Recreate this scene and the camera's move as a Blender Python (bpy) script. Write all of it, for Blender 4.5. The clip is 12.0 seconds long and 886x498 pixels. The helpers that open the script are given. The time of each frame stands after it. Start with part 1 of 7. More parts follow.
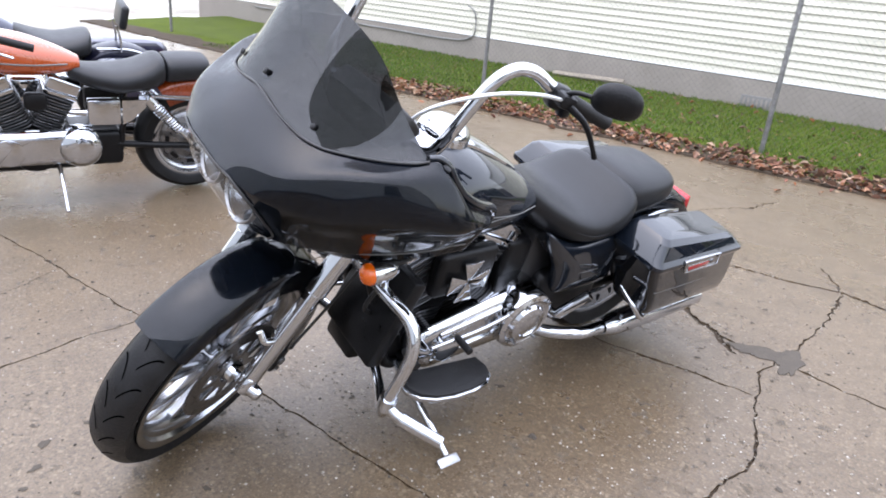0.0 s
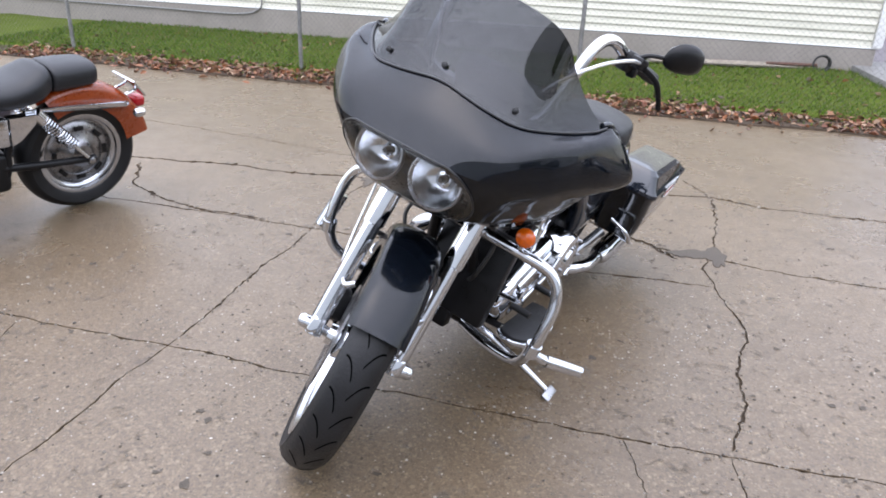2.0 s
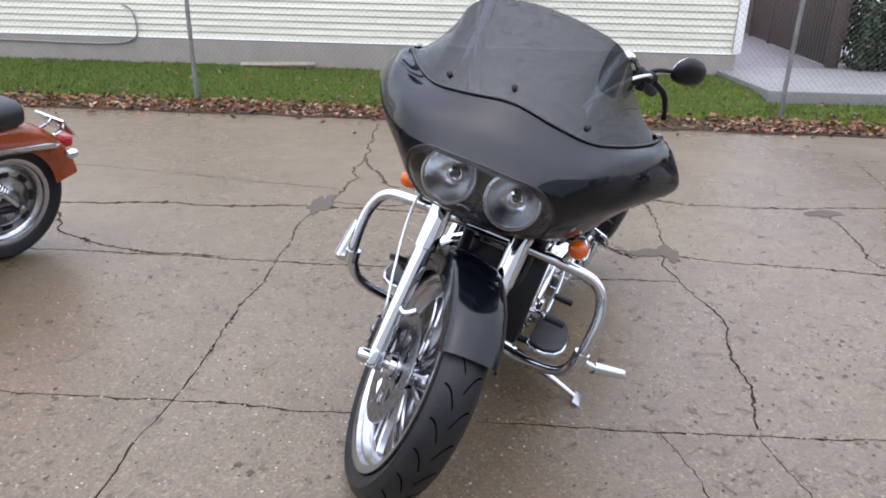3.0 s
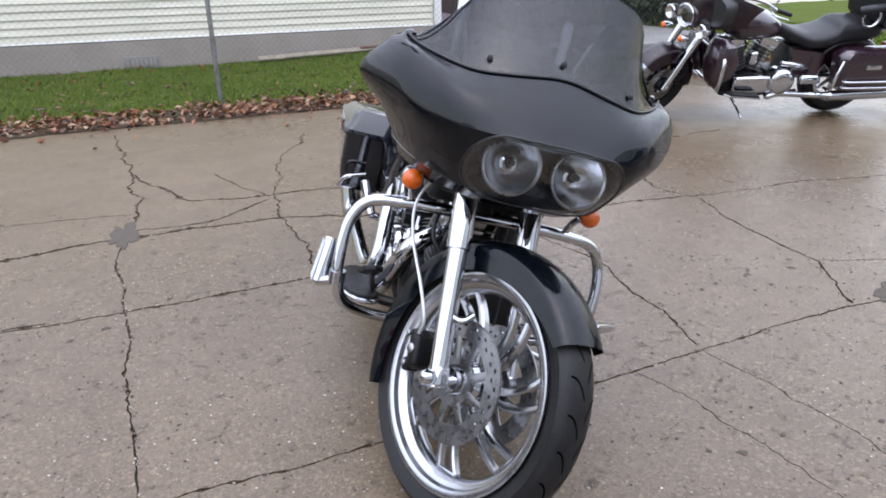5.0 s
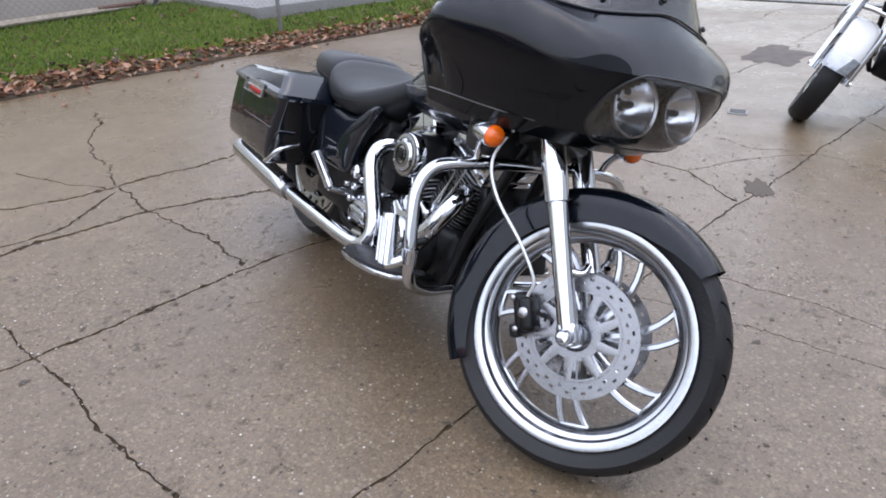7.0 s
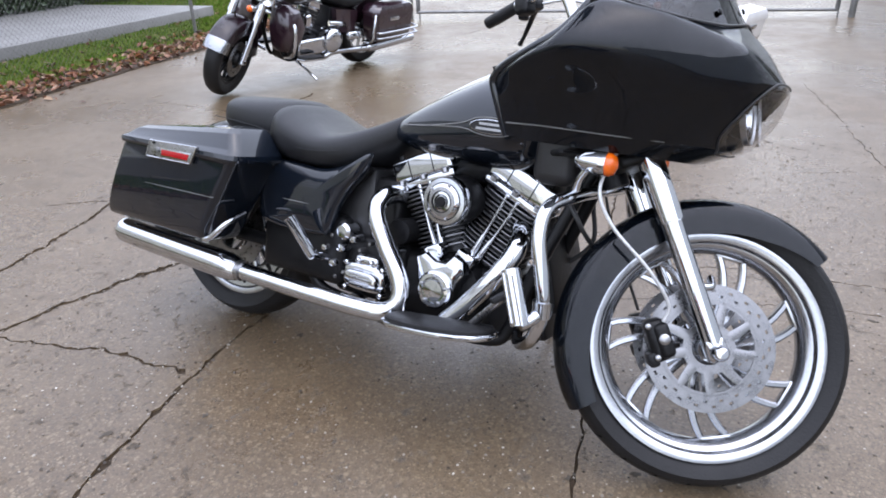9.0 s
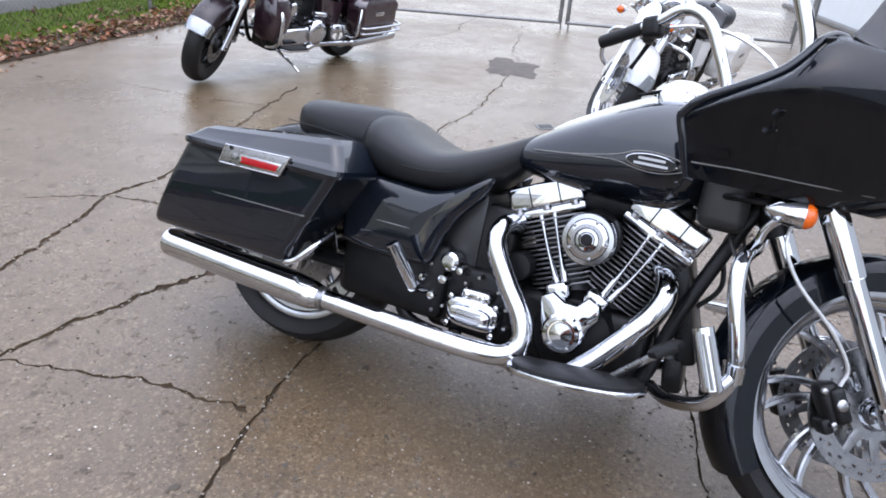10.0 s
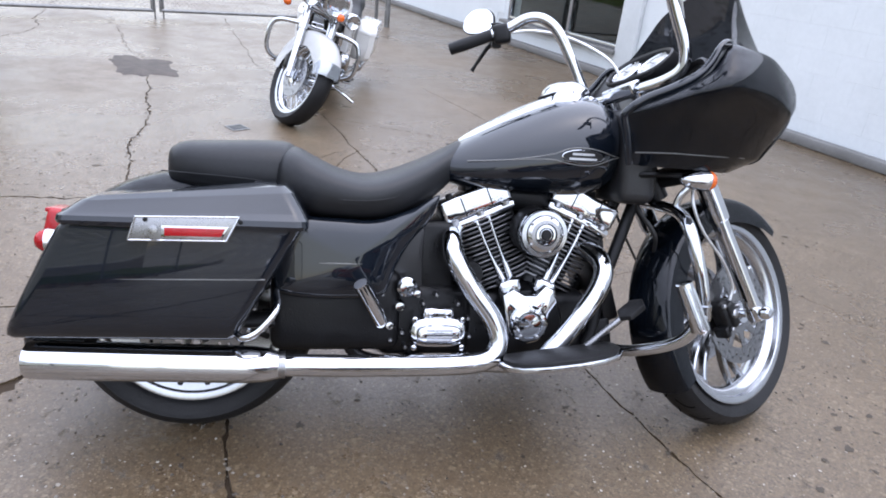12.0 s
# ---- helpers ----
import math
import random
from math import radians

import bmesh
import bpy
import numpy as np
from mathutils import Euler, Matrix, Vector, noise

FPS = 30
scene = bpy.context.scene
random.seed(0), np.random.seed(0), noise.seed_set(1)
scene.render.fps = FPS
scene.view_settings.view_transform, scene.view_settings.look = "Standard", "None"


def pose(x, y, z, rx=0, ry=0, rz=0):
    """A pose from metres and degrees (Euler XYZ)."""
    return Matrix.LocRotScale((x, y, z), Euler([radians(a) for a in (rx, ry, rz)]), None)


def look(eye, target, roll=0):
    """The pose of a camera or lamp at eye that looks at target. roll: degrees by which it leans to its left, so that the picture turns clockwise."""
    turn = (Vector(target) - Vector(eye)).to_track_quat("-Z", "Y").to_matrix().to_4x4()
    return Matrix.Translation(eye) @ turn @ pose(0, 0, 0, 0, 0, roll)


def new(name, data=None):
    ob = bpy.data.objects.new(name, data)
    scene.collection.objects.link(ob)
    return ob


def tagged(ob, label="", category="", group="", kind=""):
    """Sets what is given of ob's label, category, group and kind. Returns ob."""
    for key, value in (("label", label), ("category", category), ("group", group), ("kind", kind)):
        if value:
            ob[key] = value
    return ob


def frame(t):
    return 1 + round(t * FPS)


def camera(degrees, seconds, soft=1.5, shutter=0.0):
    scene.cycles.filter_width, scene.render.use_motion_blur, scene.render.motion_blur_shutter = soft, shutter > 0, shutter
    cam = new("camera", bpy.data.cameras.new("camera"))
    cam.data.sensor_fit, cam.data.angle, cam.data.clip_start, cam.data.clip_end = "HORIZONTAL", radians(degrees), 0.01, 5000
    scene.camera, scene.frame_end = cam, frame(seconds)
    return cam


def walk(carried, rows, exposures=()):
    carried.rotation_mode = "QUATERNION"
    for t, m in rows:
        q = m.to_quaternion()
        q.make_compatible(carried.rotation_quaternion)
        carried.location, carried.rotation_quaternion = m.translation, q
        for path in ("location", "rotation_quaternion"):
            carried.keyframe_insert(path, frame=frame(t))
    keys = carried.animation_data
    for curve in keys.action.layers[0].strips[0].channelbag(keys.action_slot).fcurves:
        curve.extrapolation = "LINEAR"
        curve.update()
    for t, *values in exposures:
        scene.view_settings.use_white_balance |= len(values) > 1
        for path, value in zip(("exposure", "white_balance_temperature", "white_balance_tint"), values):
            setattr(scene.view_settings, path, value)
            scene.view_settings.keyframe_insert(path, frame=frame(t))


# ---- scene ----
cam = camera(65.9, 12.0, soft=1.8)
PATH = [
    (0, (-0.01, -0.053, 1.347), (-1.081, 1.466, 0.608), 5.6),
    (0.5, (-0.203, -0.212, 1.345), (-1.096, 1.38, 0.528), 5.7),
    (1, (-0.36, -0.404, 1.352), (-1.115, 1.259, 0.535), 5.4),
    (1.5, (-0.588, -0.49, 1.357), (-1.205, 1.229, 0.54), 3.8),
    (2, (-0.782, -0.623, 1.354), (-1.249, 1.156, 0.567), 2.5),
    (2.5, (-0.987, -0.747, 1.362), (-1.231, 1.087, 0.603), 1.7),
    (3, (-1.252, -0.707, 1.35), (-1.375, 1.152, 0.623), 1.4),
    (3.2, (-1.345, -0.689, 1.363), (-1.424, 1.175, 0.643), 1.5),
    (4.8, (-2.016, -0.473, 1.346), (-1.385, 1.252, 0.557), -0.8),
    (5, (-2.087, -0.436, 1.342), (-1.362, 1.261, 0.572), -0.8),
    (5.5, (-2.328, -0.358, 1.342), (-1.402, 1.241, 0.578), -1.3),
    (6, (-2.479, -0.251, 1.326), (-1.404, 1.219, 0.499), -0.8),
    (6.5, (-2.607, -0.022, 1.318), (-1.446, 1.308, 0.377), -0.6),
    (7, (-2.742, 0.169, 1.329), (-1.445, 1.396, 0.428), -1.0),
    (7.2, (-2.835, 0.239, 1.331), (-1.464, 1.409, 0.464), -2.1),
    (8.8, (-3.025, 1.008, 1.336), (-1.331, 1.645, 0.484), -2.6),
    (9, (-3.028, 1.109, 1.338), (-1.307, 1.645, 0.472), -1.6),
    (9.5, (-2.959, 1.422, 1.337), (-1.179, 1.764, 0.49), 1.5),
    (10, (-2.95, 1.706, 1.333), (-1.174, 2.012, 0.466), 4.5),
    (10.5, (-2.95, 1.953, 1.346), (-1.156, 1.92, 0.463), 7.9),
    (11, (-2.824, 2.199, 1.33), (-1.052, 1.919, 0.445), 7.2),
    (11.5, (-2.755, 2.4, 1.327), (-1.03, 1.925, 0.434), 7.5),
    (12, (-2.784, 2.648, 1.343), (-1.16, 1.814, 0.527), 6.5),
]
walk(cam, [(t, look(eye, target, roll)) for t, eye, target, roll in PATH],
     [(t, 0.40 + e, k, 14.5) for t, e, k in ((0, 0.34, 6960), (1.5, 0.32, 6960), (2.5, 0.06, 6930), (3.2, -0.06, 6900), (5.0, -0.15, 6900), (6.5, -0.20, 6850), (7.2, -0.20, 6850), (9.0, -0.10, 6800), (12.0, -0.10, 6700))])

# ---- world and light: an overcast, wet morning ----
world = bpy.data.worlds.new("world")
scene.world = world
world.use_nodes = True
wn, wl = world.node_tree.nodes, world.node_tree.links
sky = wn.new("ShaderNodeTexSky")
sky.sky_type, sky.sun_disc = "NISHITA", False
sky.sun_elevation, sky.sun_rotation = radians(76), radians(200)
sky.air_density, sky.dust_density, sky.ozone_density = 1.0, 0.25, 1.0
hue = wn.new("ShaderNodeHueSaturation")
hue.inputs["Saturation"].default_value = 0.50
wl.new(sky.outputs[0], hue.inputs["Color"])
# an overcast dome: brighter overhead than at the horizon
place, split, rise = wn.new("ShaderNodeTexCoord"), wn.new("ShaderNodeSeparateXYZ"), wn.new("ShaderNodeMapRange")
rise.inputs["From Min"].default_value, rise.inputs["From Max"].default_value = 0.0, 1.0
rise.inputs["To Min"].default_value, rise.inputs["To Max"].default_value = 1.3, 7.2
dome = wn.new("ShaderNodeMix")
dome.data_type, dome.blend_type = "RGBA", "MULTIPLY"
dome.inputs[0].default_value = 1.0
wl.new(place.outputs["Generated"], split.inputs[0])
wl.new(split.outputs["Z"], rise.inputs["Value"])
wl.new(hue.outputs[0], dome.inputs[6])
wl.new(rise.outputs[0], dome.inputs[7])
wl.new(dome.outputs[2], wn["Background"].inputs["Color"])
wn["Background"].inputs["Strength"].default_value = 0.15
sun_data = bpy.data.lights.new("sun", "SUN")
sun_data.energy, sun_data.angle, sun_data.color = 0.55, radians(110), (1.0, 0.97, 0.93)
sun = new("sun", sun_data)
sun.matrix_world = look((-0.6, -1.6, 7.0), (0, 0, 0))
scene.view_settings.exposure = 0.35


# ---- materials ----
def material(name, base, rough=0.5, metal=0.0, coat=0.0, vary=0.0, scale=8.0, bump=0.0, bump_scale=60.0,
             rough_vary=0.0, second=None, spec=0.5, coat_rough=0.04, transmission=0.0, emit=0.0, coat_ior=1.5):
    """A surface with grain and stains at two scales; second: the colour that the stains go to."""
    m = bpy.data.materials.new(name)
    m.use_nodes = True
    n, l = m.node_tree.nodes, m.node_tree.links
    b = n["Principled BSDF"]
    b.inputs["Base Color"].default_value = (*base, 1)
    b.inputs["Roughness"].default_value = rough
    b.inputs["Metallic"].default_value = metal
    b.inputs["Coat Weight"].default_value = coat
    b.inputs["Coat Roughness"].default_value = coat_rough
    b.inputs["Coat IOR"].default_value = coat_ior
    b.inputs["Specular IOR Level"].default_value = spec
    b.inputs["Transmission Weight"].default_value = transmission
    if emit:
        b.inputs["Emission Color"].default_value = (*base, 1)
        b.inputs["Emission Strength"].default_value = emit
    co = n.new("ShaderNodeTexCoord")
    if vary or rough_vary or second:
        a = n.new("ShaderNodeTexNoise")
        a.inputs["Scale"].default_value, a.inputs["Detail"].default_value = scale, 6
        l.new(co.outputs["Object"], a.inputs["Vector"])
        f = n.new("ShaderNodeTexNoise")
        f.inputs["Scale"].default_value, f.inputs["Detail"].default_value = scale * 9, 4
        l.new(co.outputs["Object"], f.inputs["Vector"])
        both = n.new("ShaderNodeMath")
        both.operation = "MULTIPLY_ADD"
        both.inputs[1].default_value, both.inputs[2].default_value = 0.4, 0.0
        l.new(f.outputs["Fac"], both.inputs[0])
        add = n.new("ShaderNodeMath")
        add.operation = "MULTIPLY_ADD"
        add.inputs[1].default_value = 0.6
        l.new(a.outputs["Fac"], add.inputs[0])
        l.new(both.outputs[0], add.inputs[2])
        span = n.new("ShaderNodeMapRange")
        span.inputs["From Min"].default_value, span.inputs["From Max"].default_value = 0.33, 0.67
        l.new(add.outputs[0], span.inputs["Value"])
        ramp = n.new("ShaderNodeMix")
        ramp.data_type = "RGBA"
        lo = second if second else tuple(c * (1 - vary) for c in base)
        hi = base if second else tuple(min(1, c * (1 + vary)) for c in base)
        ramp.inputs[6].default_value, ramp.inputs[7].default_value = (*lo, 1), (*hi, 1)
        l.new(span.outputs[0], ramp.inputs[0])
        l.new(ramp.outputs[2], b.inputs["Base Color"])
        if rough_vary:
            rr = n.new("ShaderNodeMapRange")
            rr.inputs["To Min"].default_value, rr.inputs["To Max"].default_value = max(0, rough - rough_vary), min(1, rough + rough_vary)
            l.new(span.outputs[0], rr.inputs["Value"])
            l.new(rr.outputs[0], b.inputs["Roughness"])
    if bump:
        g = n.new("ShaderNodeTexNoise")
        g.inputs["Scale"].default_value, g.inputs["Detail"].default_value = bump_scale, 5
        l.new(co.outputs["Object"], g.inputs["Vector"])
        bp = n.new("ShaderNodeBump")
        bp.inputs["Strength"].default_value, bp.inputs["Distance"].default_value = min(1, bump), 0.004
        l.new(g.outputs["Fac"], bp.inputs["Height"])
        l.new(bp.outputs[0], b.inputs["Normal"])
    return m


def concrete_material():
    """Old exposed-aggregate concrete, damp, with pebbles, grime and drying patches."""
    m = bpy.data.materials.new("damp_concrete")
    m.use_nodes = True
    n, l = m.node_tree.nodes, m.node_tree.links
    b = n["Principled BSDF"]
    co = n.new("ShaderNodeTexCoord")

    def noise_at(scale, detail, rough=0.55):
        a = n.new("ShaderNodeTexNoise")
        a.inputs["Scale"].default_value, a.inputs["Detail"].default_value, a.inputs["Roughness"].default_value = scale, detail, rough
        l.new(co.outputs["Object"], a.inputs["Vector"])
        return a.outputs["Fac"]

    def span(v, lo, hi, to0=0.0, to1=1.0):
        r = n.new("ShaderNodeMapRange")
        r.inputs["From Min"].default_value, r.inputs["From Max"].default_value = lo, hi
        r.inputs["To Min"].default_value, r.inputs["To Max"].default_value = to0, to1
        l.new(v, r.inputs["Value"])
        return r.outputs[0]

    def mix(fac, c0, c1, kind="MIX"):
        x = n.new("ShaderNodeMix")
        x.data_type, x.blend_type = "RGBA", kind
        for slot, c in ((6, c0), (7, c1)):
            if isinstance(c, tuple):
                x.inputs[slot].default_value = (*c, 1)
            else:
                l.new(c, x.inputs[slot])
        if isinstance(fac, float):
            x.inputs[0].default_value = fac
        else:
            l.new(fac, x.inputs[0])
        return x.outputs[2]

    large = noise_at(0.55, 5)
    middle = noise_at(3.5, 6, 0.65)
    fine = noise_at(70, 5, 0.7)
    c = mix(span(large, 0.35, 0.65), (0.103, 0.070, 0.040), (0.135, 0.096, 0.058))
    c = mix(span(middle, 0.42, 0.72, 0.0, 0.5), c, (0.070, 0.048, 0.028))
    c = mix(span(fine, 0.40, 0.68, 0.0, 0.6), c, (0.051, 0.035, 0.021))

    def cells(scale):
        v = n.new("ShaderNodeTexVoronoi")
        v.inputs["Scale"].default_value = scale
        l.new(co.outputs["Object"], v.inputs["Vector"])
        pick = n.new("ShaderNodeSeparateColor")
        l.new(v.outputs["Color"], pick.inputs[0])
        return pick.outputs[0], pick.outputs[1], v.outputs["Distance"]

    def times(p, q):
        t = n.new("ShaderNodeMath")
        t.operation = "MULTIPLY"
        l.new(p, t.inputs[0])
        l.new(q, t.inputs[1])
        return t.outputs[0]

    # exposed aggregate: every grain takes its own shade, pale or dark
    for scale, pale, dark in ((210, 0.55, 0.65), (120, 0.50, 0.65), (66, 0.42, 0.45)):
        shade, other, far = cells(scale)
        body = span(far, 0.62, 0.30)
        c = mix(times(span(shade, 0.74, 0.98, 0.0, pale), body), c, (0.253, 0.197, 0.128))
        c = mix(times(span(other, 0.70, 0.95, 0.0, dark), body), c, (0.035, 0.026, 0.016))
    # ragged pits and dark spots
    pits = noise_at(13, 8, 0.74)
    c = mix(span(pits, 0.575, 0.66, 0.0, 0.8), c, (0.033, 0.024, 0.015))
    shade, other, far = cells(3.4)
    wob = n.new("ShaderNodeMath")
    wob.operation = "MULTIPLY_ADD"
    wob.inputs[1].default_value = 0.45
    l.new(noise_at(22, 6, 0.7), wob.inputs[0])
    l.new(far, wob.inputs[2])
    spot = times(span(shade, 0.42, 0.38), span(wob.outputs[0], 0.36, 0.27, 0.0, 0.62))
    c = mix(spot, c, (0.043, 0.031, 0.020))
    l.new(c, b.inputs["Base Color"])
    wet = n.new("ShaderNodeMath")
    wet.operation = "MULTIPLY_ADD"
    wet.inputs[1].default_value = 0.5
    l.new(middle, wet.inputs[0])
    l.new(large, wet.inputs[2])
    l.new(span(wet.outputs[0], 0.55, 0.95, 0.16, 0.46), b.inputs["Roughness"])
    b.inputs["Specular IOR Level"].default_value = 0.5
    h = n.new("ShaderNodeMath")
    h.operation = "MULTIPLY_ADD"
    h.inputs[1].default_value = 0.35
    l.new(noise_at(260, 3), h.inputs[0])
    l.new(fine, h.inputs[2])
    deep = n.new("ShaderNodeMath")
    deep.operation = "MULTIPLY_ADD"
    deep.inputs[1].default_value = -1.2
    l.new(span(pits, 0.58, 0.70), deep.inputs[0])
    l.new(h.outputs[0], deep.inputs[2])
    bp = n.new("ShaderNodeBump")
    bp.inputs["Strength"].default_value, bp.inputs["Distance"].default_value = 0.42, 0.004
    l.new(deep.outputs[0], bp.inputs["Height"])
    l.new(bp.outputs[0], b.inputs["Normal"])
    return m


def island_material(name, low, high, rough=0.6, spec=0.4, translucent=0.0):
    """For blades and leaves: each piece takes its own shade between the two colours."""
    m = bpy.data.materials.new(name)
    m.use_nodes = True
    n, l = m.node_tree.nodes, m.node_tree.links
    b = n["Principled BSDF"]
    g = n.new("ShaderNodeNewGeometry")
    r = n.new("ShaderNodeValToRGB")
    cols = [low, high] if not isinstance(low, list) else low
    els = r.color_ramp.elements
    els[0].color, els[1].color = (*cols[0], 1), (*cols[-1], 1)
    for i, c in enumerate(cols[1:-1]):
        e = els.new((i + 1) / (len(cols) - 1))
        e.color = (*c, 1)
    l.new(g.outputs["Random Per Island"], r.inputs[0])
    l.new(r.outputs[0], b.inputs["Base Color"])
    b.inputs["Roughness"].default_value, b.inputs["Specular IOR Level"].default_value = rough, spec
    return m


def glass_material(name, tint, rough=0.0, ior=1.45):
    """Thin glazing: clear but for its tint, with a gloss that grows towards grazing."""
    m = bpy.data.materials.new(name)
    m.use_nodes = True
    n, l = m.node_tree.nodes, m.node_tree.links
    n.remove(n["Principled BSDF"])
    tr, gl, mx, lw = n.new("ShaderNodeBsdfTransparent"), n.new("ShaderNodeBsdfGlossy"), n.new("ShaderNodeMixShader"), n.new("ShaderNodeLayerWeight")
    tr.inputs[0].default_value = (*tint, 1)
    gl.inputs["Roughness"].default_value = rough
    gl.inputs[0].default_value = (1, 1, 1, 1)
    lw.inputs["Blend"].default_value = 0.5
    p, k = n.new("ShaderNodeMath"), n.new("ShaderNodeMath")
    p.operation, k.operation = "POWER", "MULTIPLY_ADD"
    p.inputs[1].default_value = 5.0
    f0 = ((ior - 1) / (ior + 1)) ** 2
    k.inputs[1].default_value, k.inputs[2].default_value = 1 - f0, f0
    l.new(lw.outputs["Facing"], p.inputs[0])
    l.new(p.outputs[0], k.inputs[0])
    l.new(k.outputs[0], mx.inputs[0])
    l.new(tr.outputs[0], mx.inputs[1])
    l.new(gl.outputs[0], mx.inputs[2])
    l.new(mx.outputs[0], n["Material Output"].inputs["Surface"])
    return m


BLACK = material("black_paint", (0.0038, 0.0060, 0.0100), 0.30, 0.0, 1.0, vary=0.25, scale=14, rough_vary=0.05, spec=0.05, coat_rough=0.03, coat_ior=1.56)
BLACK_TRIM = material("black_plastic", (0.012, 0.012, 0.013), 0.42, vary=0.2, scale=20, bump=0.15, bump_scale=240, rough_vary=0.08)
BLACK_METAL = material("black_engine_enamel", (0.006, 0.006, 0.0065), 0.36, vary=0.3, scale=25, bump=0.2, bump_scale=180, rough_vary=0.1, spec=0.22)
CHROME = material("chrome", (0.56, 0.575, 0.60), 0.05, 1.0, vary=0.05, scale=12, rough_vary=0.03)
POLISHED = material("polished_aluminium", (0.44, 0.45, 0.47), 0.21, 1.0, vary=0.08, scale=18, rough_vary=0.05)
STEEL = material("brushed_steel", (0.32, 0.32, 0.325), 0.30, 1.0, vary=0.12, scale=30, rough_vary=0.08)
FINS = material("cast_fins", (0.055, 0.056, 0.058), 0.45, 0.3, vary=0.2, scale=30, rough_vary=0.1)
FIN_EDGE = material("machined_fin_edge", (0.20, 0.20, 0.205), 0.32, 1.0, vary=0.1, scale=30)
RUBBER = material("tyre_rubber", (0.009, 0.009, 0.0095), 0.50, vary=0.35, scale=16, bump=0.25, bump_scale=150, rough_vary=0.12, spec=0.28)
LEATHER = material("seat_vinyl", (0.010, 0.0106, 0.0120), 0.42, vary=0.3, scale=10, bump=0.12, bump_scale=330, rough_vary=0.06, spec=0.30)
AMBER = material("amber_lens", (0.66, 0.105, 0.003), 0.16, 0.0, 0.35, vary=0.25, scale=40, bump=0.5, bump_scale=120)
RED = material("red_lens", (0.30, 0.006, 0.010), 0.10, 0.0, 0.3, vary=0.15, scale=40, bump=0.2, bump_scale=200, spec=0.3)
STRIPE = material("silver_pinstripe", (0.16, 0.16, 0.155), 0.35, 0.2)
DIAL = material("dial_face", (0.45, 0.45, 0.43), 0.35, vary=0.05, scale=30)
CABLE = material("braided_cable", (0.62, 0.63, 0.63), 0.28, 0.7, vary=0.15, scale=90, bump=0.3, bump_scale=500)
HOSE = material("black_hose", (0.012, 0.012, 0.012), 0.5, vary=0.2, scale=30)
SMOKE = glass_material("smoked_windshield", (0.035, 0.037, 0.042), 0.012, ior=1.85)
BOWL = material("lamp_bowl", (0.56, 0.57, 0.59), 0.20, 1.0, vary=0.06, scale=30, bump=0.25, bump_scale=30)
TRAY = material("lamp_tray_plastic", (0.045, 0.046, 0.048), 0.30, vary=0.2, scale=20, rough_vary=0.08)
LENS = glass_material("clear_lens", (0.92, 0.93, 0.94), 0.03, ior=1.75)
PANE = glass_material("window_glass", (0.75, 0.8, 0.8), 0.0)
CONCRETE = concrete_material()
BROKEN = material("broken_concrete", (0.082, 0.070, 0.055), 0.75, second=(0.045, 0.036, 0.028), scale=22, bump=1.0, bump_scale=70, rough_vary=0.15, spec=0.25)
PATCH = material("asphalt_patch", (0.078, 0.067, 0.058), 0.75, vary=0.5, scale=9, bump=0.8, bump_scale=120, rough_vary=0.12, spec=0.2)
SOIL = material("damp_brown_soil", (0.050, 0.034, 0.022), 0.9, second=(0.026, 0.019, 0.012), scale=7, bump=1.0, bump_scale=60, spec=0.2)
EARTH = material("lawn_soil", (0.046, 0.062, 0.012), 0.95, second=(0.064, 0.086, 0.012), scale=2.5, bump=1.0, bump_scale=40, spec=0.05)
BLADES = island_material("grass_blades", [(0.032, 0.066, 0.005), (0.048, 0.106, 0.007), (0.066, 0.124, 0.010), (0.094, 0.122, 0.020), (0.12, 0.11, 0.040)], None, 0.6, spec=0.1)
GRIT = island_material("grit", [(0.030, 0.024, 0.019), (0.09, 0.075, 0.058), (0.16, 0.135, 0.105), (0.27, 0.24, 0.20), (0.05, 0.04, 0.03)], None, 0.6)
STONES = island_material("pale_aggregate", [(0.26, 0.23, 0.19), (0.36, 0.33, 0.28), (0.46, 0.43, 0.38)], None, 0.45)
LEAVES = island_material("dead_leaves", [(0.055, 0.024, 0.016), (0.15, 0.052, 0.026), (0.24, 0.12, 0.068), (0.075, 0.032, 0.020), (0.32, 0.22, 0.145), (0.21, 0.072, 0.024), (0.10, 0.055, 0.034), (0.034, 0.018, 0.012)], None, 0.55)
SIDING = material("white_siding", (0.50, 0.485, 0.40), 0.5, second=(0.455, 0.440, 0.36), scale=3.0, bump=0.25, bump_scale=40, rough_vary=0.08)
TRIM = material("white_trim", (0.62, 0.62, 0.60), 0.45, vary=0.06, scale=5)
PLANK = material("weathered_board", (0.24, 0.21, 0.165), 0.75, second=(0.15, 0.125, 0.095), scale=9, bump=0.5, bump_scale=60)
RUST = material("rusty_steel", (0.11, 0.048, 0.030), 0.8, second=(0.055, 0.028, 0.020), scale=18, bump=0.5, bump_scale=90)
LINK = material("weathered_wire", (0.105, 0.105, 0.10), 0.75, vary=0.3, scale=8, spec=0.2)
DISC = material("brake_disc_steel", (0.25, 0.25, 0.255), 0.30, 1.0, vary=0.15, scale=40, rough_vary=0.08)
BLOCK = material("foundation_cement", (0.225, 0.202, 0.176), 0.8, second=(0.18, 0.16, 0.138), scale=3, bump=0.5, bump_scale=90)
WHITE_BLOCK = material("painted_block", (0.63, 0.655, 0.66), 0.5, second=(0.565, 0.59, 0.595), scale=2.5, bump=0.5, bump_scale=70, rough_vary=0.1)
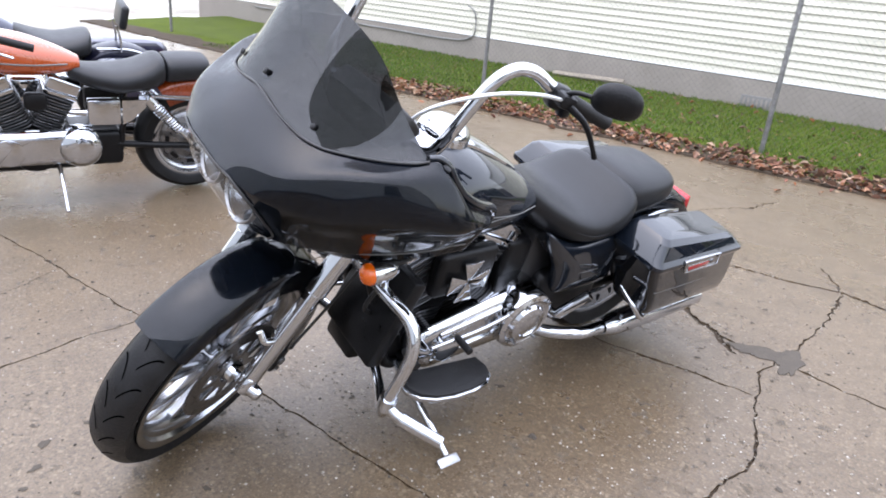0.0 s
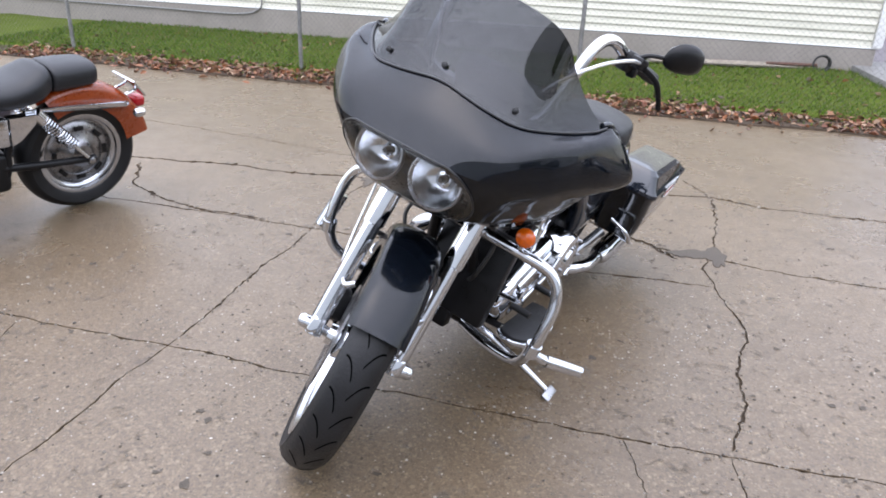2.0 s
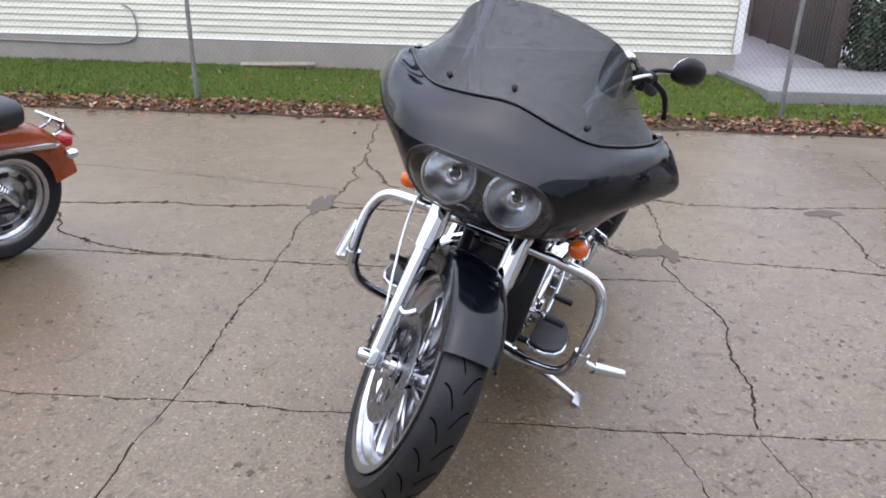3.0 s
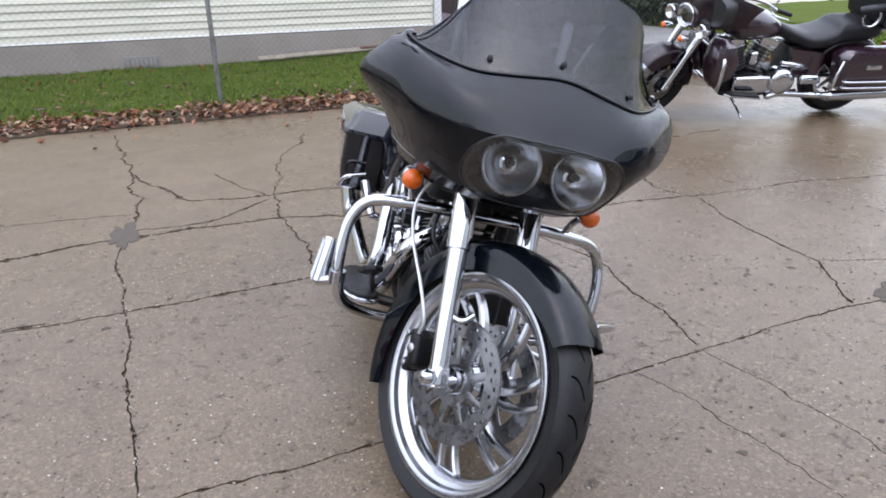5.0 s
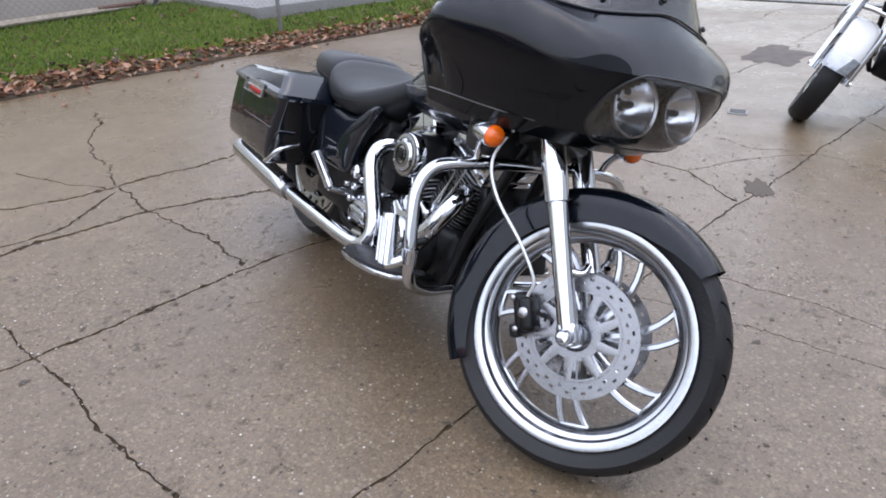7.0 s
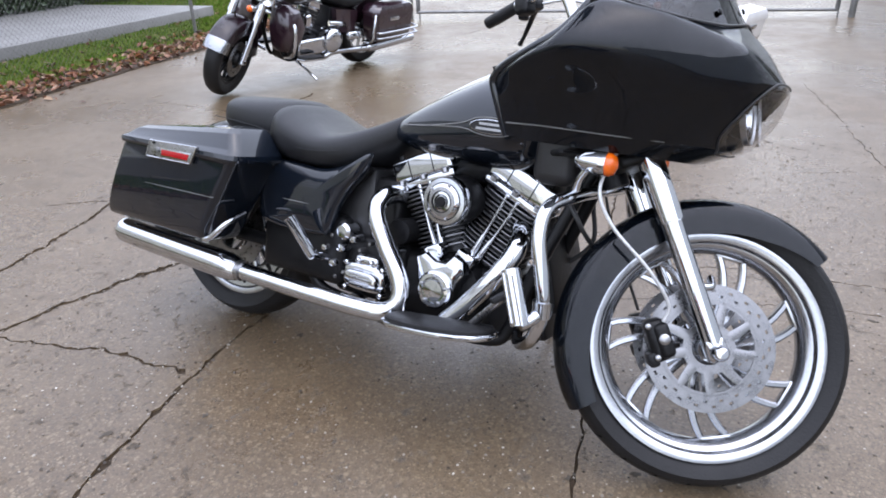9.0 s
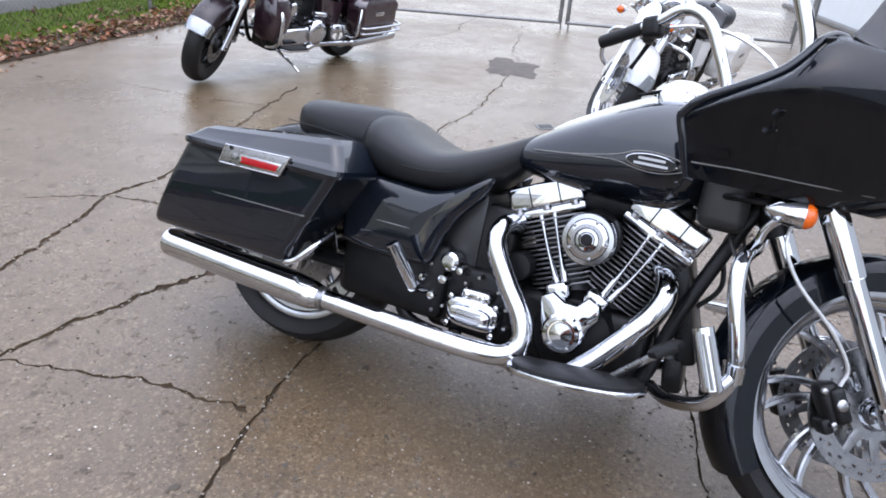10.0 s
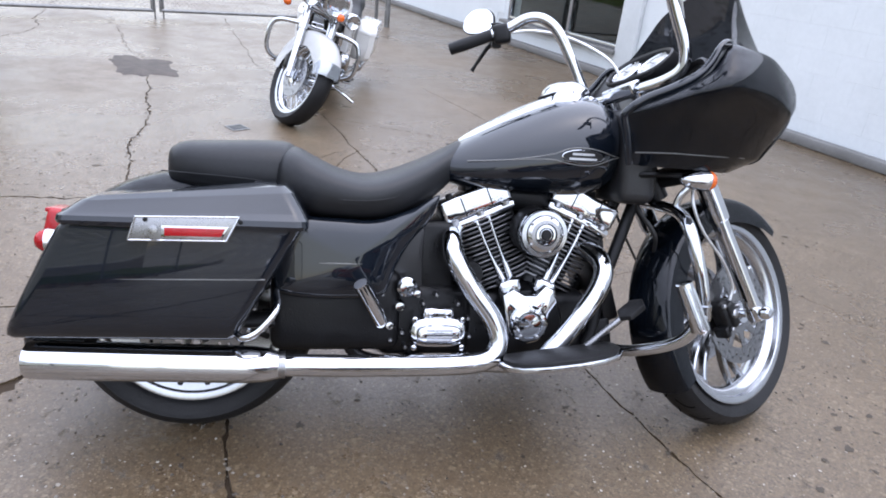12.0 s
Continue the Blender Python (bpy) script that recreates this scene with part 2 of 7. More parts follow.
GALVANISED = material("galvanised_steel", (0.20, 0.20, 0.195), 0.45, 0.7, vary=0.3, scale=10, rough_vary=0.15)
BROWN_WOOD = material("brown_stained_wood", (0.036, 0.022, 0.018), 0.6, vary=0.35, scale=12, bump=0.5, bump_scale=60)
SLAB = material("pale_slab", (0.165, 0.162, 0.155), 0.6, second=(0.115, 0.112, 0.105), scale=3, bump=0.5, bump_scale=90)
HEDGE = island_material("hedge_leaves", [(0.012, 0.022, 0.010), (0.02, 0.035, 0.014), (0.03, 0.05, 0.02)], None, 0.5)
DARK_ROOM = material("dim_interior", (0.10, 0.10, 0.10), 0.8, vary=0.3, scale=2)


# ---- mesh helpers ----
def curve_through(keys, n):
    """n places on a smooth curve through the keys."""
    k = np.asarray(keys, float)
    if len(k) == 2:
        s = np.linspace(0, 1, n)[:, None]
        return k[0] * (1 - s) + k[1] * s
    p = np.vstack([2 * k[0] - k[1], k, 2 * k[-1] - k[-2]])
    s = np.linspace(0, len(k) - 1, n)
    i = np.minimum(s.astype(int), len(k) - 2)
    f = (s - i)[:, None]
    a, b, c, d = p[i], p[i + 1], p[i + 2], p[i + 3]
    return 0.5 * (2 * b + (c - a) * f + (2 * a - 5 * b + 4 * c - d) * f ** 2 + (3 * b - a - 3 * c + d) * f ** 3)


def sheet(points, close_u=False, close_v=False):
    """Faces over a grid of places, nu x nv x 3."""
    P = np.asarray(points, float)
    nu, nv = P.shape[:2]
    faces = []
    for i in range(nu if close_u else nu - 1):
        for j in range(nv if close_v else nv - 1):
            a, b = i * nv + j, ((i + 1) % nu) * nv + j
            c, d = ((i + 1) % nu) * nv + (j + 1) % nv, i * nv + (j + 1) % nv
            faces.append((a, b, c, d))
    return [tuple(p) for p in P.reshape(-1, 3)], faces


def loft(rings, cap=True):
    """A closed skin over rings of the same count."""
    v, f = sheet(rings, close_v=True)
    m = len(rings[0])
    if cap:
        f.append(tuple(range(m))[::-1])
        f.append(tuple(range(len(v) - m, len(v))))
    return v, f


def join(*meshes):
    v, f = [], []
    for a, b in meshes:
        o = len(v)
        v += list(a)
        f += [tuple(i + o for i in q) for q in b]
    return v, f


def moved(mesh, m):
    return [tuple(m @ Vector(p)) for p in mesh[0]], mesh[1]


def mirrored(mesh):
    return [(x, -y, z) for x, y, z in mesh[0]], [q[::-1] for q in mesh[1]]


def tube(path, radius, seg=10, n=None, close=False, flat=1.0):
    """A pipe along a smooth path; radius may change along it."""
    P = curve_through(path, n or max(2, (len(path) - 1) * 6 + 1)) if not close else np.asarray(path, float)
    r = np.interp(np.linspace(0, 1, len(P)), np.linspace(0, 1, len(np.atleast_1d(radius))), np.atleast_1d(radius))
    rings, side = [], None
    for i, p in enumerate(P):
        q0, q1 = (P[i - 1], P[(i + 1) % len(P)]) if close else (P[max(i - 1, 0)], P[min(i + 1, len(P) - 1)])
        t = Vector(q1 - q0).normalized()
        if side is None:
            side = t.orthogonal().normalized()
        side = (side - t * side.dot(t)).normalized()
        up = t.cross(side)
        rings.append([tuple(Vector(p) + (side * math.cos(a) + up * (math.sin(a) * flat)) * float(r[i])) for a in np.arange(seg) * 2 * math.pi / seg])
    if close:
        return sheet(rings, True, True)
    return loft(rings)


def lathe(profile, seg=32, at=None, axis="Z", smooth=0, cap=True):
    """A turned body: (radius, height) pairs about an axis through at."""
    pr = curve_through(profile, smooth) if smooth else np.asarray(profile, float)
    a = np.arange(seg) * 2 * math.pi / seg
    rings = [[(max(r, 1e-5) * math.cos(t), max(r, 1e-5) * math.sin(t), h) for t in a] for r, h in pr]
    m = Matrix.Translation(at or (0, 0, 0)) @ {"Z": Matrix(), "Y": pose(0, 0, 0, -90), "-Y": pose(0, 0, 0, 90), "X": pose(0, 0, 0, 0, 90)}[axis]
    return moved(loft(rings, cap), m)


def ring_of(profile, seg=48, at=None, axis="Z"):
    """A turned ring: a closed (radius, height) outline about an axis."""
    a = np.arange(seg) * 2 * math.pi / seg
    rings = [[(r * math.cos(t), r * math.sin(t), h) for r, h in profile] for t in a]
    m = Matrix.Translation(at or (0, 0, 0)) @ {"Z": Matrix(), "Y": pose(0, 0, 0, -90)}[axis]
    return moved(sheet(rings, True, True), m)


def box(sx, sy, sz, m=None, bevel=0.006, seg=2, taper=1.0):
    """A block with worn edges, centred on m."""
    bm = bmesh.new()
    bmesh.ops.create_cube(bm, size=1)
    for v in bm.verts:
        k = taper if v.co.z > 0 else 1
        v.co = Vector((v.co.x * sx * k, v.co.y * sy * k, v.co.z * sz))
    if bevel:
        bmesh.ops.bevel(bm, geom=bm.edges[:], offset=min(bevel, 0.45 * min(sx, sy, sz)), segments=seg, profile=0.5, affect="EDGES")
    bm.verts.index_update()
    out = [tuple(v.co) for v in bm.verts], [tuple(v.index for v in f.verts) for f in bm.faces]
    bm.free()
    return moved(out, m) if m is not None else out


def at(x, y, z, rx=0, ry=0, rz=0):
    return pose(x, y, z, rx, ry, rz)


def plate(outline, thick, m=None, bevel=0.0):
    """A flat piece: an outline in x and y, given its thickness along z."""
    bm = bmesh.new()
    f = bm.faces.new([bm.verts.new((x, y, -thick / 2)) for x, y in outline])
    bmesh.ops.recalc_face_normals(bm, faces=[f])
    ext = bmesh.ops.extrude_face_region(bm, geom=[f])
    bmesh.ops.translate(bm, verts=[g for g in ext["geom"] if isinstance(g, bmesh.types.BMVert)], vec=(0, 0, thick))
    bmesh.ops.recalc_face_normals(bm, faces=bm.faces[:])
    if bevel:
        bmesh.ops.bevel(bm, geom=[e for e in bm.edges if abs(e.verts[0].co.z - e.verts[1].co.z) < 1e-6], offset=bevel, segments=2, profile=0.5, affect="EDGES")
    bm.verts.index_update()
    out = [tuple(v.co) for v in bm.verts], [tuple(v.index for v in g.verts) for g in bm.faces]
    bm.free()
    return moved(out, m) if m is not None else out


def thick(mesh, t):
    """Gives a skin its thickness, inwards from its outer side."""
    bm = bmesh.new()
    vs = [bm.verts.new(p) for p in mesh[0]]
    for q in mesh[1]:
        if len(set(q)) > 2:
            bm.faces.new([vs[i] for i in q])
    bmesh.ops.solidify(bm, geom=bm.faces[:], thickness=t)
    bm.verts.index_update()
    out = [tuple(v.co) for v in bm.verts], [tuple(v.index for v in g.verts) for g in bm.faces]
    bm.free()
    return out


def mesh_from(name, mesh, mat, sharp=38, fix=True):
    me = bpy.data.meshes.new(name)
    me.from_pydata(mesh[0], [], [tuple(q) for q in mesh[1]])
    if fix or sharp:
        bm = bmesh.new()
        bm.from_mesh(me)
        if fix:
            bmesh.ops.recalc_face_normals(bm, faces=bm.faces[:])
        lim = radians(sharp)
        for f in bm.faces:
            f.smooth = True
        for e in bm.edges:
            if len(e.link_faces) == 2 and e.calc_face_angle(0) > lim:
                e.smooth = False
        bm.to_mesh(me)
        bm.free()
    me.materials.append(mat)
    return me


def part(name, mesh, mat, parent, label="", sharp=38):
    ob = new(name, mesh_from(name, mesh, mat, sharp))
    ob.parent = parent
    if label:
        tagged(ob, label)
    return ob


def thing(name, mesh, mat, label, category, kind="", group="", sharp=38):
    return tagged(new(name, mesh_from(name, mesh, mat, sharp)), label, category, group, kind)


def base_of(name, m, label, category, group=""):
    ob = new(name)
    ob.empty_display_size = 0.1
    ob.matrix_world = m
    return tagged(ob, label, category, group)


def oval(cy, cz, hw, top, bottom, n=28, power=2.4, flat=None):
    """A cross-section in y and z, rounder or squarer by its power."""
    out = []
    for a in np.arange(n) * 2 * math.pi / n:
        c, s = math.cos(a), math.sin(a)
        y = cy + hw * math.copysign(abs(c) ** (2 / power), c)
        z = cz + (top if s > 0 else bottom) * math.copysign(abs(s) ** (2 / power), s)
        out.append((y, z))
    return out


def body_along_x(keys, n=24, seg=28, power=2.4):
    """A skin along x: keys of x, half width, top, bottom, and the height of the widest line (0 to 1)."""
    rings = []
    for x, hw, zt, zb, mid in curve_through(keys, n):
        cz = zb + (zt - zb) * mid
        rings.append([(x, y, z) for y, z in oval(0, cz, max(hw, 0.004), zt - cz, cz - zb, seg, power)])
    return loft(rings)


def fender(cx, cz, radius, a0, a1, half, drop, n=26, seg=15, t=0.004, lip=None, flare=None):
    """A mudguard round a wheel's axis: angles in degrees from straight ahead, over the top; half: its half width; drop: how far its sides hang.
    flare: how the radius grows along it."""
    rows = []
    for i, a in enumerate(np.linspace(a0, a1, n)):
        s = i / (n - 1)
        hang = drop * (1 if lip is None else np.interp(s, np.linspace(0, 1, len(lip)), lip))
        R = radius + (0 if flare is None else np.interp(s, np.linspace(0, 1, len(flare)), flare))
        row = []
        for w in np.linspace(-1, 1, seg):
            e = abs(w)
            y = half * math.copysign(min(1.0, math.sin(min(e * 1.35, 1) * math.pi / 2) ** 0.9), w) if w else 0.0
            down = (1 - math.cos(min(e * 1.15, 1) * math.pi / 2)) * half * 0.55 + max(0, e - 0.72) / 0.28 * hang
            r = R - down
            row.append((cx + r * math.cos(radians(a)), y, cz + r * math.sin(radians(a))))
        rows.append(row)
    return thick(sheet(rows), t)

# ---- the ground: concrete slabs with open joints and cracks ----
from mathutils.geometry import delaunay_2d_cdt

rng = random.Random(7)


def crack_strip(points, width, jag=0.018, step=0.022):
    """The outline of a ragged crack along the given line: it wanders at two scales, opens and closes."""
    P = [Vector(p) for p in points]
    line = []
    for a, b in zip(P, P[1:]):
        k = max(2, int((b - a).length / step))
        line += [a.lerp(b, i / k) for i in range(k)]
    line.append(P[-1])
    side, drift, open_ = [], 0.0, 1.0
    key = rng.uniform(0, 90)
    for i, p in enumerate(line):
        t = (line[min(i + 1, len(line) - 1)] - line[max(i - 1, 0)]).normalized()
        nrm = Vector((-t.y, t.x))
        drift = 0.86 * drift + rng.gauss(0, jag * 0.27)
        wander = jag * 1.6 * noise.noise((p.x * 2.3, p.y * 2.3, key))
        open_ = 0.8 * open_ + 0.2 * rng.uniform(0.2, 1.7)
        w = width * open_ * rng.uniform(0.55, 1.15) * (0.25 if i in (0, len(line) - 1) else 1)
        if rng.random() < 0.13:
            w *= rng.uniform(1.3, 2.6)
        c = p + nrm * (drift + wander)
        side.append((c + nrm * w / 2, c - nrm * w / 2))
    return [(round(s[1].x, 4), round(s[1].y, 4)) for s in side] + [(round(s[0].x, 4), round(s[0].y, 4)) for s in side[::-1]]


CRACKS = []


def crack(width, *points, jag=0.018):
    """A crack with the hairlines that branch off it."""
    far = sum(p[1] for p in points) / len(points) > 2.6
    CRACKS.append(crack_strip(points, width * (1.6 if far else 0.80), jag))
    for a, b in zip(points, points[1:]):
        a, b = Vector(a), Vector(b)
        for k in range(int((b - a).length * (0.45 if jag > 0.015 else 0.12) + 0.6 * rng.random())):
            p = a.lerp(b, rng.random())
            turn = math.atan2((b - a).y, (b - a).x) + rng.choice((-1, 1)) * rng.uniform(0.25, 1.1)
            q = p + Vector((math.cos(turn), math.sin(turn))) * rng.uniform(0.06, 0.18)
            r_ = q + Vector((math.cos(turn + rng.uniform(-0.6, 0.6)), math.sin(turn + rng.uniform(-0.6, 0.6)))) * rng.uniform(0.04, 0.12)
            CRACKS.append(crack_strip((p, q, r_), 0.0026, 0.012))


# the long joints and the cross joints
crack(0.012, (-7.0, 1.20), (-2.9, 1.19), (-2.3, 1.205), (-1.2, 1.20), (-0.14, 1.22), (0.45, 1.235), (0.73, 1.20), (1.75, 1.19), (2.9, 1.15), jag=0.009)
crack(0.009, (2.9, 1.15), (4.5, 1.30), (6.0, 1.22), (8.0, 1.1), jag=0.012)
crack(0.016, (-7.0, 2.48), (-4.0, 2.47), (-2.5, 2.46), (-1.98, 2.46), (-1.5, 2.47), (-1.1, 2.43), (-0.3, 2.45), jag=0.012)
crack(0.014, (0.92, 2.64), (1.28, 2.60), (1.85, 2.58), (2.3, 2.44), (3.0, 2.43), (3.85, 2.34), jag=0.02)
crack(0.013, (4.65, 2.35), (5.24, 2.50), (6.13, 2.52), (7.6, 2.62), jag=0.04)
crack(0.015, (-2.27, 4.69), (-2.11, 4.30), (-1.95, 3.93), (-1.75, 3.83), (-1.47, 3.79), (-0.99, 3.78), (-0.43, 3.80), (-0.20, 3.85), (0.15, 3.78), (0.52, 3.76), (0.94, 3.79), (1.5, 3.90), (2.4, 3.95), jag=0.02)
crack(0.010, (-2.30, -0.6), (-2.30, 0.80), (-2.30, 1.20), (-2.32, 1.88), (-2.31, 2.45), (-2.34, 3.10), (-2.30, 3.53), jag=0.012)
crack(0.010, (-2.30, 3.53), (-2.25, 3.87), (-2.28, 4.69), (-2.40, 6.1), jag=0.03)
# ragged cracks
crack(0.017, (-6.5, 3.28), (-4.2, 3.17), (-3.53, 3.30), (-3.06, 3.32), (-2.35, 3.37), (-1.98, 3.39), (-1.48, 3.34), (-1.25, 3.27), (-1.05, 3.17), (-0.78, 3.02), (-0.44, 2.74))
crack(0.010, (-3.90, 3.12), (-3.64, 2.75), (-3.34, 2.61), (-2.95, 2.49), (-2.6, 2.46))
crack(0.007, (-5.3, 4.3), (-4.41, 4.14), (-3.41, 4.01), (-2.92, 3.90), (-2.40, 3.83), (-2.25, 3.78))
crack(0.016, (0.94, 3.78), (0.93, 3.48), (0.89, 3.10), (0.84, 2.88), (0.92, 2.63), (0.78, 2.10), (0.76, 1.85), (0.72, 1.62), (0.50, 1.24))
crack(0.007, (-0.36, 4.19), (-0.20, 3.83), (-0.21, 3.50), (-0.23, 3.00), (-0.32, 2.65), (-0.27, 2.40), (-0.20, 2.04), (-0.25, 1.70), (-0.24, 1.52), (-0.32, 1.24))
crack(0.010, (-0.57, 2.87), (-0.20, 2.79), (0.07, 2.76), (0.47, 2.72), (0.92, 2.63))
crack(0.005, (-0.65, 1.20), (-0.59, 0.95), (-0.57, 0.62), (-0.55, 0.42), (-0.56, 0.1))
crack(0.009, (0.74, 1.62), (1.02, 1.51), (1.30, 1.34), (1.50, 1.17))
crack(0.006, (1.51, 1.22), (1.35, 1.51), (1.45, 1.75))
crack(0.012, (-2.28, 3.48), (-1.92, 3.46), (-1.75, 3.52), (-1.48, 3.74))
crack(0.008, (-0.90, 5.42), (-1.15, 4.77), (-1.34, 4.17), (-1.46, 3.78), (-1.49, 3.33), (-1.46, 2.95), (-1.44, 2.78), (-1.50, 2.50), jag=0.03)
crack(0.006, (-1.46, 3.78), (-1.60, 4.05), (-1.73, 4.48))
crack(0.010, (4.25, 2.05), (4.58, 1.38), (4.25, 0.35), (4.4, -0.6), jag=0.02)
crack(0.008, (2.50, 1.20), (2.24, 1.00), (1.90, 0.64), (1.50, 0.16))
crack(0.006, (1.50, 1.17), (1.47, 0.86), (1.50, 0.68))
crack(0.006, (3.54, -0.13), (2.58, -0.18), (1.16, -0.22), (0.2, -0.2), (-0.92, -0.18), (-1.32, -0.30), (-2.3, -0.32))
crack(0.005, (1.08, 0.26), (1.16, -0.05))
crack(0.006, (1.87, 5.31), (1.76, 4.74), (1.71, 4.34), (1.76, 3.95))
crack(0.006, (-0.32, 1.22), (-0.25, 0.6), (-0.35, -0.15))
crack(0.007, (5.5, 3.75), (6.2, 3.35), (7.2, 3.45), (9.3, 3.25), jag=0.03)
crack(0.007, (5.69, 1.2), (6.0, 0.69), (6.2, -0.4), jag=0.02)
crack(0.007, (-4.4, 1.20), (-4.2, 0.4), (-4.5, -0.5))
crack(0.005, (-2.95, 1.19), (-2.85, 0.85), (-2.95, 0.5))


def build_ground():
    """One sheet to the horizon, cut open along the cracks, with the dirt lying in them."""
    verts, faces = [(-400, -400), (400, -400), (400, 400), (-400, 400), (-9, -2.9), (12, -2.9), (12, 6.3), (-9, 6.3)], []
    for poly in CRACKS:
        o = len(verts)
        verts += poly
        faces.append(list(range(o, o + len(poly))))
    v, e, f, _, _, of = delaunay_2d_cdt([Vector(p) for p in verts], [], faces, 0, 1e-5)
    pts, quads, rim = [(p.x, p.y, 0.0) for p in v], [], {}
    for tri, src in zip(f, of):
        if not src:
            quads.append(tuple(tri))
        for a, b in zip(tri, tri[1:] + tri[:1]):
            rim.setdefault((min(a, b), max(a, b)), []).append(bool(src))
    low = {}
    for (a, b), s in rim.items():
        if len(s) == 2 and s[0] != s[1]:
            for i in (a, b):
                if i not in low:
                    low[i] = len(pts)
                    pts.append((pts[i][0], pts[i][1], -0.02))
            quads.append((a, b, low[b], low[a]))
    me = bpy.data.meshes.new("ground")
    me.from_pydata(pts, [], quads)
    me.materials.append(CONCRETE)
    tagged(new("ground", me), "damp old exposed-aggregate concrete lot with open joints", "ground", kind="structure")
    x0, x1, y0, y1 = -9, 12, -2.9, 6.3
    bed = [(x0, y0, -0.009), (x1, y0, -0.009), (x1, y1, -0.009), (x0, y1, -0.009)]
    thing("crack_dirt", (bed, [(0, 1, 2, 3)]), SOIL, "dark damp dirt lying in the joints of the concrete", "ground", "structure")


build_ground()


def build_grit():
    """Small stones: along the edges of the cracks and thinly over the slabs."""
    r = np.random.RandomState(21)
    v, f = [], []

    def stone(x, y, s):
        o, a = len(v), r.uniform(0, 6.3)
        k = 5
        for j in range(k):
            t, q = a + j * 2 * math.pi / k, s * r.uniform(0.7, 1.25)
            v.append((x + q * math.cos(t), y + q * math.sin(t), 0.0004))
        for j in range(k):
            t, q = a + j * 2 * math.pi / k, s * r.uniform(0.3, 0.65)
            v.append((x + q * math.cos(t), y + q * math.sin(t), s * r.uniform(0.35, 0.75)))
        f.extend([(o + j, o + (j + 1) % k, o + k + (j + 1) % k, o + k + j) for j in range(k)])
        f.append(tuple(range(o + k, o + 2 * k)))

    for poly in CRACKS:
        for x, y in poly:
            if -3.4 < x < 3.0 and -1.2 < y < 4.6 and r.uniform() < 0.42:
                stone(x + r.normal(0, 0.014), y + r.normal(0, 0.014), abs(r.normal(0.0032, 0.0016)) + 0.0012)
    for k in range(7600):
        stone(r.uniform(-3.2, 1.6), r.uniform(-1.0, 3.8), abs(r.normal(0.0028, 0.0012)) + 0.0010)
    me = bpy.data.meshes.new("grit")
    me.from_pydata(v, [], f)
    me.materials.append(GRIT)
    tagged(new("grit", me), "fine grit and small stones strewn on the damp concrete", "grit", kind="stuff")


build_grit()


def build_flecks():
    """Small crumbled spots where the skin of the concrete has come off, in loose clusters."""
    r = np.random.RandomState(33)
    v, f = [], []
    while len(f) < 620:
        x, y = r.uniform(-3.2, 1.8), r.uniform(-1.0, 3.4)
        if noise.noise((x * 1.5, y * 1.5, 6.0)) + 0.5 * noise.noise((x * 5, y * 5, 2.0)) < r.uniform(-0.15, 0.55):
            continue
        big, a, long_ = 0.0035 + 0.010 * r.uniform() ** 3, r.uniform(0, 6.3), r.uniform(1.0, 2.0)
        o, k = len(v), 11
        for j in range(k):
            t, q = j * 2 * math.pi / k, big * r.uniform(0.45, 1.35)
            px, py = q * long_ * math.cos(t), q * math.sin(t)
            v.append((x + px * math.cos(a) - py * math.sin(a), y + px * math.sin(a) + py * math.cos(a), 0.0016))
        f.append(tuple(range(o, o + k)))
    me = bpy.data.meshes.new("crumbled_spots")
    me.from_pydata(v, [], f)
    me.materials.append(BROKEN)
    tagged(new("crumbled_spots", me), "small dark crumbled spots in the worn concrete", "ground", kind="stuff")


build_flecks()


def build_specks():
    """Pale stones of the aggregate that show where the concrete is worn."""
    r = np.random.RandomState(51)
    v, f = [], []
    while len(f) < 2600:
        x, y = r.uniform(-3.4, 1.9), r.uniform(-1.0, 3.0)
        if noise.noise((x * 1.1, y * 1.1, 11.0)) < r.uniform(-0.5, 0.4):
            continue
        big, a, k = 0.0016 + 0.0030 * r.uniform() ** 2, r.uniform(0, 6.3), 6
        o = len(v)
        for j in range(k):
            t, q = a + j * 2 * math.pi / k, big * r.uniform(0.6, 1.3)
            v.append((x + q * math.cos(t), y + q * math.sin(t), 0.0014))
        f.append(tuple(range(o, o + k)))
    me = bpy.data.meshes.new("pale_stones")
    me.from_pydata(v, [], f)
    me.materials.append(STONES)
    tagged(new("pale_stones", me), "pale worn aggregate stones in the damp concrete", "ground", kind="stuff")


build_specks()


def blot(cx, cy, rx, ry, turn=0.0, seed=1, n=110, rough=0.55):
    """The ragged outline of a patch."""
    out = []
    for a in np.arange(n) * 2 * math.pi / n:
        k = 1 + rough * (noise.fractal((math.cos(a) * 1.3 + seed * 7.1, math.sin(a) * 1.3, seed), 0.9, 2.2, 4))
        x, y = rx * k * math.cos(a), ry * k * math.sin(a)
        out.append((cx + x * math.cos(turn) - y * math.sin(turn), cy + x * math.sin(turn) + y * math.cos(turn)))
    return out


def ground_patch(cx, cy, rx, ry, turn, seed, mat=None):
    o = blot(cx, cy, rx, ry, turn, seed)
    top = [(x, y, 0.004) for x, y in o]
    low = [(cx + (x - cx) * 1.05, cy + (y - cy) * 1.05, -0.002) for x, y in o]
    n = len(o)
    ring = [(i, (i + 1) % n, 2 * n) for i in range(n)]
    thing("asphalt_patch", (top + low + [(cx, cy, 0.005)], ring + [(i, i + n, (i + 1) % n + n, (i + 1) % n) for i in range(n)]), mat or PATCH,
          "crumbled concrete at a crossing of cracks" if mat else "dark worn asphalt patch in the cracked concrete", "patch", "structure")


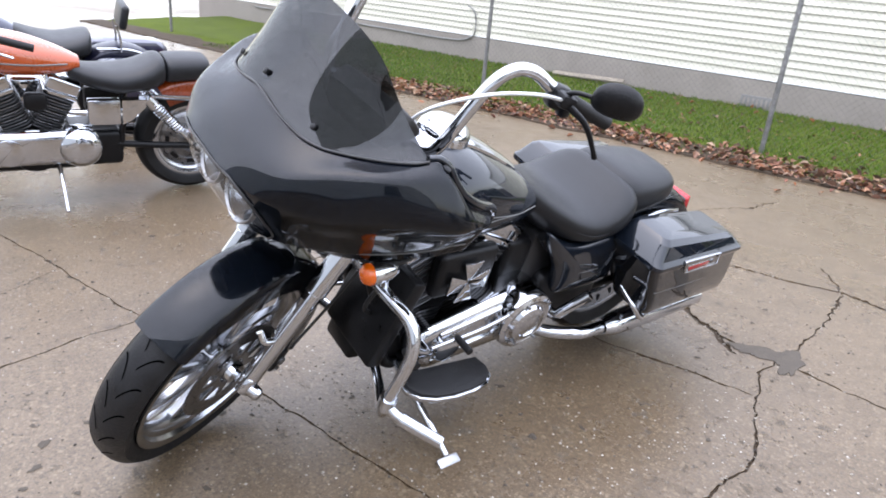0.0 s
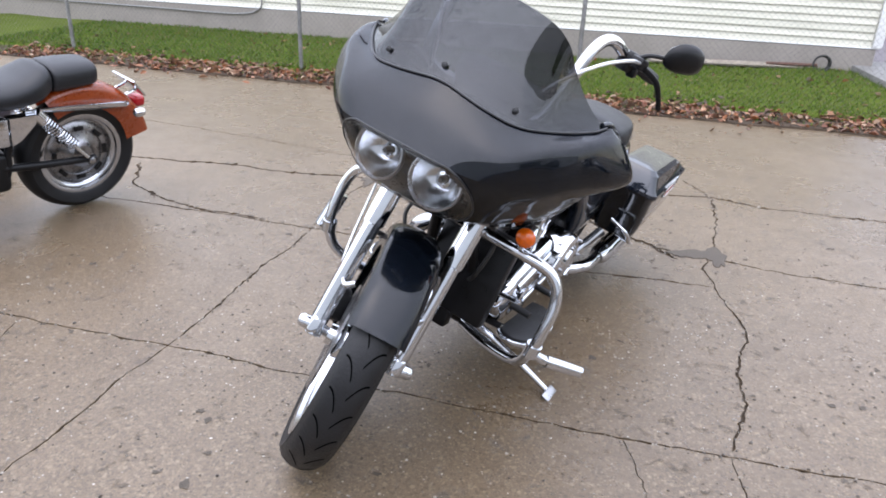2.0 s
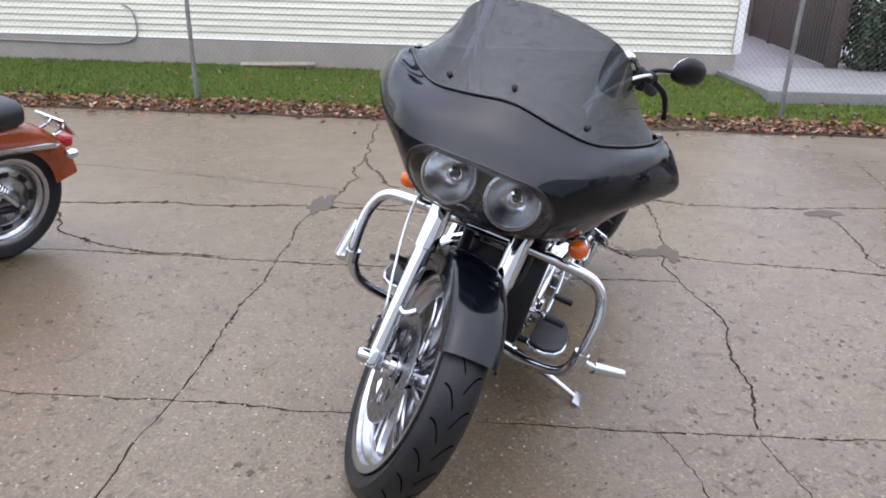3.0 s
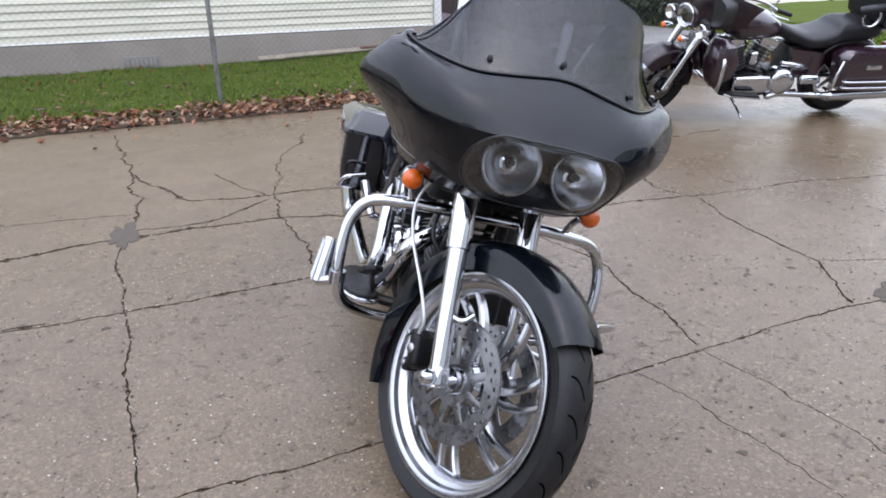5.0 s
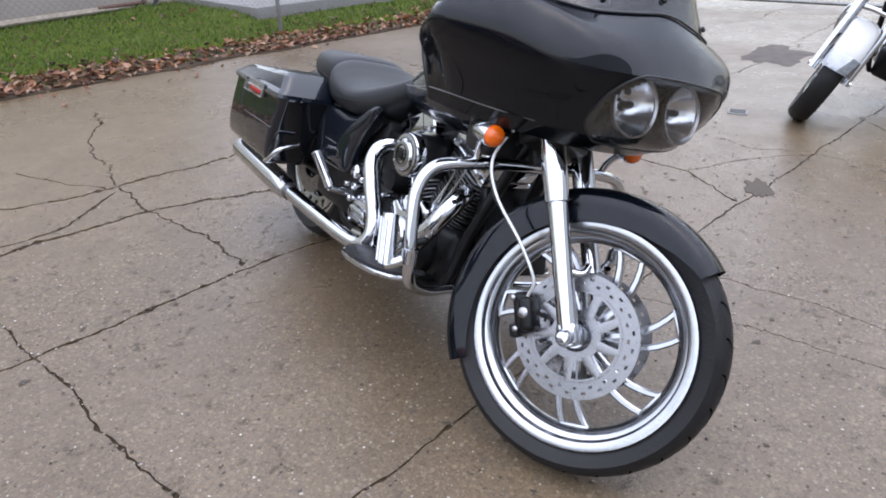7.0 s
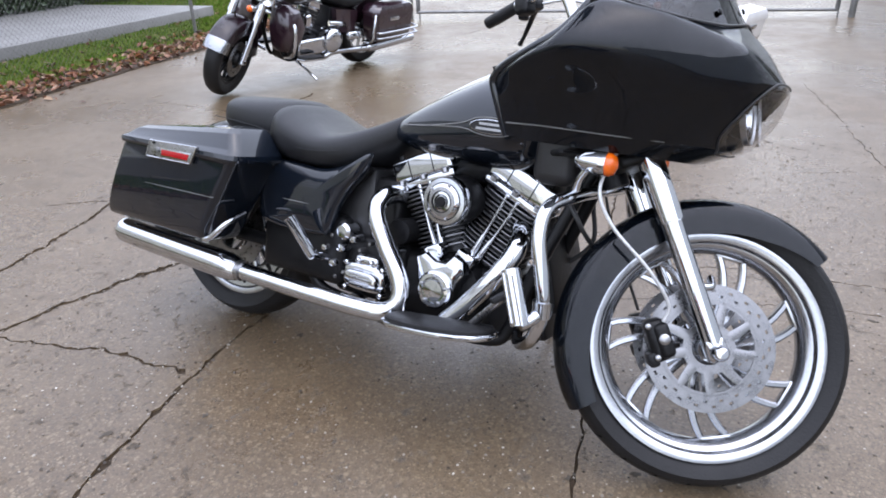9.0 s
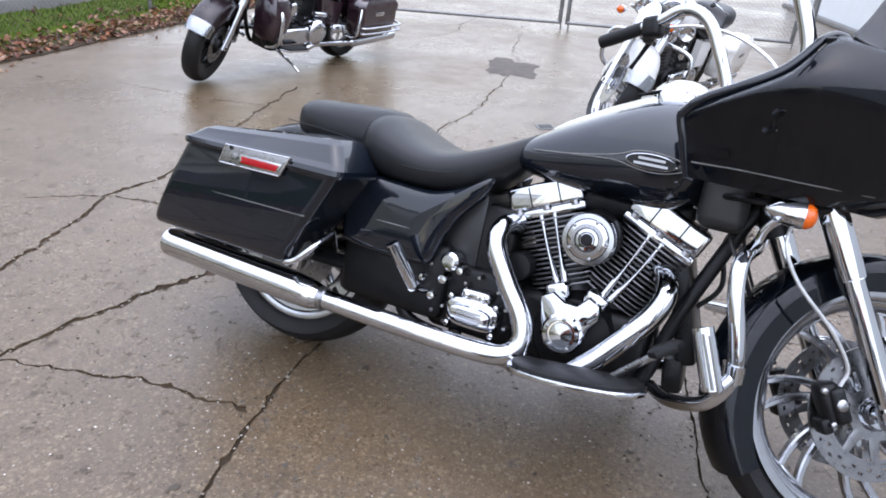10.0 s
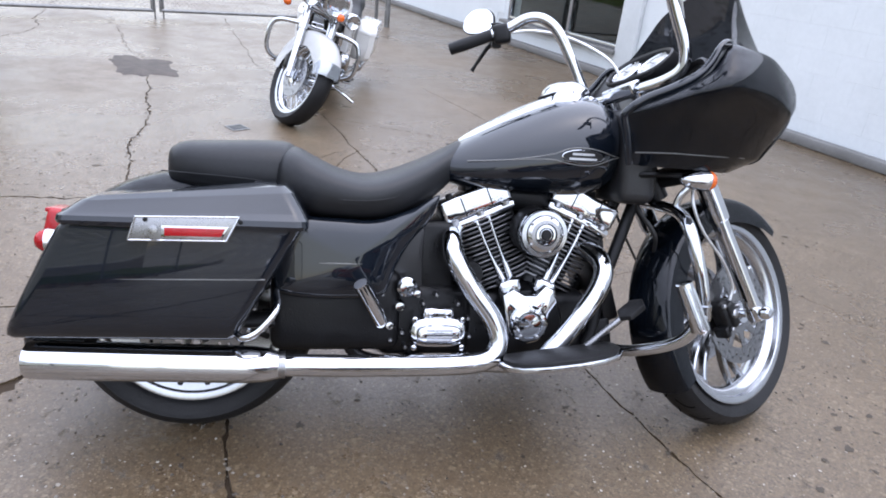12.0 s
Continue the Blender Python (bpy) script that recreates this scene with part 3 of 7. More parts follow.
ground_patch(4.28, 2.40, 0.48, 0.26, 0.1, 3)
ground_patch(-0.36, 2.84, 0.12, 0.05, 0.45, 5, BROKEN)
ground_patch(-0.25, 2.84, 0.05, 0.12, 0.1, 8, BROKEN)
ground_patch(-2.31, 3.45, 0.065, 0.19, 0.0, 9, BROKEN)
ground_patch(0.92, 3.70, 0.12, 0.06, 0.3, 13, BROKEN)
ground_patch(0.76, 1.24, 0.14, 0.06, 0.5, 12, BROKEN)


def drain_cover(x, y):
    root = base_of("drain_cover", at(x, y, 0, 0, 0, 20) @ Matrix.Diagonal((0.66, 0.66, 0.6, 1)), "small square rusty iron drain cover in the concrete", "drain cover")
    part("rim", join(box(0.20, 0.02, 0.012, at(0, 0.09, 0.004)), box(0.20, 0.02, 0.012, at(0, -0.09, 0.004)),
                     box(0.02, 0.158, 0.012, at(0.09, 0, 0.004)), box(0.02, 0.158, 0.012, at(-0.09, 0, 0.004))), GALVANISED, root)
    part("lid", box(0.15, 0.15, 0.008, at(0, 0, 0.002), 0.002), BLACK_METAL, root)


drain_cover(2.085, 1.877)

# ---- the lawn strip with its drift of leaves ----
EDGE, HOUSE_Y, HOUSE_X = 6.36, 9.5, 2.15


def lawn_height(x, y):
    s = min(1.0, max(0.0, (y - EDGE) / 0.5))
    near = min(1.0, max(0.0, (x + 0.6) / 2.4))
    bank = min(1.0, max(0.0, (y - 6.9) / (2.6 - 1.7 * near)))
    return bank * (0.09 + 0.075 * near) + 0.004 + 0.035 * s + 0.02 * s * noise.noise((x * 1.1, y * 1.4, 2.0)) + 0.012 * s * noise.noise((x * 4.0, y * 4.0, 5.0))


def build_lawn():
    xs, ys = np.arange(-13, 22.01, 0.16), np.concatenate([np.arange(EDGE, EDGE + 0.8, 0.08), np.arange(EDGE + 0.8, 14.6, 0.2)])
    rows = []
    for x in xs:
        wob = 0.06 * noise.noise((x * 1.7, 0, 9)) + 0.03 * noise.noise((x * 6, 3, 9))
        rows.append([(x, y + (wob if j == 0 else 0), lawn_height(x, y) if j else -0.01) for j, y in enumerate(ys)])
    thing("lawn", sheet(rows), EARTH, "strip of damp lawn soil along the house", "lawn", "structure")
    border = []
    for x in np.arange(-13, 16.01, 0.08):
        wob = 0.06 * noise.noise((x * 1.7, 0, 9)) + 0.03 * noise.noise((x * 6, 3, 9))
        inner = 0.52 + 0.13 * noise.noise((x * 1.3, 7, 1)) + 0.08 * noise.noise((x * 5.0, 2, 1))
        line = [(x, EDGE + wob - 0.012, -0.008)]
        for j in range(7):
            y = EDGE + wob + inner * j / 6
            line.append((x, y, lawn_height(x, y) + (0.012 if j < 6 else -0.012) + 0.006 * noise.noise((x * 9, y * 9, 3))))
        border.append(line)
    thing("soil_border", sheet(border), SOIL, "damp brown soil border between the concrete and the lawn", "soil", "structure")
    r = np.random.RandomState(4)
    v, f = [], []
    count = 110000
    x = r.uniform(-9.5, 9.5, count)
    y = EDGE + 0.10 + (r.uniform(0, 1, count) ** 1.15) * 3.8
    deep = r.uniform(0, 1, count) < 0.12
    y[deep] = r.uniform(EDGE + 3.6, 14, deep.sum())
    thin = (y < EDGE + 0.62) & (r.uniform(0, 1, count) < 0.68)
    inside = (x > 1.92) & (y > 7.47) & (x < 6.4) | ((y > HOUSE_Y) & (x < HOUSE_X + 0.1))
    for px, py in zip(x[~(thin | inside)], y[~(thin | inside)]):
        h, a, lean = r.uniform(0.022, 0.055), r.uniform(0, math.pi), r.uniform(-0.03, 0.03)
        w = r.uniform(0.003, 0.006)
        z = lawn_height(px, py) - 0.004
        dx, dy = math.cos(a) * w, math.sin(a) * w
        o = len(v)
        v += [(px - dx, py - dy, z), (px + dx, py + dy, z), (px + dx * 0.6 + lean * 0.5, py + dy * 0.6, z + h * 0.6), (px + lean, py + r.uniform(-0.03, 0.03), z + h)]
        f += [(o, o + 1, o + 2), (o, o + 2, o + 3)]
    me = bpy.data.meshes.new("grass")
    me.from_pydata(v, [], f)
    me.materials.append(BLADES)
    tagged(new("grass", me), "short damp green lawn grass, thin towards the concrete", "grass", kind="stuff")
    v, f = [], []
    for k in range(9500):
        px = r.uniform(-8.5, 8.5)
        band = r.uniform()
        py = EDGE + (abs(r.normal(0.26, 0.20)) if band < 0.90 else r.uniform(0.4, 3.6))
        if band > 0.985:
            py = EDGE - abs(r.normal(0, 0.25))
        if noise.noise((px * 0.8, 4.0, 1.0)) < -0.25 and r.uniform() < 0.5:
            continue
        s = 0.012 + 0.042 * r.uniform() ** 1.7
        z = (lawn_height(px, py) if py > EDGE else 0.0) + r.uniform(0.003, 0.026 if band < 0.9 else 0.010)
        m = Matrix.Translation((px, py, z)) @ Euler((r.normal(0, 0.42), r.normal(0, 0.42), r.uniform(0, 6.28))).to_matrix().to_4x4()
        curl = r.uniform(0.05, 0.7) * s
        pts = [(-s, 0, 0), (-s * 0.35, s * 0.5, curl), (s * 0.3, s * 0.42, curl), (s, 0, curl * 0.4), (s * 0.3, -s * 0.42, curl), (-s * 0.35, -s * 0.5, curl), (0, 0, -0.1 * curl)]
        o = len(v)
        v += [tuple(m @ Vector(p)) for p in pts]
        f += [(o + i, o + (i + 1) % 6, o + 6) for i in range(6)]
    me = bpy.data.meshes.new("fallen_leaves")
    me.from_pydata(v, [], f)
    me.materials.append(LEAVES)
    tagged(new("fallen_leaves", me), "wet brown and russet fallen leaves drifted along the lawn edge", "leaves", kind="stuff")


build_lawn()

# ---- the white house beyond the lawn ----
SILL = 0.505


def build_house():
    x0, x1, top = -14.0, HOUSE_X, 3.3
    wall = thing("wall_house", box(x1 - x0 - 0.02, 0.24, top - SILL, at((x0 + x1) / 2, HOUSE_Y + 0.15, (top + SILL) / 2), 0.0), TRIM,
                 "white house wall with narrow horizontal siding", "wall", "structure")
    thing("wall_house_return", box(0.24, 6.0, top, at(x1 - 0.14, HOUSE_Y + 3.27, top / 2), 0.0), SIDING, "white sided return wall of the house", "wall", "structure")
    base = thing("foundation", box(x1 - x0 - 0.06, 0.2, SILL - 0.01, at((x0 + x1) / 2, HOUSE_Y + 0.10, SILL / 2 - 0.02), 0.0), BLOCK,
                 "smooth grey-brown cement foundation of the white house", "foundation", "structure")
    # siding courses, each lapping the one below
    step = 0.0915
    prof = [(0.0, 0.0), (-0.026, 0.0), (-0.025, 0.004), (-0.004, step + 0.004), (0.0, step + 0.004)]
    for row in range(20):
        z = SILL + row * step
        cuts = [x0, x0 + 4.1 + rng.uniform(-1, 1), x0 + 8.4 + rng.uniform(-1, 1), x0 + 12.6 + rng.uniform(-1, 1), x1 - 0.09]
        for a, b in zip(cuts, cuts[1:]):
            rings = [[(x, HOUSE_Y + 0.03 + y + rng.uniform(-0.0015, 0.0015), z + h) for y, h in prof] for x in np.linspace(a, b - 0.002, 5)]
            part("siding_board", loft(rings), SIDING, wall, sharp=25)
    part("corner_board", box(0.11, 0.06, top - SILL, at(x1 - 0.03, HOUSE_Y + 0.0, (top + SILL) / 2), 0.004), TRIM, wall)
    part("drip_strip", box(x1 - x0, 0.025, 0.022, at((x0 + x1) / 2, HOUSE_Y + 0.012, SILL - 0.006), 0.003), TRIM, wall)
    vent = base_of("foundation_vent", at(-2.06, HOUSE_Y - 0.006, 0.20), "pale cement vent set in the foundation", "vent")
    part("frame", box(0.42, 0.02, 0.17, None, 0.004), SLAB, vent)
    for i in range(7):
        part("slot", box(0.022, 0.012, 0.11, at(-0.165 + i * 0.055, -0.007, 0), 0.002), BLOCK, vent)
    thing("roof_eave", box(x1 - x0 + 0.2, 0.40, 0.14, at((x0 + x1) / 2, HOUSE_Y + 0.12, top + 0.07), 0.01), TRIM, "white boxed eave of the house", "eave", "structure")
    # a grey cable that loops along the siding
    thing("wall_cable", tube([(-12, HOUSE_Y - 0.02, 0.42), (-8.6, HOUSE_Y - 0.02, 0.40), (-7.0, HOUSE_Y - 0.02, 0.39), (-6.58, HOUSE_Y - 0.02, 0.48), (-6.52, HOUSE_Y - 0.02, 0.65), (-6.56, HOUSE_Y - 0.02, 0.85), (-6.7, HOUSE_Y - 0.02, 0.95)], 0.012, 8),
          GALVANISED, "grey cable stapled along the white siding", "cable")
    # loose boards left against the foundation
    for x, y, l, a, label in ((-4.4, 9.40, 1.1, 3, "weathered board lying on the grass by the foundation"), (0.42, 9.38, 1.75, 1.5, "long pale board lying along the foundation"), (-0.42, 9.36, 0.36, -4, "short pale board end on the grass")):
        thing("loose_board", box(l, 0.09, 0.03, at(x, y - 0.03, lawn_height(x, y) + 0.055, 25, -1.5, a), 0.005), PLANK, label, "board")
    for x, y, l, a in ((0.75, 9.42, 1.1, 2), (1.15, 9.36, 0.6, -3)):
        thing("rusty_pipe", tube([(x - l / 2, y, lawn_height(x, y) + 0.05), (x + l / 2, y + l * math.sin(radians(a)), lawn_height(x, y) + 0.07)], 0.022, 12, 3), RUST, "rusty brown pipe lying along the foundation", "pipe")
    ring = [tube([(1.50 + (0.085 + 0.006 * k) * math.cos(a), 9.36 - 0.016 * k, lawn_height(1.5, 9.36) + 0.085 + (0.085 + 0.006 * k) * math.sin(a)) for a in np.arange(28) * 2 * math.pi / 28], 0.010, 8, close=True) for k in range(4)]
    thing("hose_coil", join(*ring), HOSE, "coiled dark hose leaning against the foundation", "hose")


build_house()


def build_patio():
    """The raised pale slab, the brown picket fence and the dark hedge beside the house."""
    slab = thing("patio_slab", box(4.40, 2.62, 0.34, at(4.10, 8.81, 0.11), 0.012), SLAB, "pale raised concrete slab beside the house", "slab", "structure")
    thing("patio_floor", box(4.0, 8.6, 0.1, at(4.18, 14.44, 0.222), 0.006), material("mauve_paving", (0.135, 0.115, 0.125), 0.55, second=(0.095, 0.080, 0.088), scale=4, bump=0.4, bump_scale=50),
          "dull mauve-grey paved path beside the house", "paving", "structure")
    fence = base_of("picket_fence", at(3.80, 10.40, 0.27, 0, 0, 79.8), "dark brown stained wooden picket fence along the path", "fence")
    for z in (0.22, 1.25):
        part("rail", box(7.6, 0.05, 0.09, at(3.75, -0.04, z), 0.004), BROWN_WOOD, fence)
    for i in range(37):
        part("picket", box(0.125, 0.025, 1.45, at(0.17 + i * 0.20, 0, 0.75), 0.004), BROWN_WOOD, fence)
    for x in (0.0, 2.5, 5.0, 7.55):
        part("post", box(0.16, 0.16, 1.62, at(x, -0.05, 0.81), 0.006), BROWN_WOOD, fence)
    thing("wall_shade", box(6, 0.2, 3.0, at(5.0, 18.9, 1.5), 0.0), BROWN_WOOD, "dark timber wall behind the path", "wall", "structure")
    r = np.random.RandomState(9)
    v, f = [], []
    for k in range(26000):
        c = Vector((r.uniform(3.95, 8.4), r.uniform(9.85, 11.0), r.uniform(0.28, 2.1)))
        if noise.noise(c * 1.4) < -0.30 or c.x < 4.0 + (c.y - 10.0) * 0.18:
            continue
        s = r.uniform(0.04, 0.075)
        m = Matrix.Translation(c) @ Euler((r.uniform(0, 6), r.uniform(0, 6), r.uniform(0, 6))).to_matrix().to_4x4()
        o = len(v)
        v += [tuple(m @ Vector(p)) for p in ((-s, 0, 0), (0, s * 0.5, s * 0.2), (s, 0, 0), (0, -s * 0.5, s * 0.2))]
        f.append((o, o + 1, o + 2, o + 3))
    me = bpy.data.meshes.new("hedge")
    me.from_pydata(v, [], f)
    me.materials.append(HEDGE)
    tagged(new("hedge", me), "dark evergreen hedge beside the brown fence", "hedge", kind="stuff")


build_patio()


# ---- the chain-link fence in front of the lawn ----
def link_mesh(width, height, pitch=0.062, r=0.0011):
    """Woven wire: zigzag strands side by side, in the x-z plane."""
    v, f = [], []
    half = pitch / 2
    count, steps = int(width / pitch), int(height / half)
    for i in range(count):
        x = i * pitch
        pts = [(x + (half if k % 2 else 0) * 1.04, (0.0015 if (k % 2) else -0.0015), k * half) for k in range(steps + 1)]
        pts2 = [(2 * x + pitch - p[0] + 0.0, p[1], p[2]) for p in pts]
        for line in (pts, pts2)[:1] if i % 1 else (pts, pts2):
            o = len(v)
            for p in line:
                v += [(p[0] - r, p[1], p[2]), (p[0] + r, p[1] - r, p[2]), (p[0] + r, p[1] + r, p[2])]
            for k in range(len(line) - 1):
                a = o + 3 * k
                f += [(a, a + 1, a + 4, a + 3), (a + 1, a + 2, a + 5, a + 4), (a + 2, a, a + 3, a + 5)]
    return v, f


def fence_run(name, m, width, height, posts, label, bottom=0.05):
    root = base_of(name, m, label, "fence")
    v, f = link_mesh(width, height - bottom)
    me = bpy.data.meshes.new("wire_mesh")
    me.from_pydata([(x, y, z + bottom) for x, y, z in v], [], f)
    me.materials.append(LINK)
    ob = new("wire_mesh", me)
    ob.parent = root
    part("top_rail", tube([(0, 0, height), (width, 0, height)], 0.018, 10, 2), GALVANISED, root)
    for x in posts:
        p = part("post", lathe([(0.024, -0.05), (0.024, height + 0.02), (0.03, height + 0.025), (0.03, height + 0.045), (0.012, height + 0.06)], 14, (x, 0.03, 0)), GALVANISED, root)
    return root


FENCE_Y = 6.99
fence_run("chain_link_fence", at(-11.17, FENCE_Y, 0.02), 16.4, 1.85, [0.0, 3.263, 6.526, 9.79, 13.05, 16.28], "tall chain-link fence with thin grey steel posts")


# ---- the gates and the lot's far end ----
def gate_leaf(m, width, label):
    g = base_of("metal_gate", m, label, "gate", "gates across the lot")
    h = 1.75
    part("gate_frame", join(tube([(0, 0, 0.10), (width, 0, 0.10)], 0.022, 10, 2), tube([(0, 0, h), (width, 0, h)], 0.022, 10, 2),
                            tube([(0, 0, 0.08), (0, 0, h + 0.02)], 0.022, 10, 2), tube([(width, 0, 0.08), (width, 0, h + 0.02)], 0.022, 10, 2)), GALVANISED, g)
    v, f = link_mesh(width, h - 0.12)
    me = bpy.data.meshes.new("wire_mesh")
    me.from_pydata([(x, y, z + 0.11) for x, y, z in v], [], f)
    me.materials.append(LINK)
    ob = new("wire_mesh", me)
    ob.parent = g
    for x in (0.0, width):
        part("drop_bolt", tube([(x + 0.03, 0.0, 0.0), (x + 0.03, 0.0, 0.5)], 0.011, 8, 2), GALVANISED, g)
    return g


gate_leaf(at(7.24, 4.60, 0, 0, 0, -81.5), 2.55, "closed chain-link gate leaf in a dark steel frame")
gate_leaf(at(7.64, 1.97, 0, 0, 0, -84), 3.2, "closed chain-link gate leaf beside the white wall")
for x, y in ((7.22, 4.71), (8.0, -1.42)):
    thing("gate_post", lathe([(0.045, 0), (0.045, 2.0), (0.052, 2.005), (0.052, 2.03), (0.02, 2.06)], 16, (x, y, 0)), GALVANISED, "thick grey steel gate post", "post")

# ---- the white block building behind the first stand of the camera ----
WALL_Y = -3.06


def build_shop():
    x0, x1, top = -12.0, 16.0, 3.3
    ox0, ox1, oz0, oz1 = 4.25, 7.05, 0.34, 2.45
    pieces = [(x0, ox0, 0, top), (ox1, x1, 0, top), (ox0, ox1, 0, oz0), (ox0, ox1, oz1, top)]
    wall = thing("wall_shop", join(*[box(b - a, 0.22, d - c, at((a + b) / 2, WALL_Y - 0.12, (c + d) / 2), 0.0) for a, b, c, d in pieces]), WHITE_BLOCK,
                 "white painted concrete block wall of a workshop", "wall", "structure")
    n = 0
    for row in range(16):
        z = 0.0 + row * 0.203
        x = -3.4 + (0.2 if row % 2 else 0)
        while x < 7.4 and n < 300:
            if not (x + 0.4 > ox0 - 0.02 and x < ox1 + 0.02 and z + 0.2 > oz0 - 0.02 and z < oz1 + 0.02):
                part("block", box(0.4056, 0.012, 0.2027, at(x + 0.2, WALL_Y - 0.005, z + 0.104), 0.0012, 1), WHITE_BLOCK, wall)
                n += 1
            x += 0.406
    win = tagged(base_of("window_1", at(0, 0, 0), "aluminium shop window with a middle bar, dim room behind", "window"), kind="structure")
    fr = []
    for x in (ox0 + 0.03, (ox0 + ox1) / 2 - 0.25, ox1 - 0.03):
        fr.append(box(0.055, 0.07, oz1 - oz0, at(x, WALL_Y - 0.05, (oz0 + oz1) / 2), 0.004))
    part("window_frame", join(*fr, box(ox1 - ox0, 0.068, 0.055, at((ox0 + ox1) / 2, WALL_Y - 0.05, oz0 + 0.03), 0.004), box(ox1 - ox0, 0.068, 0.055, at((ox0 + ox1) / 2, WALL_Y - 0.05, oz1 - 0.03), 0.004)), POLISHED, win)
    part("window_sill", box(ox1 - ox0 + 0.1, 0.16, 0.05, at((ox0 + ox1) / 2, WALL_Y + 0.03, oz0 - 0.025), 0.006), SLAB, win)
    mid = (ox0 + ox1) / 2 - 0.25
    for a, b in ((ox0 + 0.06, mid - 0.03), (mid + 0.03, ox1 - 0.06)):
        pane = part("pane", box(b - a, 0.006, oz1 - oz0 - 0.11, at((a + b) / 2, WALL_Y - 0.055, (oz0 + oz1) / 2), 0.0), PANE, win)
        pane.visible_shadow = False
    room = join(box(6, 0.1, 3.2, at(5.2, WALL_Y - 3.6, 1.6), 0), box(0.1, 3.3, 3.2, at(2.2, WALL_Y - 1.9, 1.6), 0), box(0.1, 3.3, 3.2, at(8.2, WALL_Y - 1.9, 1.6), 0),
                box(6, 3.3, 0.1, at(5.2, WALL_Y - 1.9, 3.25), 0), box(6, 3.3, 0.06, at(5.2, WALL_Y - 1.9, 0.03), 0))
    thing("room_shell", room, DARK_ROOM, "dim grey room behind the shop window", "room", "structure")
    thing("wall_kerb", box(x1 - x0, 0.12, 0.09, at((x0 + x1) / 2, WALL_Y + 0.075, 0.045), 0.015), SLAB, "grey concrete footing along the white wall", "footing", "structure")
    pier = thing("wall_pier", box(0.34, 0.06, 3.2, at(4.05, WALL_Y + 0.03, 1.6), 0.012), WHITE_BLOCK, "white painted pier beside the shop window", "pier", "structure")


build_shop()

# ---- the black touring motorcycle ----
def bike_frame(x, y, heading, lean, size=1.0, rise=0.0):
    """A motorcycle's own axes: x ahead, y to its left, z up, leaning on its side stand; origin under the rear wheel."""
    h, a = radians(heading), radians(lean)
    f, l0 = Vector((math.cos(h), math.sin(h), 0)), Vector((-math.sin(h), math.cos(h), 0))
    up = Vector((0, 0, 1))
    l, u = math.cos(a) * l0 - math.sin(a) * up, math.cos(a) * up + math.sin(a) * l0
    m = Matrix((f, l, u)).transposed().to_4x4()
    m.translation = (x, y, rise)
    return m @ Matrix.Diagonal((size, size, size, 1))


def steering(px, pz, rake, turn):
    """The turn of fork and bars about the steering head; px, pz: a place on its axis."""
    s = Vector((-math.sin(radians(rake)), 0, math.cos(radians(rake))))
    p = Matrix.Translation((px, 0, pz))
    return p @ Matrix.Rotation(radians(turn), 4, s) @ p.inverted()


def tyre_mesh(R, width, bead, tread=True, seg=72):
    """A tyre about the y axis with a rounded crown and sidewalls that run in to the bead."""
    h = width / 2
    prof = [(bead, -h * 0.62), (bead + 0.012, -h * 0.80), ((bead + R) / 2 + 0.004, -h * 0.98), (R - h * 0.50, -h * 0.96), (R - h * 0.22, -h * 0.74), (R - h * 0.05, -h * 0.38), (R, 0),
            (R - h * 0.05, h * 0.38), (R - h * 0.22, h * 0.74), (R - h * 0.50, h * 0.96), ((bead + R) / 2 + 0.004, h * 0.98), (bead + 0.012, h * 0.80), (bead, h * 0.62)]
    outline = [tuple(p) for p in curve_through(prof, 31)]
    return ring_of(outline, seg, axis="Y")


def tread_cuts(R, width, count=26):
    """Slanting grooves: thin dark strips that follow the crown."""
    h, out = width / 2, []
    for k in range(count):
        a0 = k * 2 * math.pi / count
        for side in (-1, 1):
            row_a, row_b = [], []
            for s in np.linspace(0.12, 0.88, 7):
                y = side * h * 0.80 * s
                r = R - (R - (R - h * 0.22)) * (abs(y) / (h * 0.74)) ** 2.2 + 0.0008
                a = a0 + (0.95 * s - 0.55 * s * s + (0.25 if side > 0 else 0)) * 2 * math.pi / count * 1.9
                w = 0.0042 * (1.1 - 0.6 * s) / R
                row_a.append((r * math.cos(a - w), y, r * math.sin(a - w)))
                row_b.append((r * math.cos(a + w), y, r * math.sin(a + w)))
            out.append(sheet([row_a, row_b]))
    return out


GROOVE = material("tread_groove", (0.0015, 0.0015, 0.0015), 1.0, vary=0.2, scale=40, spec=0.0)


def rim_mesh(r, width, lip=0.018):
    """A deep polished rim with stepped flanges."""
    h = width / 2
    return ring_of([(r + 0.006, -h), (r + 0.006, -h + 0.006), (r - 0.010, -h + 0.010), (r - 0.012, -h + 0.020), (r - 0.030, -h * 0.55), (r - 0.032, h * 0.55), (r - 0.012, h - 0.020), (r - 0.010, h - 0.010), (r + 0.006, h - 0.006), (r + 0.006, h),
                    (r - 0.004, h + 0.001), (r - 0.014, h - 0.004), (r - 0.019, h - 0.016), (r - 0.026, h - 0.018), (r - 0.042, h * 0.30), (r - 0.045, 0), (r - 0.042, -h * 0.30), (r - 0.026, -h + 0.018), (r - 0.019, -h + 0.016), (r - 0.014, -h + 0.004), (r - 0.004, -h - 0.001)], 80, axis="Y")


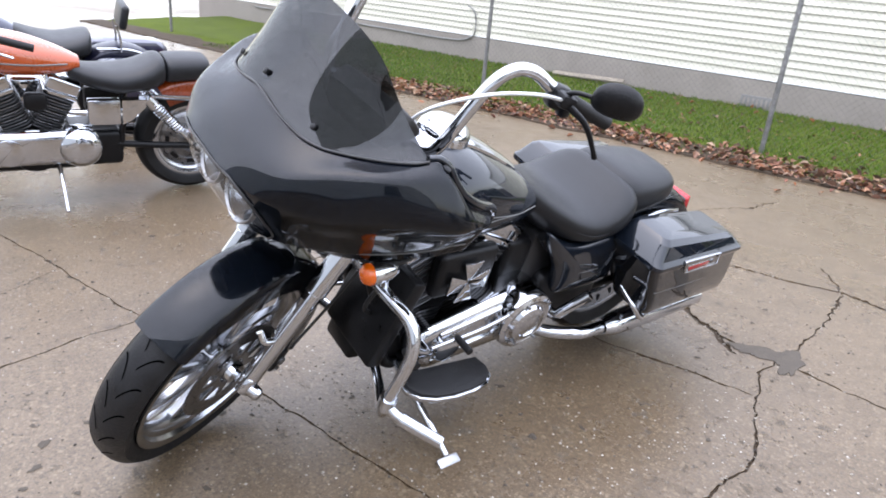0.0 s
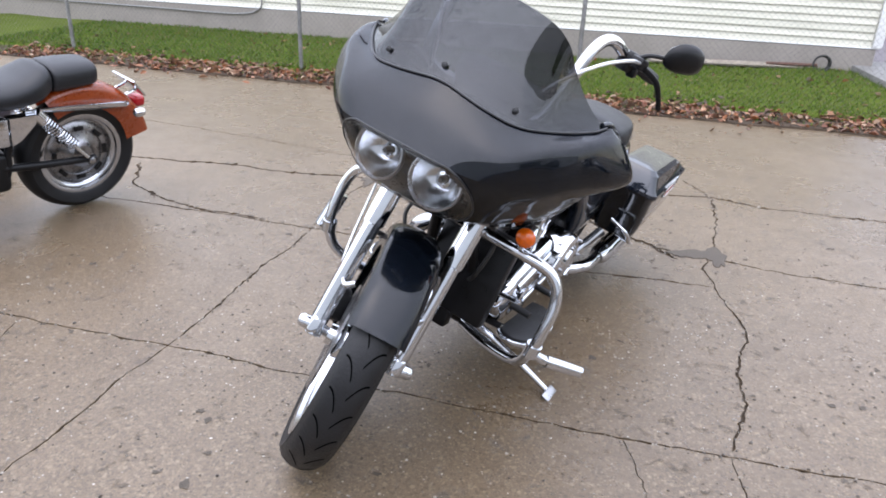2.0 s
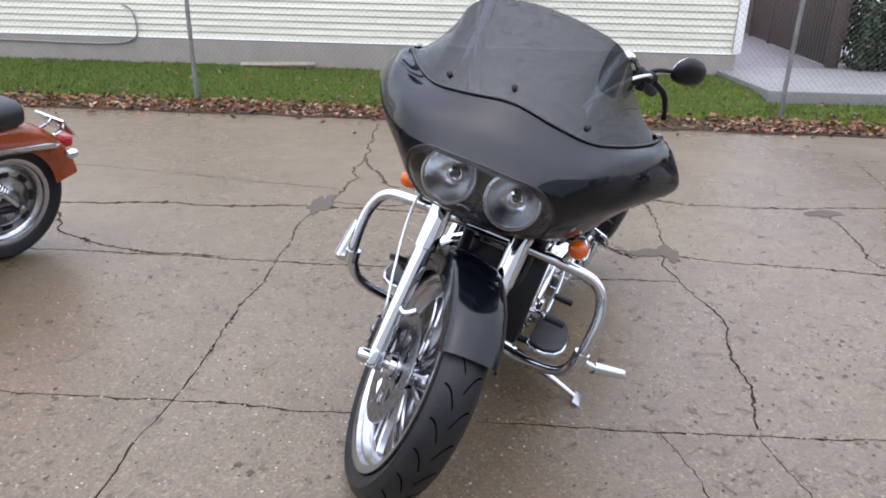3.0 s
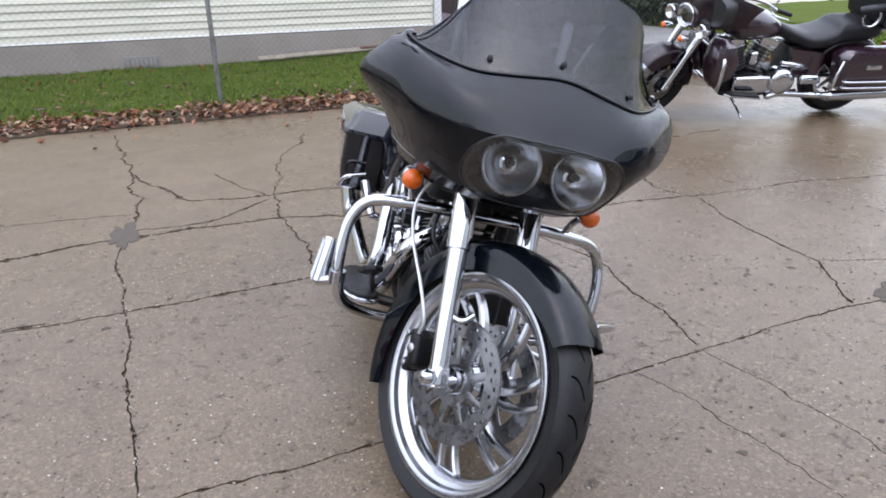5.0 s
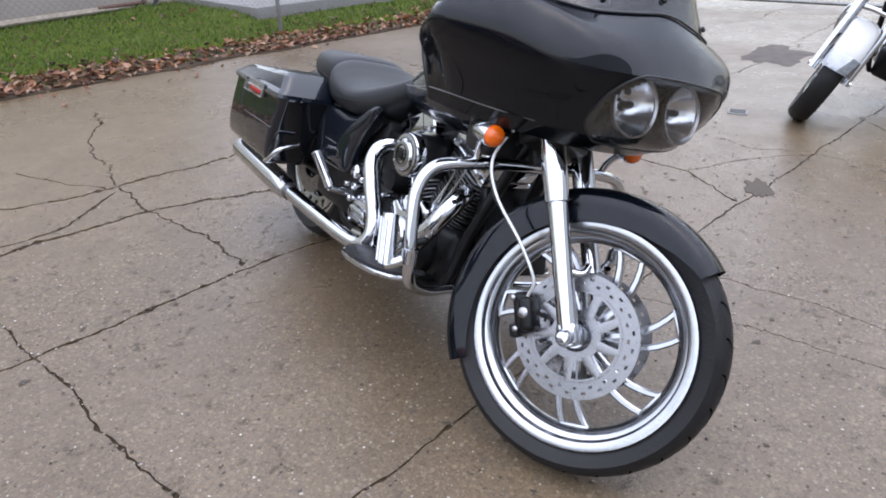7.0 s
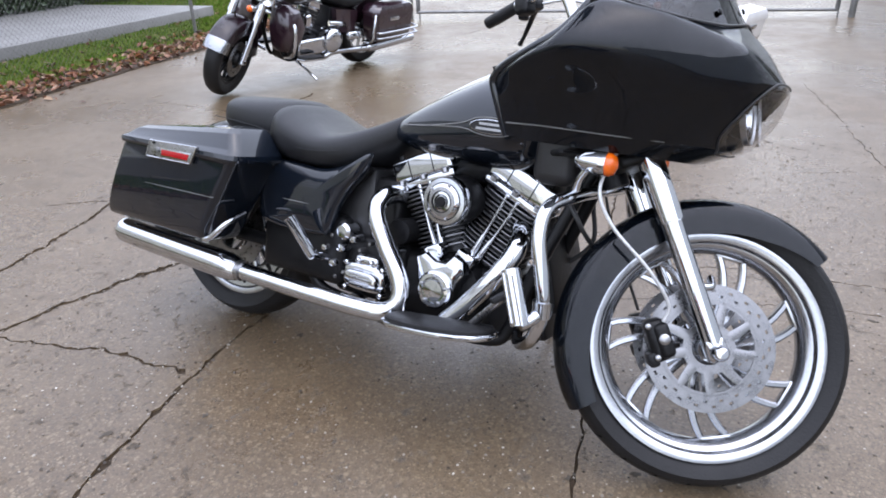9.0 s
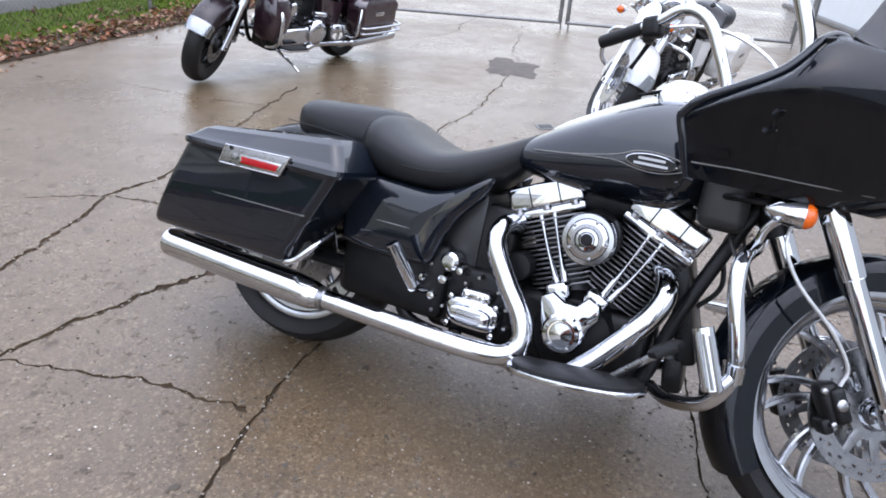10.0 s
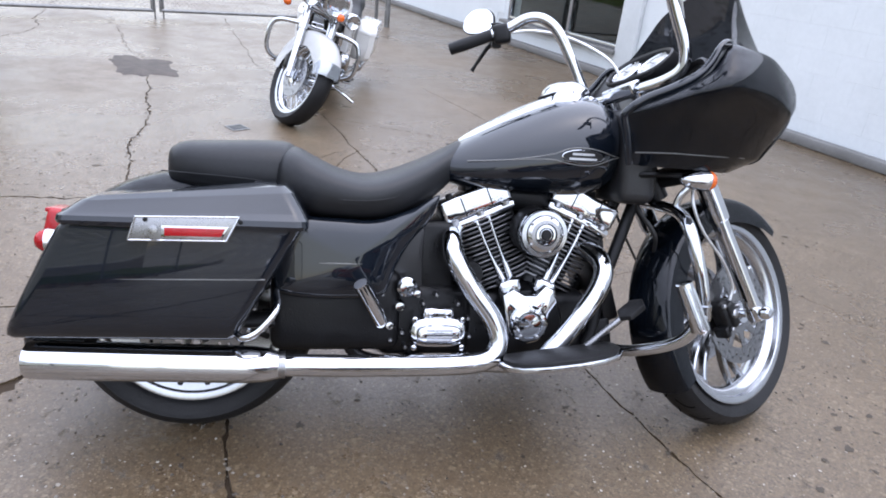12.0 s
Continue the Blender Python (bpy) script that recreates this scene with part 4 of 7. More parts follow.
def brake_disc(r0, r1, y, thick_=0.005, seg=84):
    """A drilled disc: some of its cells are left open."""
    radii = np.linspace(r0, r1, 8)
    v, f = [], []
    for side in (-1, 1):
        for i in range(seg):
            a = i * 2 * math.pi / seg
            v += [(r * math.cos(a), y + side * thick_ / 2, r * math.sin(a)) for r in radii]
    n = len(radii)
    hole = lambda i, j: (j in (2, 4) and i % 4 == (0 if j == 2 else 2))
    for s in (0, 1):
        o = s * seg * n
        for i in range(seg):
            for j in range(n - 1):
                if not hole(i, j):
                    a, b = o + i * n + j, o + ((i + 1) % seg) * n + j
                    f.append((a, a + 1, b + 1, b))
    for i in range(seg):
        for j in (0, n - 1):
            a, b = i * n + j, ((i + 1) % seg) * n + j
            f.append((a, b, b + seg * n, a + seg * n))
    return v, f


def swept_spoke(r0, r1, a0, bend, w0, w1, depth):
    """One curved blade from hub to rim in the wheel's plane."""
    rings = []
    for s in np.linspace(0, 1, 9):
        r = r0 + (r1 - r0) * s
        a = a0 + bend * s ** 1.6
        w = w0 + (w1 - w0) * s
        c, t = Vector((math.cos(a), 0, math.sin(a))), Vector((-math.sin(a), 0, math.cos(a)))
        d = depth * (1 - 0.25 * s)
        rings.append([tuple(c * r + t * (w * p) + Vector((0, d * q, 0))) for p, q in ((-1, -0.35), (-0.55, -0.5), (0.55, -0.5), (1, -0.35), (1, 0.35), (0.55, 0.5), (-0.55, 0.5), (-1, 0.35))])
    return loft(rings)


def custom_wheel(parent, m, R=0.345, width=0.116):
    """The large polished front wheel with paired blades and two drilled discs."""
    r = 0.272
    w = part("front_wheel", moved(rim_mesh(r, 0.105), m), POLISHED, parent, "polished rim of the large front wheel")
    part("tyre", moved(tyre_mesh(R, width, r), m), RUBBER, w, "low black front tyre, damp tread")
    for g in tread_cuts(R, width):
        part("tread_groove", moved(g, m), GROOVE, w)
    hub = lathe([(0.018, -0.085), (0.030, -0.085), (0.034, -0.06), (0.055, -0.05), (0.058, -0.03), (0.040, -0.02), (0.040, 0.02), (0.058, 0.03), (0.055, 0.05), (0.034, 0.06), (0.030, 0.085), (0.018, 0.085)], 36, axis="Y")
    part("hub", moved(hub, m), CHROME, w)
    for k in range(7):
        a = k * 2 * math.pi / 7 + 0.25
        for off, bend in ((-0.085, 0.30), (0.085, 0.30)):
            part("spoke", moved(swept_spoke(0.045, r - 0.038, a + off * 1.6, bend, 0.010, 0.0085, 0.030), m), POLISHED, w)
        tip = a + 0.30
        part("spoke_foot", moved(box(0.012, 0.026, 0.075, at((r - 0.044) * math.cos(tip), 0, (r - 0.044) * math.sin(tip), 0, -math.degrees(tip), 0), 0.005), m), POLISHED, w)
    for side in (-1, 1):
        d = part("brake_disc", moved(brake_disc(0.112, 0.154, side * 0.066), m), DISC, w, "drilled steel brake disc")
        inner = [ring_of([(0.040, side * 0.064), (0.062, side * 0.064), (0.062, side * 0.069), (0.040, side * 0.069)], 40, axis="Y"),
                 ring_of([(0.106, side * 0.0645), (0.114, side * 0.0645), (0.114, side * 0.0685), (0.106, side * 0.0685)], 60, axis="Y")]
        for k in range(9):
            arm = swept_spoke(0.055, 0.110, k * 2 * math.pi / 9, 0.05, 0.013, 0.009, 0.006)
            inner.append(moved(arm, Matrix.Translation((0, side * 0.0665, 0))))
        part("disc_carrier", moved(join(*inner), m), DISC, w)
    return w


def cast_wheel(parent, m, name, R, width, r, spokes=10, mat=POLISHED, label=""):
    w = part(name, moved(rim_mesh(r, width * 0.72), m), mat, parent, label)
    part("tyre", moved(tyre_mesh(R, width, r, seg=56), m), RUBBER, w)
    part("hub", moved(lathe([(0.02, -0.09), (0.045, -0.085), (0.06, -0.04), (0.06, 0.04), (0.045, 0.085), (0.02, 0.09)], 28, axis="Y"), m), mat, w)
    for k in range(spokes):
        part("spoke", moved(swept_spoke(0.05, r - 0.036, k * 2 * math.pi / spokes, 0.0, 0.014, 0.011, 0.03), m), mat, w)
    return w


def wire_wheel(parent, m, name, R, width, r, count=40):
    w = part(name, moved(rim_mesh(r, width * 0.72), m), CHROME, parent)
    part("tyre", moved(tyre_mesh(R, width, r, seg=56), m), RUBBER, w)
    part("hub", moved(lathe([(0.02, -0.08), (0.05, -0.075), (0.05, -0.06), (0.03, -0.04), (0.03, 0.04), (0.05, 0.06), (0.05, 0.075), (0.02, 0.08)], 28, axis="Y"), m), CHROME, w)
    lines = []
    for k in range(count):
        a, side = k * 2 * math.pi / count, (-1 if k % 2 else 1)
        b = a + (0.35 if (k // 2) % 2 else -0.35)
        lines.append(tube([(0.047 * math.cos(b), side * 0.065, 0.047 * math.sin(b)), ((r - 0.035) * math.cos(a), side * 0.015, (r - 0.035) * math.sin(a))], 0.0026, 5, 2))
    part("wire_spokes", moved(join(*lines), m), CHROME, w)
    return w


def v_twin(parent, x=0.86, z=0.42, head=CHROME, fins=12, front=22.5, side=-1, wide=1.0):
    """Crankcase, two finned cylinders, rocker boxes and pushrod tubes."""
    part("crankcase", join(box(0.40, 0.20, 0.20, at(x - 0.01, 0, z - 0.12), 0.03, 3), lathe([(0.02, -0.13), (0.10, -0.12), (0.115, -0.09), (0.115, 0.09), (0.10, 0.12), (0.02, 0.13)], 32, (x, 0, z - 0.11), "Y")), BLACK_METAL, parent)
    part("gearbox", box(0.26, 0.24, 0.20, at(x - 0.29, 0, z - 0.10), 0.03, 3), BLACK_METAL, parent)
    for sgn, name in ((-1, "rear_cylinder"), (1, "front_cylinder")):
        m = at(x + sgn * 0.058, 0, z, 0, sgn * front, 0) @ Matrix.Diagonal((wide, 1.06 if wide > 1 else 1.0, 1.0, 1.0))
        gap = 0.190 / fins
        c = part(name, moved(lathe([(0.058, -0.02), (0.058, 0.20), (0.050, 0.205)], 28), m), FINS, parent)
        for k in range(fins):
            h = 0.010 + k * gap
            big = 0.076 if k < fins - 4 else 0.081
            o = [(math.copysign(abs(math.cos(a)) ** 0.55, math.cos(a)) * big, math.copysign(abs(math.sin(a)) ** 0.55, math.sin(a)) * (big + 0.012)) for a in np.arange(24) * 2 * math.pi / 24]
            part("fin", moved(plate(o, gap * 0.38, at(0, 0, h), 0.0010), m), FINS if k % 2 else FIN_EDGE, c)
        rb = part("rocker_box", moved(join(box(0.160, 0.170, 0.022, at(0, 0, 0.207), 0.005, 2), box(0.162, 0.174, 0.068, at(0, 0, 0.252), 0.011, 4, 1.0)), m), head, c)
        for dx in (-0.06, 0.0, 0.06):
            part("bolt", moved(lathe([(0.009, 0), (0.009, 0.012), (0.006, 0.015)], 8, (dx, side * 0.086, 0.212)), m), STEEL, rb)
        for dx in (-0.030, 0.032):
            part("seam", moved(box(0.003, 0.004, 0.056, at(dx, side * 0.0862, 0.250), 0.001, 1), m), BLACK_METAL, rb)
            part("top_bolt", moved(lathe([(0.008, 0), (0.008, 0.012), (0.005, 0.014)], 8, (dx * 1.7, side * 0.070, 0.284)), m), BLACK_METAL, rb)
        for dx in ((-0.012, 0.012) if wide > 1 else (-0.020, 0.020)):
            part("pushrod_tube", tube([tuple(m @ Vector((dx * 0.6 - sgn * 0.004, side * 0.098, -0.015))), tuple(m @ Vector((dx, side * 0.092, 0.10))), tuple(m @ Vector((dx * 1.2, side * 0.086, 0.20)))], [0.0105, 0.0088, 0.0050, 0.0050, 0.0060], 12), head, c)


def maltese(size):
    out = []
    for k in range(4):
        a = k * math.pi / 2
        for r, d in ((0.14, 0.78), (1.0, 0.45), (0.86, 0.0), (1.0, -0.45), (0.14, -0.78)):
            t = a + d
            out.append((size * r * math.cos(t), size * r * math.sin(t)))
    return out[::-1]


def saddlebag(parent, side, paint, stripe=True):
    """A long stretched hard bag: tub, lid, latch and reflector."""
    def ring(x0, x1, yin, yout, z0, z1, n=9, r=0.03):
        pts = []
        for cx, cy, a0 in ((x1 - r, yout - r, 0), (x0 + r, yout - r, 90), (x0 + r, yin + r, 180), (x1 - r, yin + r, 270)):
            for a in np.linspace(a0, a0 + 90, n):
                x, y = cx + r * math.cos(radians(a)), cy + r * math.sin(radians(a))
                k = (x - x0) / (x1 - x0)
                pts.append((x, side * y, z0 + (z1 - z0) * k))
        return pts if side > 0 else pts[::-1]

    keys = np.array([[-0.372, 0.085, 0.175, 0.300, 0.326, 0.320, 0.02], [-0.386, 0.105, 0.168, 0.335, 0.343, 0.338, 0.03], [-0.346, 0.150, 0.165, 0.357, 0.428, 0.423, 0.03], [-0.275, 0.232, 0.165, 0.368, 0.568, 0.568, 0.03], [-0.256, 0.245, 0.165, 0.371, 0.593, 0.593, 0.03]])
    rings = [ring(k[0], k[1], k[2], k[3], k[4], k[5], r=k[6]) for k in curve_through(keys, 15)]
    tub = part("saddlebag", loft(rings), paint, parent, "stretched hard saddlebag")
    lid = [ring(-0.264, 0.256, 0.160, 0.379, 0.592, 0.590), ring(-0.266, 0.259, 0.158, 0.382, 0.600, 0.598), ring(-0.264, 0.258, 0.160, 0.380, 0.610, 0.611), ring(-0.252, 0.250, 0.170, 0.366, 0.618, 0.626), ring(-0.228, 0.222, 0.180, 0.348, 0.638, 0.672), ring(-0.208, 0.205, 0.190, 0.328, 0.648, 0.686, r=0.025), ring(-0.12, 0.15, 0.210, 0.295, 0.656, 0.690, r=0.02)]
    part("lid", loft(lid), paint, tub, sharp=20)
    # latch plate and reflector, laid on the sloping outer face
    hinge = at(-0.002, side * 0.3775, 0.590, 0, 0, 0)
    o = [(-0.115, -0.028), (0.085, -0.026), (0.112, 0.027), (-0.100, 0.022)]
    plate_m = hinge @ pose(0, 0, 0, 90, 0, 0)
    latch = part("latch", plate([(x, z) for x, z in o], 0.010, plate_m, 0.002), STEEL, tub, "brushed chrome latch plate")
    part("latch_edge", join(*[tube([tuple(plate_m @ Vector((*o[i], -0.005 * side))), tuple(plate_m @ Vector((*o[(i + 1) % 4], -0.005 * side)))], 0.0022, 6, 2) for i in range(4)]), CHROME, latch)
    part("reflector_frame", plate([(-0.048, -0.022), (0.076, -0.022), (0.092, 0.006), (-0.048, 0.006)], 0.013, plate_m, 0.002), CHROME, latch)
    part("reflector", plate([(-0.042, -0.017), (0.074, -0.017), (0.084, 0.001), (-0.042, 0.001)], 0.016, plate_m, 0.002), RED, latch, "red reflector strip")
    part("lock", lathe([(0.010, 0), (0.010, 0.009), (0.004, 0.010)], 14, (-0.067, side * 0.3775, 0.586), "Y" if side > 0 else "-Y"), STEEL, latch)
    for x in (-0.10, 0.095):
        part("rivet", lathe([(0.005, 0), (0.005, 0.008), (0.002, 0.009)], 8, (x + 0.018, side * 0.3775, 0.607), "Y" if side > 0 else "-Y"), BLACK_METAL, latch)
    if stripe:
        part("pinstripe", tube([(-0.22, side * 0.3605, 0.472), (0.0, side * 0.3615, 0.474), (0.165, side * 0.3605, 0.476)], [0.0006, 0.0014, 0.0018], 6, 8), STRIPE, tub)
    # the chrome guard loop at its front foot
    part("bag_guard", tube([(0.085, side * 0.22, 0.335), (0.110, side * 0.335, 0.335), (0.150, side * 0.345, 0.352), (0.190, side * 0.325, 0.40), (0.185, side * 0.25, 0.425)], 0.0085, 10), CHROME, parent)


def spin_signal(parent, side, x, y, z, tilt=0):
    b = part("turn_signal", lathe([(0.003, -0.058), (0.014, -0.050), (0.023, -0.030), (0.0275, -0.002), (0.0285, 0.018), (0.0275, 0.022), (0.003, 0.022)], 24, (x, side * y, z), "X"), CHROME, parent)
    part("lens", lathe([(0.0265, 0.020), (0.0262, 0.030), (0.020, 0.040), (0.008, 0.045), (0.001, 0.046)], 24, (x, side * y, z), "X"), AMBER, b, "amber lens")
    return b


# the fairing's skin, the same on both sides of its middle: stations from the nose round to the rear edge;
# along each: lower lip, low flank, flank, crease, hood, foot of the windshield or rim
MIDDLE = -0.010
NOSE = [(1.450, 0, .762), (1.538, 0, .803), (1.585, 0, .875), (1.605, 0, .955), (1.565, 0, 1.032), (1.492, 0, 1.085)]
SIDE = [
    [(1.445, .090, .763), (1.532, .095, .803), (1.578, .098, .875), (1.600, .100, .953), (1.562, .104, 1.027), (1.490, .105, 1.070)],
    [(1.415, .150, .765), (1.488, .170, .805), (1.532, .190, .875), (1.560, .207, .948), (1.534, .214, 1.008), (1.460, .197, 1.056)],
    [(1.360, .208, .768), (1.408, .226, .806), (1.452, .254, .875), (1.480, .290, .949), (1.446, .291, 1.036), (1.384, .270, 1.061)],
    [(1.285, .246, .769), (1.315, .264, .806), (1.355, .302, .878), (1.380, .358, .967), (1.366, .345, 1.052), (1.315, .318, 1.071)],
    [(1.175, .270, .770), (1.185, .290, .808), (1.205, .346, .885), (1.236, .424, .970), (1.252, .384, 1.050), (1.258, .345, 1.080)],
    [(1.130, .276, .771), (1.130, .290, .807), (1.132, .336, .877), (1.155, .404, .948), (1.184, .396, .988), (1.204, .364, 1.012)],
    [(1.095, .278, .772), (1.085, .288, .806), (1.078, .322, .866), (1.085, .366, .916), (1.106, .376, .942), (1.138, .362, .968)],
    [(1.060, .280, .775), (1.050, .290, .805), (1.036, .302, .855), (1.024, .308, .892), (1.030, .314, .906), (1.045, .324, .922)],
]


def fairing_grid(nu=161, nv=55):
    right = [[(x, -y, z) for x, y, z in row] for row in SIDE[::-1]]
    A = np.array(right + [NOSE] + SIDE, float)
    A[:, :, 1] += MIDDLE
    A[7:10, 4] = 0.35 * A[7:10, 4] + 0.325 * (A[7:10, 3] + A[7:10, 5])
    A = np.stack([curve_through(A[:, j], nu) for j in range(A.shape[1])], 1)
    chin, low = nv // 7, nv * 5 // 9
    # a folded chin all round; a brow over the lamps that rounds off towards the sides
    under = np.stack([A[:, 0] + (A[:, 1] - A[:, 0]) * k for k in np.linspace(0, 1, chin + 1)[:-1]], 1)
    folded = np.stack([np.vstack([under[i], curve_through(A[i, 1:4], low - chin + 1)[:-1], curve_through(A[i, 3:], nv - low)]) for i in range(nu)], 0)
    where = np.concatenate([np.linspace(0, 2, low - chin + 1)[:-1], np.linspace(2, 4, nv - low)])
    grid = np.arange(nv) * 4 / (nv - 1)
    round_ = np.stack([np.vstack([under[i], np.stack([np.interp(where, grid, curve_through(A[i, 1:], nv)[:, k]) for k in range(3)], 1)]) for i in range(nu)], 0)
    near = np.clip(1.35 - np.abs(np.arange(nu) - (nu - 1) / 2) / (nu * 0.149), 0, 1)[:, None, None]
    return folded * near + round_ * (1 - near)


def black_bagger():
    M = bike_frame(-1.0975, 2.474, 255.03, 16.15, 1.0335, 0.012)
    root = base_of("motorcycle", M, "gloss black touring motorcycle with chrome engine, leaning on its side stand", "motorcycle", "motorcycles in the lot")
    RAKE, TURN_ = 29.0, 27.0
    S = steering(1.485, 0.334, RAKE, TURN_)
    C0 = Vector((1.540, 0, 0.325))
    bars = S
    S = Matrix.Translation((0, -0.030, 0)) @ S
    W = S @ Matrix.Translation(C0)
    # --- wheels
    custom_wheel(root, W)
    rear = cast_wheel(root, at(-0.035, 0, 0.328), "rear_wheel", 0.328, 0.165, 0.240, 14, POLISHED, "polished slotted rear wheel")
    wheel_at = at(-0.035, 0, 0.328)
    for sgn in (-1, 1):
        face = part("wheel_face", moved(ring_of([(0.160, sgn * 0.046), (0.220, sgn * 0.056), (0.220, sgn * 0.048), (0.160, sgn * 0.038)][::sgn], 56, axis="Y"), wheel_at), POLISHED, rear, "polished ring with oval slots")
        for k in range(18):
            a = k * 2 * math.pi / 18
            part("slot", moved(box(0.036, 0.010, 0.018, at(0.194 * math.cos(a), sgn * 0.0495, 0.194 * math.sin(a), 0, -math.degrees(a), 0), 0.0045, 2), wheel_at), BLACK_METAL, face)
    part("rear_disc", moved(brake_disc(0.085, 0.146, -0.085), at(-0.035, 0, 0.328)), DISC, rear)
    # --- front fender and fork
    fm = S @ Matrix.Translation(C0)
    lip = [0.15, 0.75, 1.0, 1.0, 1.0, 1.0, 0.9, 0.6]
    ff = part("front_fender", moved(fender(0, 0, 0.365, 49, 217, 0.074, 0.048, 46, 21, 0.004, lip), fm), BLACK, root, "gloss black wrap-round front fender")
    s = Vector((-math.sin(radians(RAKE)), 0, math.cos(radians(RAKE))))

    def fork_at(d, y, dx=0.0):
        return tuple(S @ (C0 + s * d + Vector((dx, y, 0))))

    for y in (-0.122, 0.122):
        leg = part("fork_leg", tube([fork_at(-0.02, y), fork_at(0.33, y)], 0.0245, 20, 4), CHROME, root, "chrome fork slider")
        part("fork_cover", join(tube([fork_at(0.322, y), fork_at(0.328, y), fork_at(0.50, y), fork_at(0.62, y)], [0.026, 0.0305, 0.031, 0.031], 20, 8), tube([fork_at(0.318, y), fork_at(0.326, y)], 0.0275, 20, 2)), CHROME, leg)
        sg = 1 if y > 0 else -1
        part("axle_cap", moved(lathe([(0.004, 0.052), (0.013, 0.050), (0.019, 0.042), (0.020, 0.02), (0.014, 0.012), (0.014, -0.05)], 20, axis="Y" if sg > 0 else "-Y"), Matrix.Translation(fork_at(0, y)) @ S.to_3x3().to_4x4()), CHROME, leg)
        part("fender_bracket", tube([fork_at(0.16, y, 0.0), fork_at(0.165, y * 0.9, 0.045), fork_at(0.19, y * 0.70, 0.06)], 0.009, 10), CHROME, leg)
        part("fork_lug", moved(box(0.05, 0.045, 0.06, None, 0.014, 3), Matrix.Translation(fork_at(0.005, y)) @ S.to_3x3().to_4x4() @ pose(0, 0, 0, 0, -RAKE, 0)), CHROME, leg)
        # caliper behind the leg
        cal_m = Matrix.Translation(fork_at(0.000, y * 0.80, -0.128)) @ S.to_3x3().to_4x4() @ pose(0, 0, 0, 0, 62, 0)
        cal = part("caliper", moved(join(box(0.108, 0.052, 0.050, None, 0.016, 3, 0.9), box(0.084, 0.068, 0.036, at(0.004, 0, 0.010), 0.012, 3), box(0.036, 0.045, 0.026, at(0.042, 0, -0.026), 0.008, 2)), cal_m), BLACK_METAL, root, "black brake caliper")
        part("cap", moved(lathe([(0.013, 0), (0.013, 0.006), (0.009, 0.009)], 18, (0, sg * 0.033, 0.008), "Y" if sg > 0 else "-Y"), cal_m), STEEL, cal)
        for bx in (-0.038, 0.038):
            part("bolt", moved(lathe([(0.007, 0), (0.007, 0.008), (0.004, 0.010)], 8, (bx, sg * 0.025, -0.018), "Y" if sg > 0 else "-Y"), cal_m), STEEL, cal)
    part("axle", tube([fork_at(0, -0.15), fork_at(0, 0.15)], 0.012, 12, 2), CHROME, root)
    part("lower_clamp", moved(box(0.10, 0.30, 0.035, None, 0.012, 3), Matrix.Translation(fork_at(0.47, 0, -0.03)) @ S.to_3x3().to_4x4() @ pose(0, 0, 0, 0, -RAKE, 0)), BLACK_METAL, root)
    part("steering_head", tube([fork_at(0.40, 0, -0.08), fork_at(0.68, 0, -0.08)], 0.034, 18, 3), BLACK_METAL, root)
    part("brake_line", tube([fork_at(0.52, -0.135, -0.03), fork_at(0.46, -0.160, -0.09), fork_at(0.36, -0.165, -0.160), fork_at(0.27, -0.16, -0.158), fork_at(0.18, -0.15, -0.105), fork_at(0.10, -0.135, -0.080), fork_at(0.05, -0.125, -0.105)], 0.0042, 8, 40), CABLE, root, "pale braided brake line")
    part("brake_line", tube([fork_at(0.50, 0.135, -0.04), fork_at(0.42, 0.155, -0.08), fork_at(0.30, 0.155, -0.10), fork_at(0.06, 0.135, -0.11)], 0.0042, 8, 30), HOSE, root)

    # --- fairing
    G = fairing_grid()
    nu, nv = G.shape[:2]
    # the pill-shaped opening for the lamps
    def in_pill(p, grow=0.0):
        y, z = abs(p[1] - MIDDLE), p[2] - 0.874
        zz = 0.083 + grow
        return p[0] > 1.42 and ((y < 0.096 and abs(z) < zz) or (y >= 0.096 and (y - 0.096) ** 2 / (0.088 + grow) ** 2 + z ** 2 / zz ** 2 < 1))
    v, f = sheet(G)
    keep = [q for q in f if not all(in_pill(v[i], -0.006) for i in q)]
    fair = part("fairing", thick((v, keep), 0.005), BLACK, root, "wide shark-nose black fairing", sharp=24)
    # lens laid just proud of the skin, a dark tray and two bowls behind it
    fine = fairing_grid(201, 73).reshape(-1, 3)
    front = fine[fine[:, 0] > 1.36]

    def skin_x(y, z):
        d = (front[:, 1] - y) ** 2 + (front[:, 2] - z) ** 2
        i = np.argsort(d)[:6]
        w = 1 / (d[i] + 1e-6)
        return float((front[i, 0] * w).sum() / w.sum())

    rows = []
    for k in np.linspace(0, 1, 9):
        row = []
        for a in np.arange(56) * 2 * math.pi / 56:
            c, s_ = math.cos(a), math.sin(a)
            y = math.copysign(0.096 * min(1, abs(c) * 3), c) + 0.090 * c
            z = 0.874 + 0.085 * math.copysign(abs(s_) ** 0.9, s_)
            y, z = MIDDLE + y * max(k, 0.02), 0.874 + (z - 0.874) * max(k, 0.02)
            row.append((skin_x(y, z) + 0.0035 + 0.006 * (1 - k * k), y, z))
        rows.append(row)
    lens = part("headlamp_lens", sheet(rows, close_v=True), LENS, fair, "clear oval lens over the twin lamps")
    lens.visible_shadow = False
    part("lens_gasket", tube(rows[-1], 0.0024, 8, close=True), BLACK_TRIM, fair)
